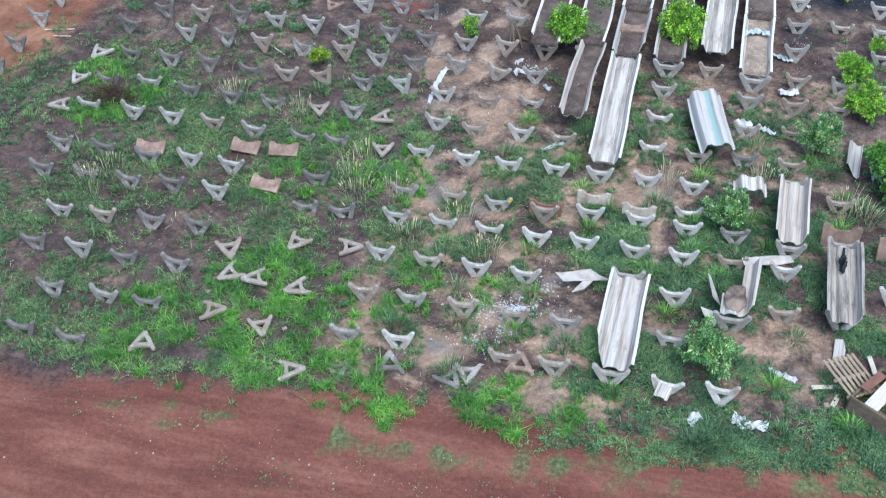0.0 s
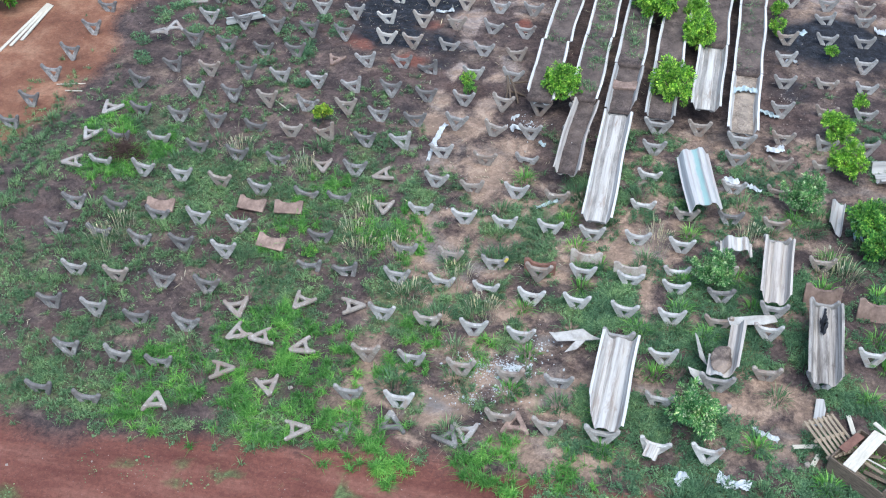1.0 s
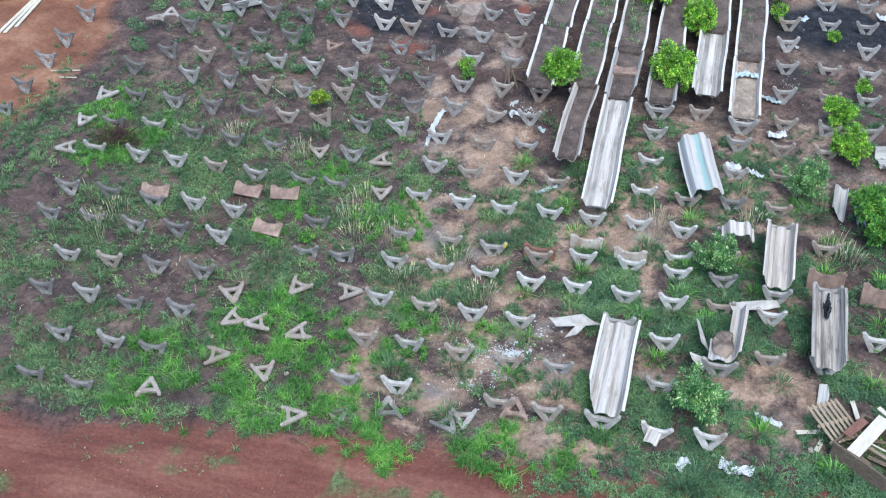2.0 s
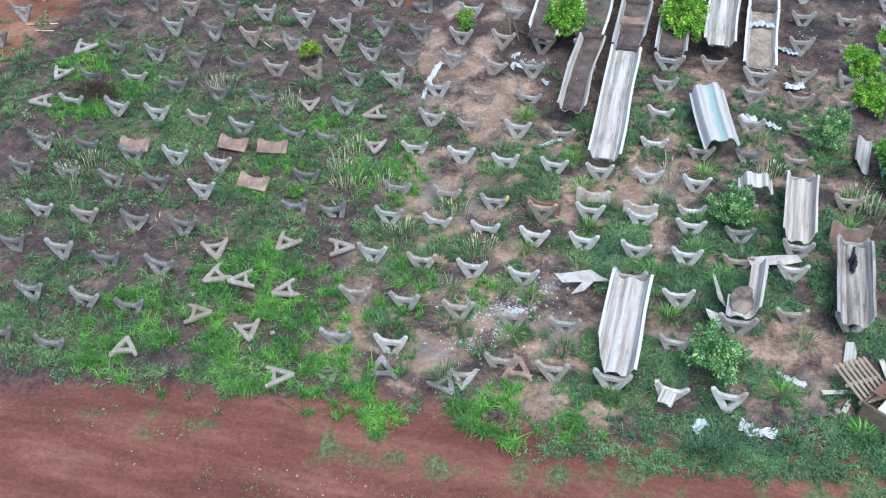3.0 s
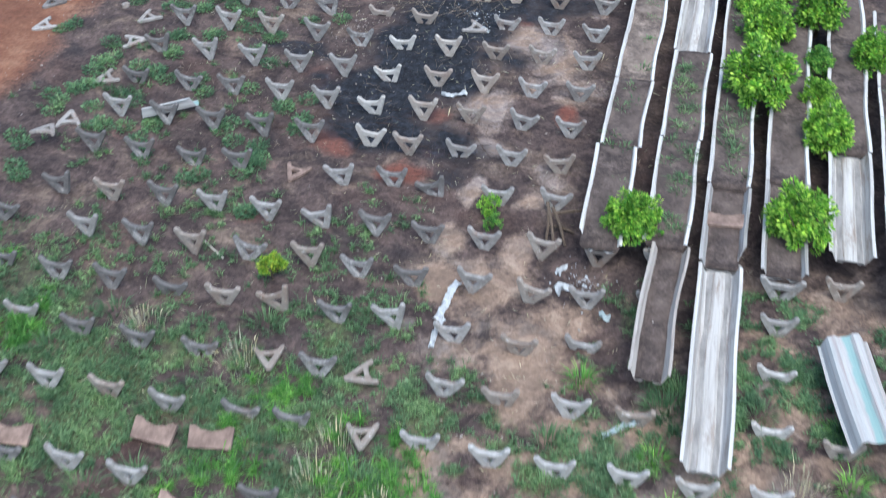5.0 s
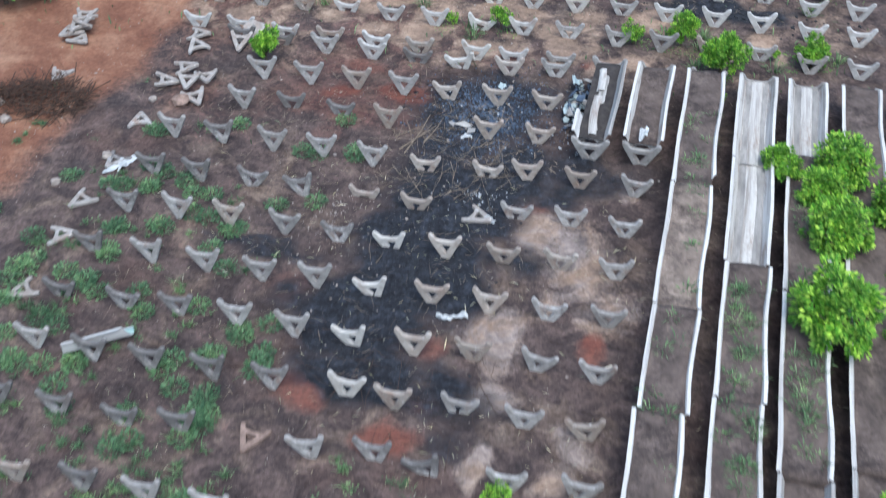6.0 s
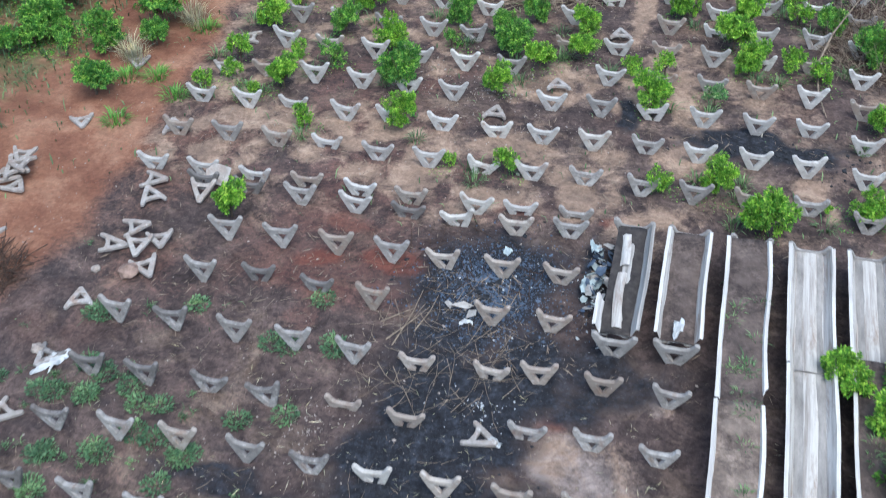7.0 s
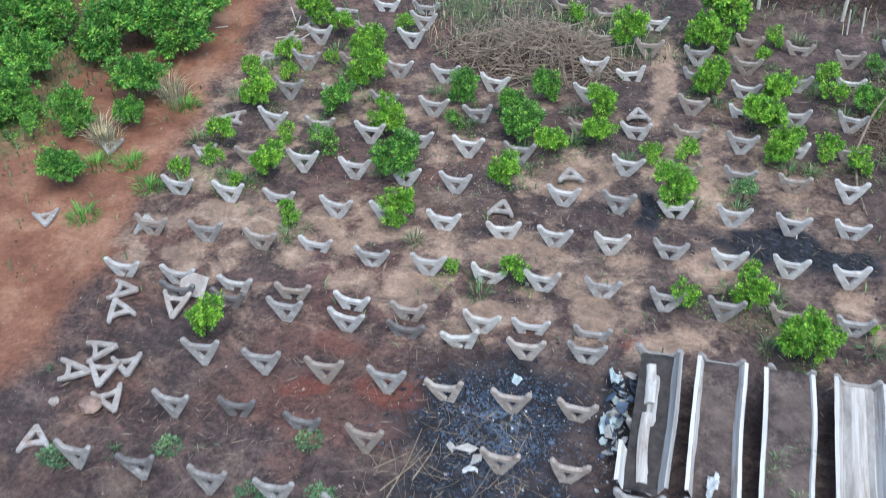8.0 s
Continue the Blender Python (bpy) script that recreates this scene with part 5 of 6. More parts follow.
def tube(bm, a, b, ra, rb, sides=5):
    d = b - a
    q = d.to_track_quat("Z", "Y")
    rings = []
    for p, rad in ((a, ra), (b, rb)):
        rings.append([bm.verts.new(p + q @ Vector((rad * math.cos(2 * math.pi * k / sides), rad * math.sin(2 * math.pi * k / sides), 0))) for k in range(sides)])
    for k in range(sides):
        bm.faces.new((rings[0][k], rings[0][(k + 1) % sides], rings[1][(k + 1) % sides], rings[1][k]))
    bm.faces.new(rings[1])


def trunk_mesh(name, seed):
    """A short tapered trunk up to the fork at 0.35."""
    r = random.Random(seed)
    bm = bmesh.new()
    tube(bm, Vector((0, 0, -0.12)), Vector((r.uniform(-0.02, 0.02), r.uniform(-0.02, 0.02), 0.15)), 0.06, 0.05, 7)
    tube(bm, Vector((0, 0, 0.14)), Vector((0, 0, 0.36)), 0.05, 0.042, 7)
    me = bpy.data.meshes.new(name)
    bm.to_mesh(me)
    bm.free()
    me.materials.append(BARK)
    return me


def limb_mesh(name, seed):
    """A limb that rises from the origin along +x and forks into twigs."""
    r = random.Random(seed)
    bm = bmesh.new()
    end = Vector((0.42, r.uniform(-0.08, 0.08), r.uniform(0.3, 0.5)))
    tube(bm, Vector((0, 0, 0)), end, 0.03, 0.018)
    for k in range(3):
        tube(bm, end, end + Vector((r.uniform(-0.1, 0.25), r.uniform(-0.25, 0.25), r.uniform(0.1, 0.3))), 0.016, 0.007, 4)
    me = bpy.data.meshes.new(name)
    bm.to_mesh(me)
    bm.free()
    me.materials.append(BARK)
    return me


CROWNS = {}
for key, mat, size, sprigs, per in (("bright", LEAF, 0.125, 88, 50), ("deep", LEAF_DEEP, 0.105, 110, 52), ("pale", LEAF_PALE, 0.10, 74, 44), ("yellow", LEAF_YELLOW, 0.15, 34, 34)):
    for v in range(4):
        me = crown_mesh("crown", 100 + 7 * v + len(key), sprigs + 6 * v, per, size, lobes=(1, 1, 4, 5)[v])
        me.materials.append(mat)
        CROWNS[key, v] = me
        me = crown_mesh("crown", 150 + 7 * v + len(key), 34 + 3 * v, 30, size * 1.4, lobes=(2, 3, 3, 4)[v])
        me.materials.append(mat)
        CROWNS[key, v + 4] = me
TRUNKS = [trunk_mesh("trunk", s) for s in (1, 2)]
LIMB_SHAPES = [limb_mesh("limb", s) for s in (1, 2, 3)]
BUSH_WORDS = {"bright": "bushy young citrus tree with glossy bright green leaves", "deep": "dense deep green leafy bush", "pale": "loose pale green weedy shrub", "yellow": "small yellow-green shrub in short grass"}


BUSH_FEET = []


def bush(kind, x, y, radius, lift=0.0, tall=1.0, words="", name="bush"):
    """A bush whose crown has this radius; lift raises its foot, as on a bed."""
    BUSH_FEET.append((x, y))
    base = new(name)
    tagged(base, words or BUSH_WORDS[kind], "bush" if name == "bush" else "tree", "green bushes of the field")
    base.empty_display_size = 0.1
    base.matrix_basis = pose(x, y, h_at(x, y) + lift, 0, 0, rng.uniform(0, 360))
    t = new("trunk", TRUNKS[rng.randrange(2)])
    t.parent = base
    t.scale = (radius * 1.1, radius * 1.1, radius * 1.25 * tall)
    for n in range(5):
        limb = new("limb", LIMB_SHAPES[n % 3])
        limb.parent = t
        limb.matrix_basis = pose(0, 0, 0.33, 0, 0, 72 * n + rng.uniform(-15, 15))
    c = new("crown", CROWNS[kind, rng.randrange(4) + 4 if radius < 0.45 else rng.randrange(2) + (0 if name == "citrus_tree" else 2)])
    c.parent = base
    c.location = (0, 0, radius * 0.95 * tall)
    c.scale = (radius * rng.uniform(0.88, 1.06), radius * rng.uniform(0.88, 1.06), radius * rng.uniform(1.0, 1.2) * tall)
    return base


# trees among the troughs
for kind, x, y, rad in (
        ("bright", -4.04, 33.60, 0.62),
        ("bright", -0.39, 34.25, 0.75),
        ("bright", -1.46, 39.59, 0.90),
        ("bright", -1.38, 42.44, 0.73),
        ("bright", -1.24, 44.95, 0.74),
        ("bright", -1.68, 43.99, 0.58),
        ("bright", 0.04, 43.67, 0.74),
        ("bright", -2.72, 45.39, 0.39),
        ("bright", -2.39, 44.84, 0.36),
        ("deep", 0.06, 41.45, 0.41),
        ("bright", 0.2, 37.95, 0.64),
        ("bright", 0.04, 39.76, 0.47),
        ):
    bush(kind, x, y, rad * 1.2, 0.45, 1.0, "young citrus tree with bright green leaves growing between troughs", "citrus_tree")
bush("bright", 1.4, 41.8, 0.8, 0.4, 1.0, "young citrus tree with bright green leaves growing between troughs", "citrus_tree")
# bushes of the near field
for kind, x, y, rad in (
        ("bright", 3.00, 41.36, 0.38),
        ("bright", 3.03, 40.24, 0.38),
        ("bright", 4.97, 38.91, 0.29),
        ("bright", 5.89, 35.65, 0.35),
        ("bright", 5.12, 33.77, 0.59),
        ("bright", 5.38, 32.08, 0.57),
        ("pale", 4.03, 29.85, 0.74),
        ("deep", 6.02, 28.90, 0.80),
        ("deep", 6.38, 27.98, 0.66),
        ("pale", 1.44, 20.45, 0.80),
        ("pale", 1.62, 25.9, 0.70),
        ("yellow", -11.75, 31.05, 0.36),
        ("bright", -7.45, 34.33, 0.32),
        ("deep", -7.24, 33.79, 0.28),
        ("deep", -10.0, 24.4, 0.3),
        ):
    bush(kind, x, y, rad * 1.08)
# bushes of the far rows, by the track
for kind, x, y, rad in (
        ("bright", -19.79, 53.41, 0.28),
        ("bright", -19.25, 54.91, 0.37),
        ("bright", -19.17, 53.98, 0.28),
        ("bright", -17.57, 53.86, 0.45),
        ("bright", -18.93, 56.86, 0.45),
        ("bright", -19.69, 58.27, 0.35),
        ("bright", -18.84, 59.20, 0.36),
        ("bright", -18.55, 58.34, 0.27),
        ("bright", -16.71, 59.94, 0.47),
        ("bright", -16.29, 58.49, 0.50),
        ("deep", -16.71, 57.07, 0.45),
        ("deep", -16.53, 55.28, 0.35),
        ("bright", -17.61, 55.41, 0.27),
        ("bright", -15.09, 56.37, 0.45),
        ("deep", -14.38, 54.55, 0.61),
        ("bright", -18.30, 53.35, 0.20),
        ("bright", -16.48, 52.17, 0.32),
        ("bright", -13.85, 52.72, 0.42),
        ("bright", -18.76, 61.54, 0.50),
        ("bright", -17.79, 60.96, 0.33),
        ("bright", -17.63, 59.46, 0.23),
        ("bright", -16.09, 61.80, 0.26),
        ):
    bush(kind, x, y, rad * 1.2, 0.0, 1.15)
# bushes of the far rows, towards the thicket
for kind, x, y, rad in (
        ("deep", -13.43, 58.32, 0.43),
        ("deep", -13.48, 57.09, 0.26),
        ("deep", -12.06, 57.97, 0.40),
        ("deep", -11.60, 56.91, 0.49),
        ("bright", -10.72, 56.33, 0.40),
        ("bright", -11.66, 54.82, 0.41),
        ("deep", -11.27, 59.03, 0.41),
        ("bright", -9.64, 58.51, 0.40),
        ("bright", -9.60, 57.05, 0.39),
        ("bright", -11.04, 63.36, 0.35),
        ("bright", -9.38, 62.18, 0.51),
        ("bright", -8.14, 56.66, 0.26),
        ("bright", -7.21, 56.87, 0.32),
        ("bright", -7.38, 55.05, 0.48),
        ("pale", -5.74, 55.60, 0.33),
        ("bright", -6.90, 60.19, 0.48),
        ("bright", -7.27, 62.59, 0.48),
        ("bright", -6.69, 62.59, 0.34),
        ("bright", -6.64, 63.92, 0.67),
        ("bright", -5.15, 63.25, 0.29),
        ("bright", -5.50, 62.02, 0.25),
        ("bright", -5.05, 60.01, 0.48),
        ("bright", -5.38, 58.55, 0.51),
        ("bright", -4.90, 57.31, 0.45),
        ("bright", -3.72, 61.47, 0.31),
        ("bright", -3.53, 60.52, 0.36),
        ("bright", -3.71, 57.72, 0.34),
        ("deep", -2.64, 60.02, 0.44),
        ("bright", -2.91, 57.28, 0.35),
        ("deep", -2.45, 61.83, 0.33),
        ):
    bush(kind, x, y, rad * 1.2, 0.0, 1.15)
# bushes of the far rows, by the trough ends
for kind, x, y, rad in (
        ("bright", -10.74, 51.30, 0.34),
        ("bright", -12.21, 51.32, 0.20),
        ("bright", -6.84, 51.39, 0.33),
        ("bright", -5.46, 51.57, 0.40),
        ("bright", -5.42, 52.65, 0.20),
        ("bright", -4.27, 50.29, 0.59),
        ("bright", -4.20, 48.86, 0.17),
        ("bright", -2.80, 51.34, 0.15),
        ("bright", -16.95, 48.15, 0.44),
        ("bright", -1.4, 55.0, 0.45),
        ("bright", -1.8, 51.2, 0.4),
        ("deep", -1.4, 58.6, 0.55),
        ):
    bush(kind, x, y, rad * 1.2, 0.0, 1.15)
# the hedge beyond the track
for kind, x, y, rad in (
        ("deep", -25.6, 54.5, 0.5),
        ("deep", -24.9, 54.9, 0.45),
        ("deep", -26.2, 53.9, 0.5),
        ("deep", -24.4, 54.2, 0.36),
        ("deep", -22.64, 52.44, 0.61),
        ("deep", -23.39, 54.81, 0.64),
        ("deep", -22.34, 56.41, 0.85),
        ("deep", -22.07, 55.31, 0.50),
        ("deep", -24.05, 58.22, 0.95),
        ("deep", -23.53, 59.22, 0.97),
        ("deep", -22.13, 59.08, 0.96),
        ("deep", -21.93, 60.30, 0.81),
        ("deep", -26.84, 58.17, 1.02),
        ("deep", -26.10, 58.83, 0.86),
        ("deep", -25.81, 56.64, 0.88),
        ("deep", -25.66, 55.23, 0.74),
        ("deep", -26.93, 59.71, 0.94),
        ("bright", -25.9, 37.2, 1.3),
        ("bright", -26.5, 35.5, 1.1),
        ("deep", -26.0, 49.6, 1.1),
        ("deep", -24.9, 50.0, 0.5),
        ("deep", -27.6, 47.4, 1.2),
        ("bright", -27.8, 39.4, 1.3),
        ("deep", -23.0, 62.0, 1.2),
        ("deep", -25.2, 62.6, 1.4),
        ("deep", -28.2, 61.5, 1.5),
        ("deep", -28.0, 56.8, 1.3),
        ):
    bush(kind, x, y, rad * 1.12, 0, 1.05, "big rounded leafy bush of a dense green hedge")


# ---- dead brush ----
def tangle(name, cx, cy, rx, ry, height, count, mat, seed, label, thick=0.018, flat=0.35, long=1.5):
    """A heap of crossing dry branches, each a bent tapered stick."""
    r = random.Random(seed)
    bm = bmesh.new()
    for n in range(count):
        a, d = r.uniform(0, 6.283), math.sqrt(r.random())
        x, y = cx + rx * d * math.cos(a), cy + ry * d * math.sin(a)
        z = h_at(x, y) + 0.02 + height * (1 - d * d) * r.random()
        way = Vector((r.gauss(0, 1), r.gauss(0, 1), r.gauss(0, flat))).normalized()
        length, rad = r.uniform(0.23 * long, long), thick * r.uniform(0.5, 1.3)
        p = Vector((x, y, z)) - way * length * 0.5
        for k in range(3):
            p.z = max(p.z, h_at(p.x, p.y) - 0.01)
            q = p + way * length / 3
            q.z = max(q.z, h_at(q.x, q.y) + 0.01)
            tube(bm, p, q, rad * (1 - k * 0.25), rad * (0.75 - k * 0.25), 4)
            way = (way + Vector((r.uniform(-0.3, 0.3), r.uniform(-0.3, 0.3), r.uniform(-0.25, 0.25)))).normalized()
            p = q
    ob = part(name, bm, mat)
    return tagged(ob, label, "brush", kind="stuff")


tangle("brushwood", -12.0, 61.1, 2.7, 1.3, 1.1, 760, TWIG, 1, "tangled heap of grey-brown dry branches")
tangle("brushwood", -11.7, 61.0, 2.2, 1.1, 1.35, 70, TWIG, 21, "thick dry branches thrown on a brush heap", 0.032, 0.6)
tangle("brushwood", -22.4, 45.0, 1.5, 0.9, 0.5, 420, TWIG_DARK, 2, "dark heap of rotted twigs and dead leaves", 0.014)
tangle("brushwood", -17.6, 27.8, 0.62, 0.4, 0.45, 200, TWIG_DARK, 3, "dark brown dead shrub collapsed in the grass", 0.011)
tangle("dry_thicket", -3.0, 66.9, 4.5, 1.5, 1.5, 900, TWIG_DARK, 4, "thicket of dry grey stalks behind the field", 0.012, 1.4)
tangle("dry_thicket", 1.6, 62.5, 2.6, 3.5, 1.1, 420, TWIG_DARK, 14, "thicket of dark dead stalks beside the field", 0.012, 1.4)
tangle("stick_litter", -10.9, 45.0, 2.0, 2.2, 0.03, 110, TWIG, 5, "thin charred sticks scattered over burnt ground", 0.008, 0.03)
tangle("stick_litter", -11.0, 47.6, 1.9, 1.5, 0.05, 80, TWIG_DARK, 6, "thin charred sticks scattered over burnt ground", 0.010, 0.05)
for n, (x0, y0, z0, x1, y1, z1) in enumerate(((-6.1, 34.6, 0.45, -5.75, 33.5, 0.05), (-5.95, 34.5, 0.4, -5.5, 33.6, 0.05), (-6.05, 34.5, 0.4, -5.95, 33.55, 0.05), (-5.9, 34.35, 0.35, -5.2, 34.75, 0.25), (-5.85, 34.2, 0.1, -5.35, 34.1, 0.05))):
    bm = bmesh.new()
    tube(bm, Vector((x0, y0, z0)), Vector(((x0 + x1) / 2 + 0.03, (y0 + y1) / 2, (z0 + z1) / 2 + 0.02)), 0.045, 0.04, 7)
    tube(bm, Vector(((x0 + x1) / 2 + 0.03, (y0 + y1) / 2, (z0 + z1) / 2 + 0.02)), Vector((x1, y1, z1)), 0.04, 0.03, 7)
    tagged(part("branch", bm, BARK), "thick bare branch leaning on a concrete support", "branch", "leaning branches")
for x0, y0, x1, y1 in ((-11.97, 44.75, -11.73, 46.6), (-12.15, 44.9, -11.45, 46.1), (-12.4, 45.4, -11.75, 46.0), (-11.6, 45.3, -11.35, 46.5)):
    bm = bmesh.new()
    mid = Vector(((x0 + x1) / 2 + 0.08, (y0 + y1) / 2, 0.07))
    tube(bm, Vector((x0, y0, h_at(x0, y0) + 0.02)), mid, 0.017, 0.014, 6)
    tube(bm, mid, Vector((x1, y1, h_at(x1, y1) + 0.03)), 0.014, 0.007, 6)
    tagged(part("branch", bm, TWIG), "long bare pale branch lying on burnt ground", "branch", "fallen branches")
tangle("brushwood", -1.5, 59.7, 1.5, 2.1, 0.7, 560, TWIG, 8, "thin tangle of dry twigs over weeds", 0.011, 0.7)
tangle("brushwood", -1.2, 59.8, 1.6, 2.3, 0.6, 560, TWIG_DARK, 18, "dark dead stalks under a tangle of twigs", 0.011, 0.7)
for x0, y0, x1, y1, high in ((-3.2, 57.3, -1.9, 60.7, 1.0), (-3.0, 57.4, -2.75, 55.6, 0.05)):
    bm = bmesh.new()
    mid = Vector(((x0 + x1) / 2 - 0.12, (y0 + y1) / 2, 0.15 + 0.55 * high))
    tube(bm, Vector((x0, y0, h_at(x0, y0) + 0.15)), mid, 0.035, 0.028, 6)
    tube(bm, mid, Vector((x1, y1, h_at(x1, y1) + high)), 0.028, 0.012, 6)
    tagged(part("branch", bm, TWIG), "long bare branch hanging out of dry brush", "branch", "fallen branches")
tangle("stick_litter", -13.5, 42.0, 5.5, 6.5, 0.01, 420, TWIG, 10, "thin dry twigs littering bare brown soil", 0.006, 0.02, 0.5)
tangle("stick_litter", -5.5, 25.0, 3.5, 7.5, 0.01, 260, TWIG, 11, "thin dry twigs littering sandy soil", 0.006, 0.02, 0.5)
tangle("stick_litter", -11.5, 55.0, 9.0, 6.0, 0.01, 420, TWIG, 12, "thin dry twigs littering soil between supports", 0.006, 0.02, 0.5)
tangle("stick_litter", -11.0, 36.8, 3.5, 2.0, 0.02, 90, TWIG_DARK, 9, "thin charred sticks scattered over burnt ground", 0.007, 0.03)


# ---- timber, plastic and rubble ----
def box(bm, cx, cy, cz, lx, ly, lz, m=None):
    ret = bmesh.ops.create_cube(bm, size=1.0, matrix=(m or Matrix()) @ Matrix.Translation((cx, cy, cz)) @ Matrix.Diagonal((lx, ly, lz, 1)))
    return ret["verts"]


def board(name, mat, m, lx, ly, lz, parent=None, label=""):
    bm = bmesh.new()
    box(bm, 0, 0, 0, lx, ly, lz)
    bmesh.ops.bevel(bm, geom=bm.edges[:], offset=min(lx, ly, lz) * 0.2, segments=1, affect="EDGES")
    ob = part(name, bm, mat, parent, label)
    ob.matrix_basis = m
    return ob


def pallet(m):
    base = new("pallet")
    base.matrix_basis = m
    tagged(base, "grey wooden pallet propped up on crate boards", "pallet")
    for n in range(7):
        board("slat", WOOD, pose(0, -0.48 + 0.16 * n, 0.10, 0, 0, rng.uniform(-1, 1)), 1.15, 0.09, 0.022, base)
    for n in range(3):
        board("bearer", WOOD, pose(-0.5 + 0.5 * n, 0, 0.045), 0.09, 1.1, 0.085, base)


pallet(pose(4.82, 20.62, 0.33, -14, 10, -52))
crate = new("wooden_crate")
crate.matrix_basis = pose(5.75, 19.95, 0.0, 0, 0, -34)
tagged(crate, "large broken wooden crate full of scrap boards", "crate")
board("floor_board", WOOD_DARK, pose(0, 0, 0.06), 1.4, 1.3, 0.03, crate)
for name, m, lx, ly in (("side_board", pose(0, -0.66, 0.30), 1.45, 0.05), ("side_board", pose(0, 0.66, 0.30), 1.45, 0.05), ("end_board", pose(-0.72, 0, 0.30), 0.05, 1.3), ("end_board", pose(0.72, 0, 0.30), 0.05, 1.3)):
    board(name, WOOD_DARK, m @ pose(0, 0, 0, rng.uniform(-3, 3), rng.uniform(-3, 3), rng.uniform(-2, 2)), lx, ly, 0.52, crate)
for n in range(8):
    board("scrap_board", WOOD_DARK if n % 3 else WOOD, pose(rng.uniform(-0.4, 0.4), rng.uniform(-0.4, 0.4), 0.10 + 0.03 * n, rng.uniform(-8, 8), rng.uniform(-8, 8), rng.uniform(0, 180)), rng.uniform(0.5, 0.9), 0.10, 0.025, crate)
board("lid_board", WOOD_PALE, pose(-0.25, 0.1, 0.60, 0, -2, 92), 1.45, 0.34, 0.025, crate, "pale board laid over the crate")
board("rim_board", BRICK, pose(-0.62, 0.1, 0.59, 0, 4, 88), 0.8, 0.22, 0.02, crate, "reddish board on the rim of the crate")
board("cross_bar", WOOD_PALE, pose(0.35, 0.0, 0.58, 0, 0, 8), 0.9, 0.04, 0.03, crate, "thin pale bar")
for x, y, z, t, l in ((4.35, 20.45, 0.08, 20, 0.8), (4.55, 20.1, 0.05, 70, 0.5), (6.2, 20.9, 0.5, -40, 0.9), (6.4, 20.6, 0.55, -20, 0.8), (5.4, 21.4, 0.1, 100, 0.7)):
    tagged(board("plank", WOOD_PALE, pose(x, y, z, 0, 6, t), l, 0.12, 0.03), "loose pale timber offcut beside the crate", "plank", "scrap planks")
for n in range(3):
    tagged(board("plank", WOOD_PALE, pose(-24.75 + 0.16 * n, 34.5 + 0.2 * n, h_at(-24.7, 34.5) + 0.05, 0, 0, 88 + 2 * n), 3.6 - 0.5 * n, 0.13, 0.04), "long pale plank lying beside the hedge", "plank", "planks by the hedge")
for x, y, l, t in ((-19.65, 61.9, 1.0, 118), (-19.35, 61.5, 0.8, 100), (-19.4, 60.6, 0.7, 30), (-18.9, 60.7, 0.5, 70), (-21.6, 60.8, 0.4, 30), (-21.2, 31.3, 1.0, 20), (-20.9, 30.9, 0.6, 15), (-5.95, 38.3, 0.42, 40), (-4.4, 54.6, 0.6, 84), (-13.45, 31.7, 0.85, -34)):
    tagged(board("stick", WOOD_PALE, pose(x, y, h_at(x, y) + 0.03, 0, 3, t), l, 0.035, 0.03), "short pale stick lying on bare soil", "stick", "loose sticks")
for x, y in ((-5.69, 65.4), (-3.17, 65.2)):
    bm = bmesh.new()
    tube(bm, Vector((0, 0, -0.2)), Vector((0.04, 0, 1.6)), 0.06, 0.05, 8)
    ob = part("fence_post", bm, WOOD_PALE)
    ob.matrix_basis = pose(x, y, h_at(x, y), rng.uniform(-4, 4), rng.uniform(-6, 6), 0)
    tagged(ob, "whitish bare wooden post standing by the thicket", "post", "fence posts")

for x, y, l in ((-3.07, 64.4, 0.9), (-2.64, 64.6, 0.9)):
    tagged(board("stick", WOOD_PALE, pose(x, y, h_at(x, y) + 0.4, 0, 86, 20), l, 0.05, 0.04), "thin pale stick standing by the thicket", "stick", "standing sticks")


def crumple_bmesh(lx, ly, seed, high=0.12):
    r = random.Random(seed)
    bm = bmesh.new()
    nx, ny = max(4, int(lx / 0.06)), max(4, int(ly / 0.06))
    edge = [r.uniform(0.75, 1.1) for _ in range(nx + 1)]
    grid = []
    for i in range(nx + 1):
        row = []
        for j in range(ny + 1):
            u, v = i / nx - 0.5, (j / ny - 0.5) * edge[i]
            row.append(bm.verts.new((lx * u + r.uniform(-0.015, 0.015), ly * v + 0.25 * ly * math.sin(5 * u + seed), high * abs(r.gauss(0, 0.5)) + 0.01)))
        grid.append(row)
    for a, b in zip(grid, grid[1:]):
        for j in range(ny):
            bm.faces.new((a[j], a[j + 1], b[j + 1], b[j]))
    bm.normal_update()
    bmesh.ops.solidify(bm, geom=bm.faces, thickness=0.004)
    return bm


def scraps(seed, rows):
    for n, (x, y, lx, ly, t, mat, z) in enumerate(rows):
        ob = part("plastic_scrap", crumple_bmesh(lx, ly, seed + n), mat)
        tagged(ob, "crumpled pale scrap of torn plastic lying in the field" if mat != CHARCOAL else "charred black scrap lying in a trough", "scrap", "plastic scraps")
        ob.matrix_basis = pose(x, y, (h_at(x, y) if z < 0.3 else 0.0) + z, 0, 0, t)


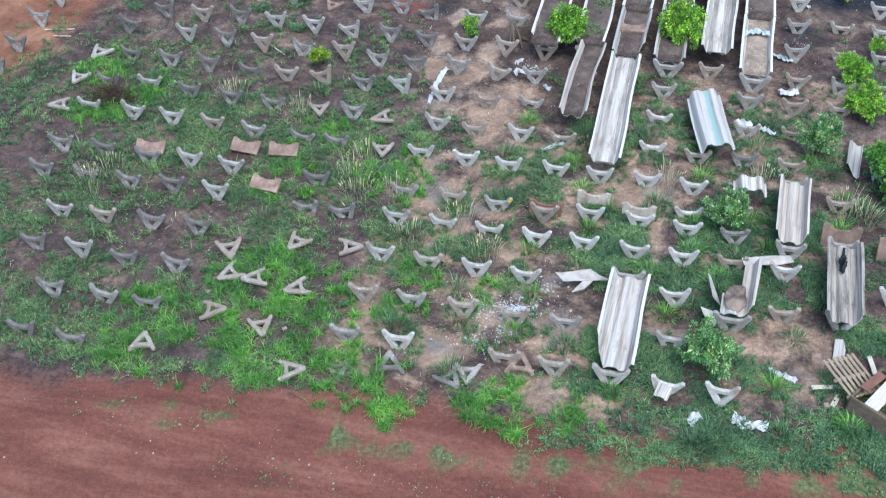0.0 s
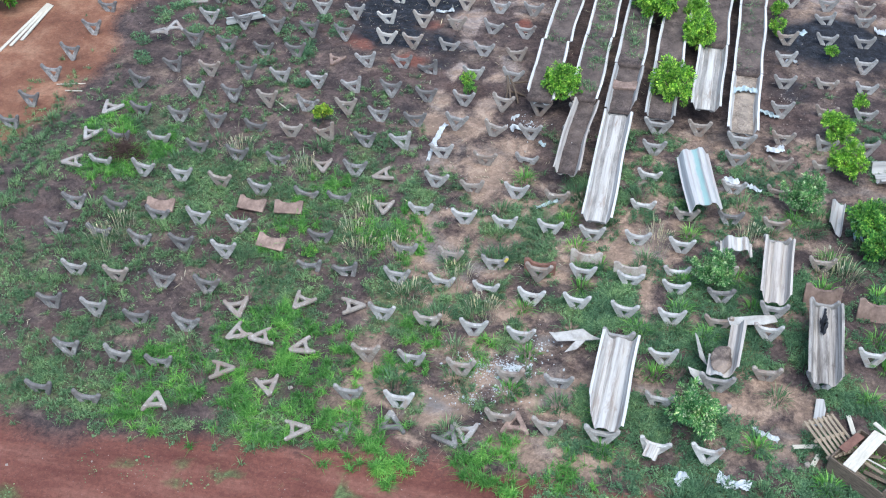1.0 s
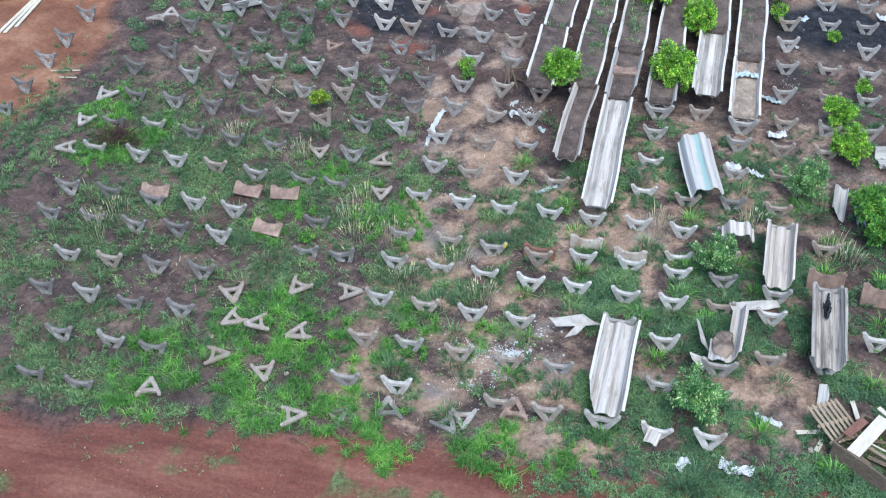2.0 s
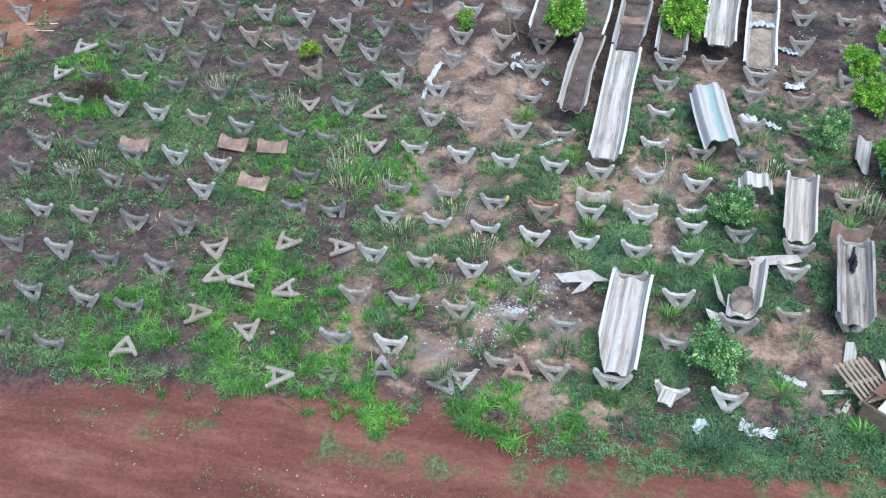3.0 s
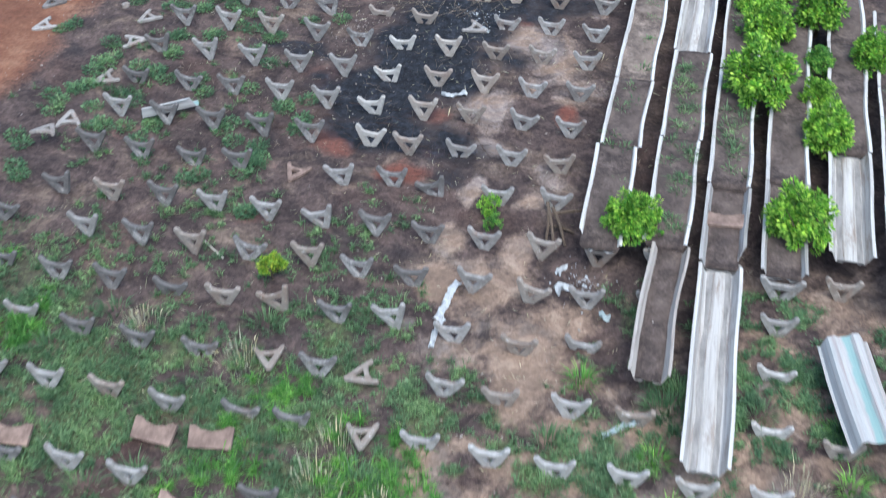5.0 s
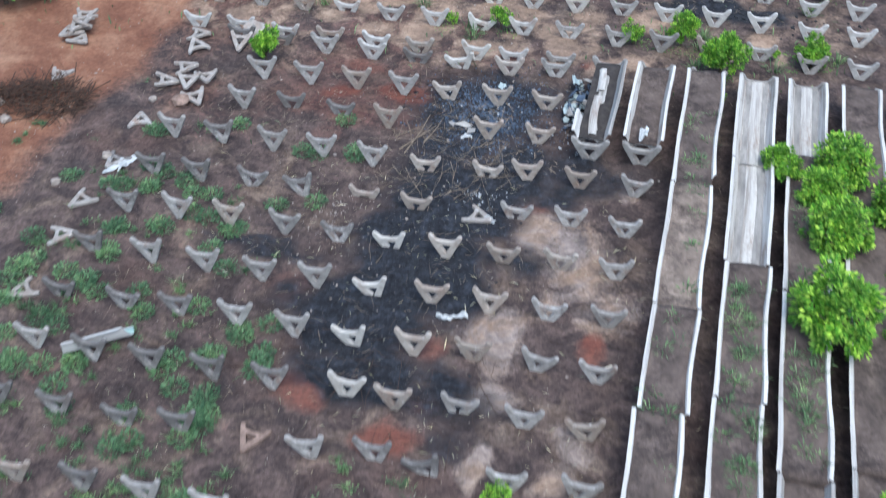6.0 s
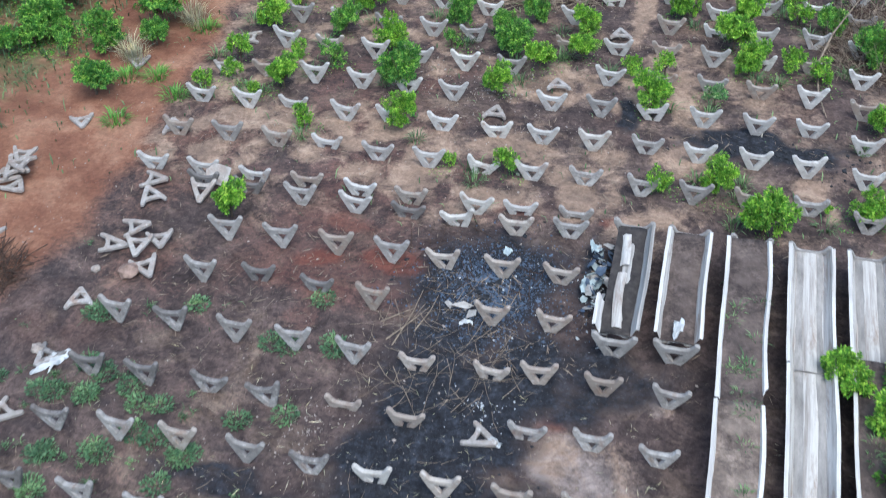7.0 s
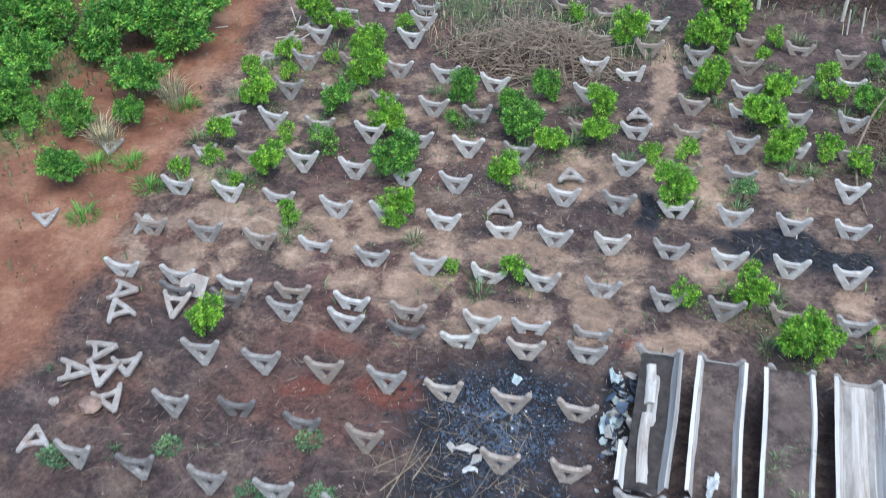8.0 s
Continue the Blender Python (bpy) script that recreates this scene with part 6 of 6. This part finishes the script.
scraps(0, (
    (-7.75, 31.2, 1.3, 0.18, 78, PLASTIC, 0.0),
    (-7.75, 30.2, 0.9, 0.12, 84, PLASTIC, 0.0),
    (-5.3, 32.15, 0.4, 0.3, 30, PLASTIC, 0.0),
    (-5.45, 32.75, 0.35, 0.16, 80, PLASTIC, 0.0),
    (-4.3, 31.5, 0.25, 0.22, 0, PLASTIC_BLUE, 0.0),
    (2.6, 18.9, 0.8, 0.35, -10, PLASTIC, 0.0),
    (3.3, 20.6, 0.7, 0.15, -25, PLASTIC, 0.0),
    (1.35, 18.7, 0.4, 0.3, 40, PLASTIC, 0.05),
    (2.0, 35.0, 0.8, 0.3, 10, PLASTIC_BLUE, 0.78),
    (2.9, 34.9, 0.8, 0.2, -15, PLASTIC_BLUE, 0.05),
))
scraps(12, (
    (-6.0, 45.75, 0.2, 0.5, 0, PLASTIC, 0.82),
    (-10.1, 48.3, 0.22, 0.2, 50, PLASTIC_BLUE, 0.0),
    (-10.55, 45.75, 0.3, 0.14, 10, PLASTIC, 0.0),
    (-9.25, 42.55, 0.3, 0.14, -20, PLASTIC, 0.0),
    (-8.05, 48.55, 0.25, 0.4, 15, PLASTIC_BLUE, 0.25),
    (-8.1, 47.3, 0.3, 0.4, -10, PLASTIC_BLUE, 0.2),
    (-9.4, 39.1, 0.7, 0.15, 8, PLASTIC, 0.0),
    (-18.9, 42.6, 0.35, 0.7, -20, PLASTIC, 0.0),
))
scraps(24, (
    (6.9, 41.2, 0.6, 0.35, 10, PLASTIC, 0.05),
    (4.0, 40.6, 0.35, 0.25, 30, PLASTIC_BLUE, 0.0),
    (3.6, 38.5, 0.4, 0.2, 5, PLASTIC, 0.0),
    (5.7, 29.3, 0.25, 0.9, 5, PLASTIC_BLUE, 0.02),
    (2.6, 30.6, 0.5, 0.2, -15, PLASTIC, 0.05),
    (1.9, 30.8, 0.45, 0.3, 10, PLASTIC, 0.1),
    (3.2, 32.8, 0.6, 0.3, 15, PLASTIC, 0.1),
    (4.60, 24.3, 0.2, 0.8, 4, CHARCOAL, 0.70),
    (-3.6, 28.4, 0.8, 0.12, 35, PLASTIC_BLUE, 0.0),
    (-0.5, 22.8, 0.3, 0.25, 0, PLASTIC_BLUE, 0.0),
))

bm = bmesh.new()
bmesh.ops.create_cone(bm, segments=14, radius1=0.09, radius2=0.09, depth=0.24, cap_ends=True)
bmesh.ops.create_cone(bm, segments=14, radius1=0.06, radius2=0.045, depth=0.05, cap_ends=True, matrix=Matrix.Translation((0, 0, 0.14)))
bmesh.ops.bevel(bm, geom=[e for e in bm.edges if abs(e.verts[0].co.z - e.verts[1].co.z) < 1e-4], offset=0.01, segments=2, affect="EDGES")
can = part("paint_can", bm, YELLOW)
can.matrix_basis = pose(-4.24, 24.98, 0.60, 0, 25, 10) @ Matrix.Scale(0.52, 4)
tagged(can, "small yellow plastic canister resting on a concrete support", "canister")


def rock_bmesh(rad, seed):
    r = random.Random(seed)
    bm = bmesh.new()
    bmesh.ops.create_icosphere(bm, subdivisions=2, radius=rad)
    for v in bm.verts:
        v.co *= 0.8 + 0.4 * noise.noise(v.co * (2.2 / rad) + Vector((seed, 0, 0)))
        v.co.z *= 0.75
    return bm


for n, (x, y, rad, mat) in enumerate(((-18.5, 45.6, 0.3, TERRACOTTA), (-22.9, 43.9, 0.2, ROCK), (-23.4, 44.6, 0.15, ROCK), (-19.3, 45.54, 0.14, ROCK), (-20.2, 41.6, 0.16, ROCK), (-19.4, 42.9, 0.17, ROCK), (4.35, 19.9, 0.1, ROCK), (-8.9, 19.4, 0.08, ROCK), (-11.3, 20.2, 0.09, ROCK), (3.5, 33.4, 0.14, ROCK), (3.3, 33.0, 0.18, ROCK))):
    ob = part("rock", rock_bmesh(rad, n), mat)
    tagged(ob, "rough lump of broken mortar on bare soil", "rock", "lumps of mortar")
    ob.matrix_basis = pose(x, y, h_at(x, y) + rad * 0.35, 0, 0, 40 * n)


def litter(name, zones, mat, seed, label, size):
    """Many small angular chips lying on the ground, in one mesh; zones are x, y, rx, ry, count."""
    r = random.Random(seed)
    verts, faces = [], []
    for cx, cy, rx, ry, count in zones:
        for _ in range(count):
            a, d = r.uniform(0, 6.283), abs(r.gauss(0, 0.62))
            x, y = cx + rx * d * math.cos(a), cy + ry * d * math.sin(a)
            z, s, t = h_at(x, y), size * math.exp(r.gauss(0, 0.45)), r.uniform(0, 6.283)
            n = len(verts)
            ring = [(s * f * math.cos(t + k), s * g * math.sin(t + k)) for k, f, g in ((0, 1, 1), (1.4, 0.7, 0.9), (3.0, 1.1, 1), (4.6, 0.6, 0.7))]
            lean = r.uniform(-0.3, 0.3)
            verts += [(x + u, y + v, z - 0.01) for u, v in ring] + [(x + 0.8 * u, y + 0.8 * v, z + s * 0.35 + lean * u) for u, v in ring]
            faces += [(n + 4, n + 5, n + 6, n + 7)] + [(n + k, n + (k + 1) % 4, n + 4 + (k + 1) % 4, n + 4 + k) for k in range(4)]
    tagged(mesh_from(name, verts, faces, mat), label, "rubble", kind="stuff")


litter("broken_chips", ((-4.4, 21.25, 0.6, 0.5, 190), (-3.5, 21.4, 0.6, 0.45, 220), (-4.2, 20.1, 0.9, 0.6, 140), (-10.0, 47.2, 1.6, 1.5, 120), (-7.9, 47.2, 0.4, 1.7, 160), (-9.7, 43.4, 0.9, 0.7, 60), (-4.9, 32.4, 0.6, 0.7, 90)), CHIP, 1, "scattered blue-grey chips of broken sheet", 0.017)
litter("sheet_flakes", ((-4.3, 21.3, 0.9, 0.42, 170), (-3.3, 21.45, 0.9, 0.40, 190), (-3.6, 20.6, 0.8, 0.5, 70), (-2.7, 22.3, 0.6, 0.6, 50)), CHIP, 5, "whitish flakes of shattered sheet on the soil", 0.024)
litter("ash_flakes", ((-10.3, 47.2, 1.5, 1.3, 5200), (-10.0, 46.6, 1.7, 1.6, 1800), (-10.3, 45.5, 1.2, 0.8, 200)), ASH, 4, "blue-grey ash flakes over burnt ground", 0.017)
litter("pebbles", ((-13, 42, 7, 9, 700), (-5, 25, 4, 8, 380), (-15, 23, 5, 6, 200), (-12, 55, 9, 7, 1100), (-21.5, 45, 2, 16, 300), (-5, 15.5, 12, 1.4, 120), (3.5, 36, 3, 6, 160)), ROCK, 2, "small pale pebbles and litter on the soil", 0.017)
litter("charcoal_lumps", ((-10.3, 47.1, 1.8, 1.6, 500), (-10.6, 40.2, 1.7, 3.2, 240), (-7.7, 47.2, 0.5, 1.6, 160), (-3.6, 53.6, 3.0, 0.7, 260), (5.0, 39.8, 2.2, 1.6, 200)), CHARCOAL, 3, "black lumps of charcoal on burnt ground", 0.032)


# ---- grass and weeds ----
def blades(name, pts, length, width, droop, mat, label, seed, spread=0.5):
    """Bent grass blades, one small island each, standing at the places given."""
    g = np.random.default_rng(seed)
    n = len(pts)
    x, y = pts[:, 0], pts[:, 1]
    z = ground_height(x, y) + pts[:, 2] - 0.01
    a, out = g.uniform(0, 2 * np.pi, n), g.uniform(0.15, 1.0, n) * spread
    L, w = length * np.exp(g.normal(0, 0.3, n)), width * g.uniform(0.7, 1.3, n)
    dx, dy = np.cos(a), np.sin(a)
    sx, sy = -dy * w / 2, dx * w / 2
    base = np.stack([x, y, z], 1)
    mid = base + np.stack([dx * out * L * 0.35, dy * out * L * 0.35, L * 0.62 * np.sqrt(np.clip(1 - out**2 * 0.5, 0.2, 1))], 1)
    tip = base + np.stack([dx * out * L * (0.8 + droop), dy * out * L * (0.8 + droop), L * np.clip(0.95 - droop * out, 0.15, 1)], 1)
    s = np.stack([sx, sy, 0 * sx], 1)
    V = np.stack([base - s * 0.7, base + s * 0.7, mid + s, mid - s, tip], 1).reshape(-1, 3)
    i = np.arange(n)[:, None] * 5
    tagged(mesh_of_arrays(name, V, i + np.array([[0, 1, 2, 3]]), i + np.array([[3, 2, 4]]), mat), label, "grass", kind="stuff")


def scattered(seed, count, box_xy, density):
    g = np.random.default_rng(seed)
    x = g.uniform(box_xy[0], box_xy[1], count)
    y = g.uniform(box_xy[2], box_xy[3], count)
    keep = g.random(count) < density(x, y)
    return np.stack([x[keep], y[keep], 0 * x[keep]], 1)


def tufts(seed, centres, per, rad):
    g = np.random.default_rng(seed)
    c = np.repeat(np.array(centres, float), per, 0)
    a, d = g.uniform(0, 2 * np.pi, len(c)), rad * np.sqrt(g.random(len(c)))
    return np.stack([c[:, 0] + d * np.cos(a), c[:, 1] + d * np.sin(a), 0 * d], 1)


def lush(x, y):
    """Where the tall fresh grass stands."""
    z = np.maximum(patches(x, y, LUSH, 61, 0.8), patches(x, y, LUSH_UP, 65, 0.8))
    return z * step(0.5 * vnoise(x, y, 1.3, 61) + 0.5 * vnoise(x, y, 3.2, 64), 0.42, 0.54)


def weeds(x, y):
    return green_cover(x, y) * (0.35 + 0.65 * step(vnoise(x, y, 1.1, 62), 0.3, 0.6))


def tuft_field(seed, count, box_xy, density, per, rad):
    """Blades in tufts: tuft centres follow the density, blades crowd round each centre."""
    g = np.random.default_rng(seed)
    c = scattered(seed + 100, count, box_xy, density)
    k = np.maximum(4, (per * np.exp(g.normal(0, 0.4, len(c)))).astype(int))
    c = np.repeat(c, k, 0)
    a, d = g.uniform(0, 2 * np.pi, len(c)), rad * np.abs(g.normal(0, 0.6, len(c)))
    return np.stack([c[:, 0] + d * np.cos(a), c[:, 1] + d * np.sin(a), 0 * d], 1)


def leaves_low(name, pts, size, mat, label, seed, slim=1.0, category="weeds"):
    """Small rounded leaves of creeping weeds, each a lozenge a little above the soil."""
    g = np.random.default_rng(seed)
    n = len(pts)
    a, L = g.uniform(0, 2 * np.pi, n), size * np.exp(g.normal(0, 0.3, n))
    w = L * g.uniform(0.3, 0.5, n) * slim
    base = np.stack([pts[:, 0], pts[:, 1], ground_height(pts[:, 0], pts[:, 1]) + g.uniform(0.01, 0.10, n)], 1)
    d = np.stack([np.cos(a) * L, np.sin(a) * L, L * g.uniform(-0.3, 0.6, n)], 1)
    s = np.stack([-np.sin(a) * w, np.cos(a) * w, w * g.uniform(-0.5, 0.5, n)], 1)
    V = np.stack([base, base + 0.55 * d + s, base + d, base + 0.55 * d - s], 1).reshape(-1, 3)
    i = np.arange(n)[:, None] * 4
    tagged(mesh_of_arrays(name, V, i + np.array([[0, 1, 2, 3]]), np.zeros((0, 3), int), mat), label, category, kind="stuff")


blades("grass", tuft_field(1, 36000, (-23, 1.0, 16.0, 48), lambda x, y: 0.8 * weeds(x, y), 18, 0.10), 0.15, 0.016, 0.5, GRASS, "patchy short green grass in tufts", 1, 1.1)
leaves_low("creeping_weeds", tuft_field(11, 30000, (-23, 1.0, 16.0, 48), lambda x, y: 0.95 * weeds(x, y), 26, 0.13), 0.038, GRASS, "creeping broad-leaved weeds on the soil", 11)
leaves_low("weed_cover", tuft_field(2, 30000, (-2.0, 8.0, 17.0, 40), weeds, 32, 0.13), 0.034, GRASS_BLUE, "low bluish-green weeds covering the soil", 2)
blades("weed_stems", tuft_field(12, 16000, (-2.0, 8.0, 17.0, 40), lambda x, y: 0.6 * weeds(x, y), 9, 0.09), 0.15, 0.022, 0.5, GRASS_BLUE, "thin bluish-green grass among low weeds", 12, 1.0)
blades("tall_grass", tuft_field(3, 12000, (-20, 0, 16.4, 31), lush, 34, 0.11), 0.20, 0.017, 0.6, GRASS_BRIGHT, "lush fresh green grass in arching tufts", 3, 1.05)
specks = [(-14.6, 14.6), (-14.4, 14.4), (-12.9, 15.9), (-11.7, 16.1), (-10.3, 15.7), (-8.9, 15.0), (-7.7, 15.1), (-7.5, 14.9), (-5.9, 15.9), (-6.3, 14.6), (-4.3, 15.7), (-2.8, 15.9), (-1.6, 16.2), (-9.8, 16.2), (-3.4, 14.9)]
pts = np.concatenate([tufts(13 + n, [xy], 14 + 9 * (n % 4), 0.16 + 0.11 * (n % 4)) for n, xy in enumerate(specks)])
pts[:, 1] += 0.2 * np.sin(9 * pts[:, 0])
leaves_low("road_weeds", pts, 0.036, GRASS, "scattered weeds creeping on the red road", 13)
near = [(column_x(i, y) + rng.uniform(-0.5, 0.5), y + rng.uniform(-0.6, 0.3)) for y in ROW_YS for i in range(10, 19) if rng.random() < 0.75]
blades("grass_tufts", tufts(4, near[::2], 90, 0.28), 0.24, 0.020, 0.45, GRASS, "tufts of grass round the supports", 4, 0.85)
blades("fresh_tufts", tufts(24, near[1::2], 90, 0.26), 0.25, 0.020, 0.5, GRASS_BRIGHT, "fresh arching tufts of grass round the supports", 24, 0.9)
big = [(-2.75, 29.1), (-2.5, 29.4), (1.4, 18.0), (1.8, 18.3), (1.0, 22.4), (1.5, 23.3), (0.7, 24.0), (-0.1, 23.4), (-5.7, 22.8), (-6.8, 23.6), (-5.8, 25.1), (-4.6, 25.6), (-6.3, 20.1), (-8.3, 26.0), (4.3, 29.0), (4.6, 29.6), (5.4, 27.3)]
blades("grass_clumps", tufts(5, big, 230, 0.42), 0.22, 0.019, 0.5, GRASS_BLUE, "big arching clumps of blue-green grass", 5, 0.9)
field = [(-17.9, 40.3), (-16.6, 41.9), (-15.9, 41.1), (-17.8, 38.3), (-19.7, 37.2), (-19.3, 38.8), (-19.8, 36.5), (-19.6, 38.1), (-17.8, 36.9), (-18.1, 35.7), (-16.9, 36.1), (-15.0, 36.2), (-21.5, 40.0), (-17.8, 41.9)]
field += [(rng.uniform(-20, -13), rng.uniform(33, 46)) for _ in range(46)]
field += [(x + rng.uniform(-0.5, 0.5), y + rng.uniform(-0.4, 0.4)) for x, y in field[:30]]
leaves_low("field_weeds", tufts(15, field, 140, 0.27), 0.05, GRASS_BLUE, "rounded clumps of blue-green weeds on bare soil", 15)
blades("field_tufts", tufts(25, field, 60, 0.22), 0.11, 0.018, 0.55, GRASS, "short grass in clumps of weeds on bare soil", 25, 1.1)
foot = [(column_x(i, y) + rng.uniform(-0.6, 0.6), y + rng.uniform(-0.7, 0.5)) for y in ROW_YS for i in range(-2, 6) if rng.random() < 0.5]
blades("lane_grass", tufts(16, foot, 80, 0.33), 0.22, 0.022, 0.5, GRASS, "green grass growing between the supports", 16, 1.0)
seedy = [(-9.0, 25.6), (-8.6, 25.0), (-7.7, 25.2), (-8.9, 26.6), (-6.7, 23.4), (-5.6, 24.4), (-4.6, 23.2), (-16.2, 23.6), (-16.0, 24.3), (-0.1, 27.4), (4.9, 27.4), (5.3, 27.0), (-11.5, 28.4), (-13.9, 28.8), (2.6, 28.0)]
blades("seed_stalks", tufts(6, seedy, 60, 0.5), 0.42, 0.013, 0.25, SEED, "pale dry grass stalks with seed heads", 6, 0.5)
heads = tufts(61, seedy, 26, 0.55)
heads[:, 2] = 0.24 + 0.16 * vnoise(heads[:, 0], heads[:, 1], 4.0, 66)
blades("seed_heads", heads, 0.12, 0.030, 0.3, SEED, "pale feathery seed heads above the grass", 61, 0.6)
sprouts = [(-3.2 + rng.uniform(-0.3, 0.3), rng.uniform(33.4, 41)) for _ in range(44)] + [(-1.95 + rng.uniform(-0.3, 0.3), rng.uniform(36, 44)) for _ in range(34)] + [(2.05 + rng.uniform(-0.3, 0.3), rng.uniform(36.2, 41)) for _ in range(14)] + [(-4.65 + rng.uniform(-0.3, 0.3), rng.uniform(34, 47)) for _ in range(22)]
pts = tufts(7, sprouts, 34, 0.16)
pts[:, 2] = TROUGH_Z + 0.20
blades("bed_sprouts", pts, 0.13, 0.022, 0.5, GRASS, "thin green weeds sprouting in the planting beds", 7, 0.9)
blades("far_weeds", scattered(8, 46000, (-28, 0, 44, 68), lambda x, y: np.maximum(weeds(x, y), 0.02 * step(y, 48, 50))), 0.20, 0.034, 0.45, GRASS, "patches of weeds among the far supports", 8, 0.85)
blades("straw", scattered(9, 2600, (-16, -2, 58.5, 66), lambda x, y: np.clip(blob(x, y, -12, 62.2, 3.6, 1.6) + 0.3 * blob(x, y, -3, 66, 4, 1.5), 0, 1)), 0.42, 0.016, 0.3, SEED, "dry straw-coloured grass round the brush pile", 9, 0.7)
feet = [(x + rng.uniform(-0.5, 0.5), y + rng.uniform(-0.5, 0.3)) for x, y in BUSH_FEET if y > 49 and x > -21 for _ in range(2)]
leaves_low("bush_weeds", tufts(17, feet, 40, 0.3), 0.036, LEAF_DEEP, "low leafy weeds round the foot of the bushes", 17)
feet = [(x + rng.uniform(-0.9, 0.9), y + rng.uniform(-0.8, 0.8)) for x, y in BUSH_FEET if y > 50 and x > -21]
blades("bush_grass", tufts(18, feet, 40, 0.22), 0.24, 0.026, 0.5, GRASS, "tufts of grass among the bushes", 18, 0.9)
dry = [(-21.33, 56.63), (-21.67, 57.0), (-22.29, 54.34), (-22.57, 54.54)]
blades("dry_grass", tufts(19, dry, 110, 0.35), 0.55, 0.016, 0.35, SEED, "clumps of dry straw-coloured grass beside the track", 19, 0.7)
green = [(-22.19, 53.45), (-21.33, 53.65), (-20.38, 52.75), (-21.54, 51.32), (-20.93, 56.43)]
blades("track_grass", tufts(20, green, 120, 0.32), 0.26, 0.024, 0.5, GRASS_BRIGHT, "green grass tufts beside the red track", 20, 0.9)
under = [(rng.uniform(-27.5, -24.0), rng.uniform(53.8, 56.8)) for _ in range(14)]
leaves_low("undergrowth", tufts(21, under, 160, 0.5), 0.05, LEAF_DEEP, "leafy undergrowth in the shade of the hedge", 21)
leaves_low("dry_litter", scattered(22, 5200, (-20, 0, 44.5, 62), lambda x, y: 0.25 + 0.75 * step(vnoise(x, y, 0.7, 67), 0.42, 0.62)), 0.17, TWIG, "dry stalks and twigs strewn over the soil", 22, 0.11, "litter")
leaves_low("dry_stalks", scattered(23, 3600, (-18, -1, 18, 44), lambda x, y: 0.15 + 0.85 * step(vnoise(x, y, 0.7, 68), 0.45, 0.65)), 0.13, SEED, "thin pale stalks lying on the soil", 23, 0.09, "litter")
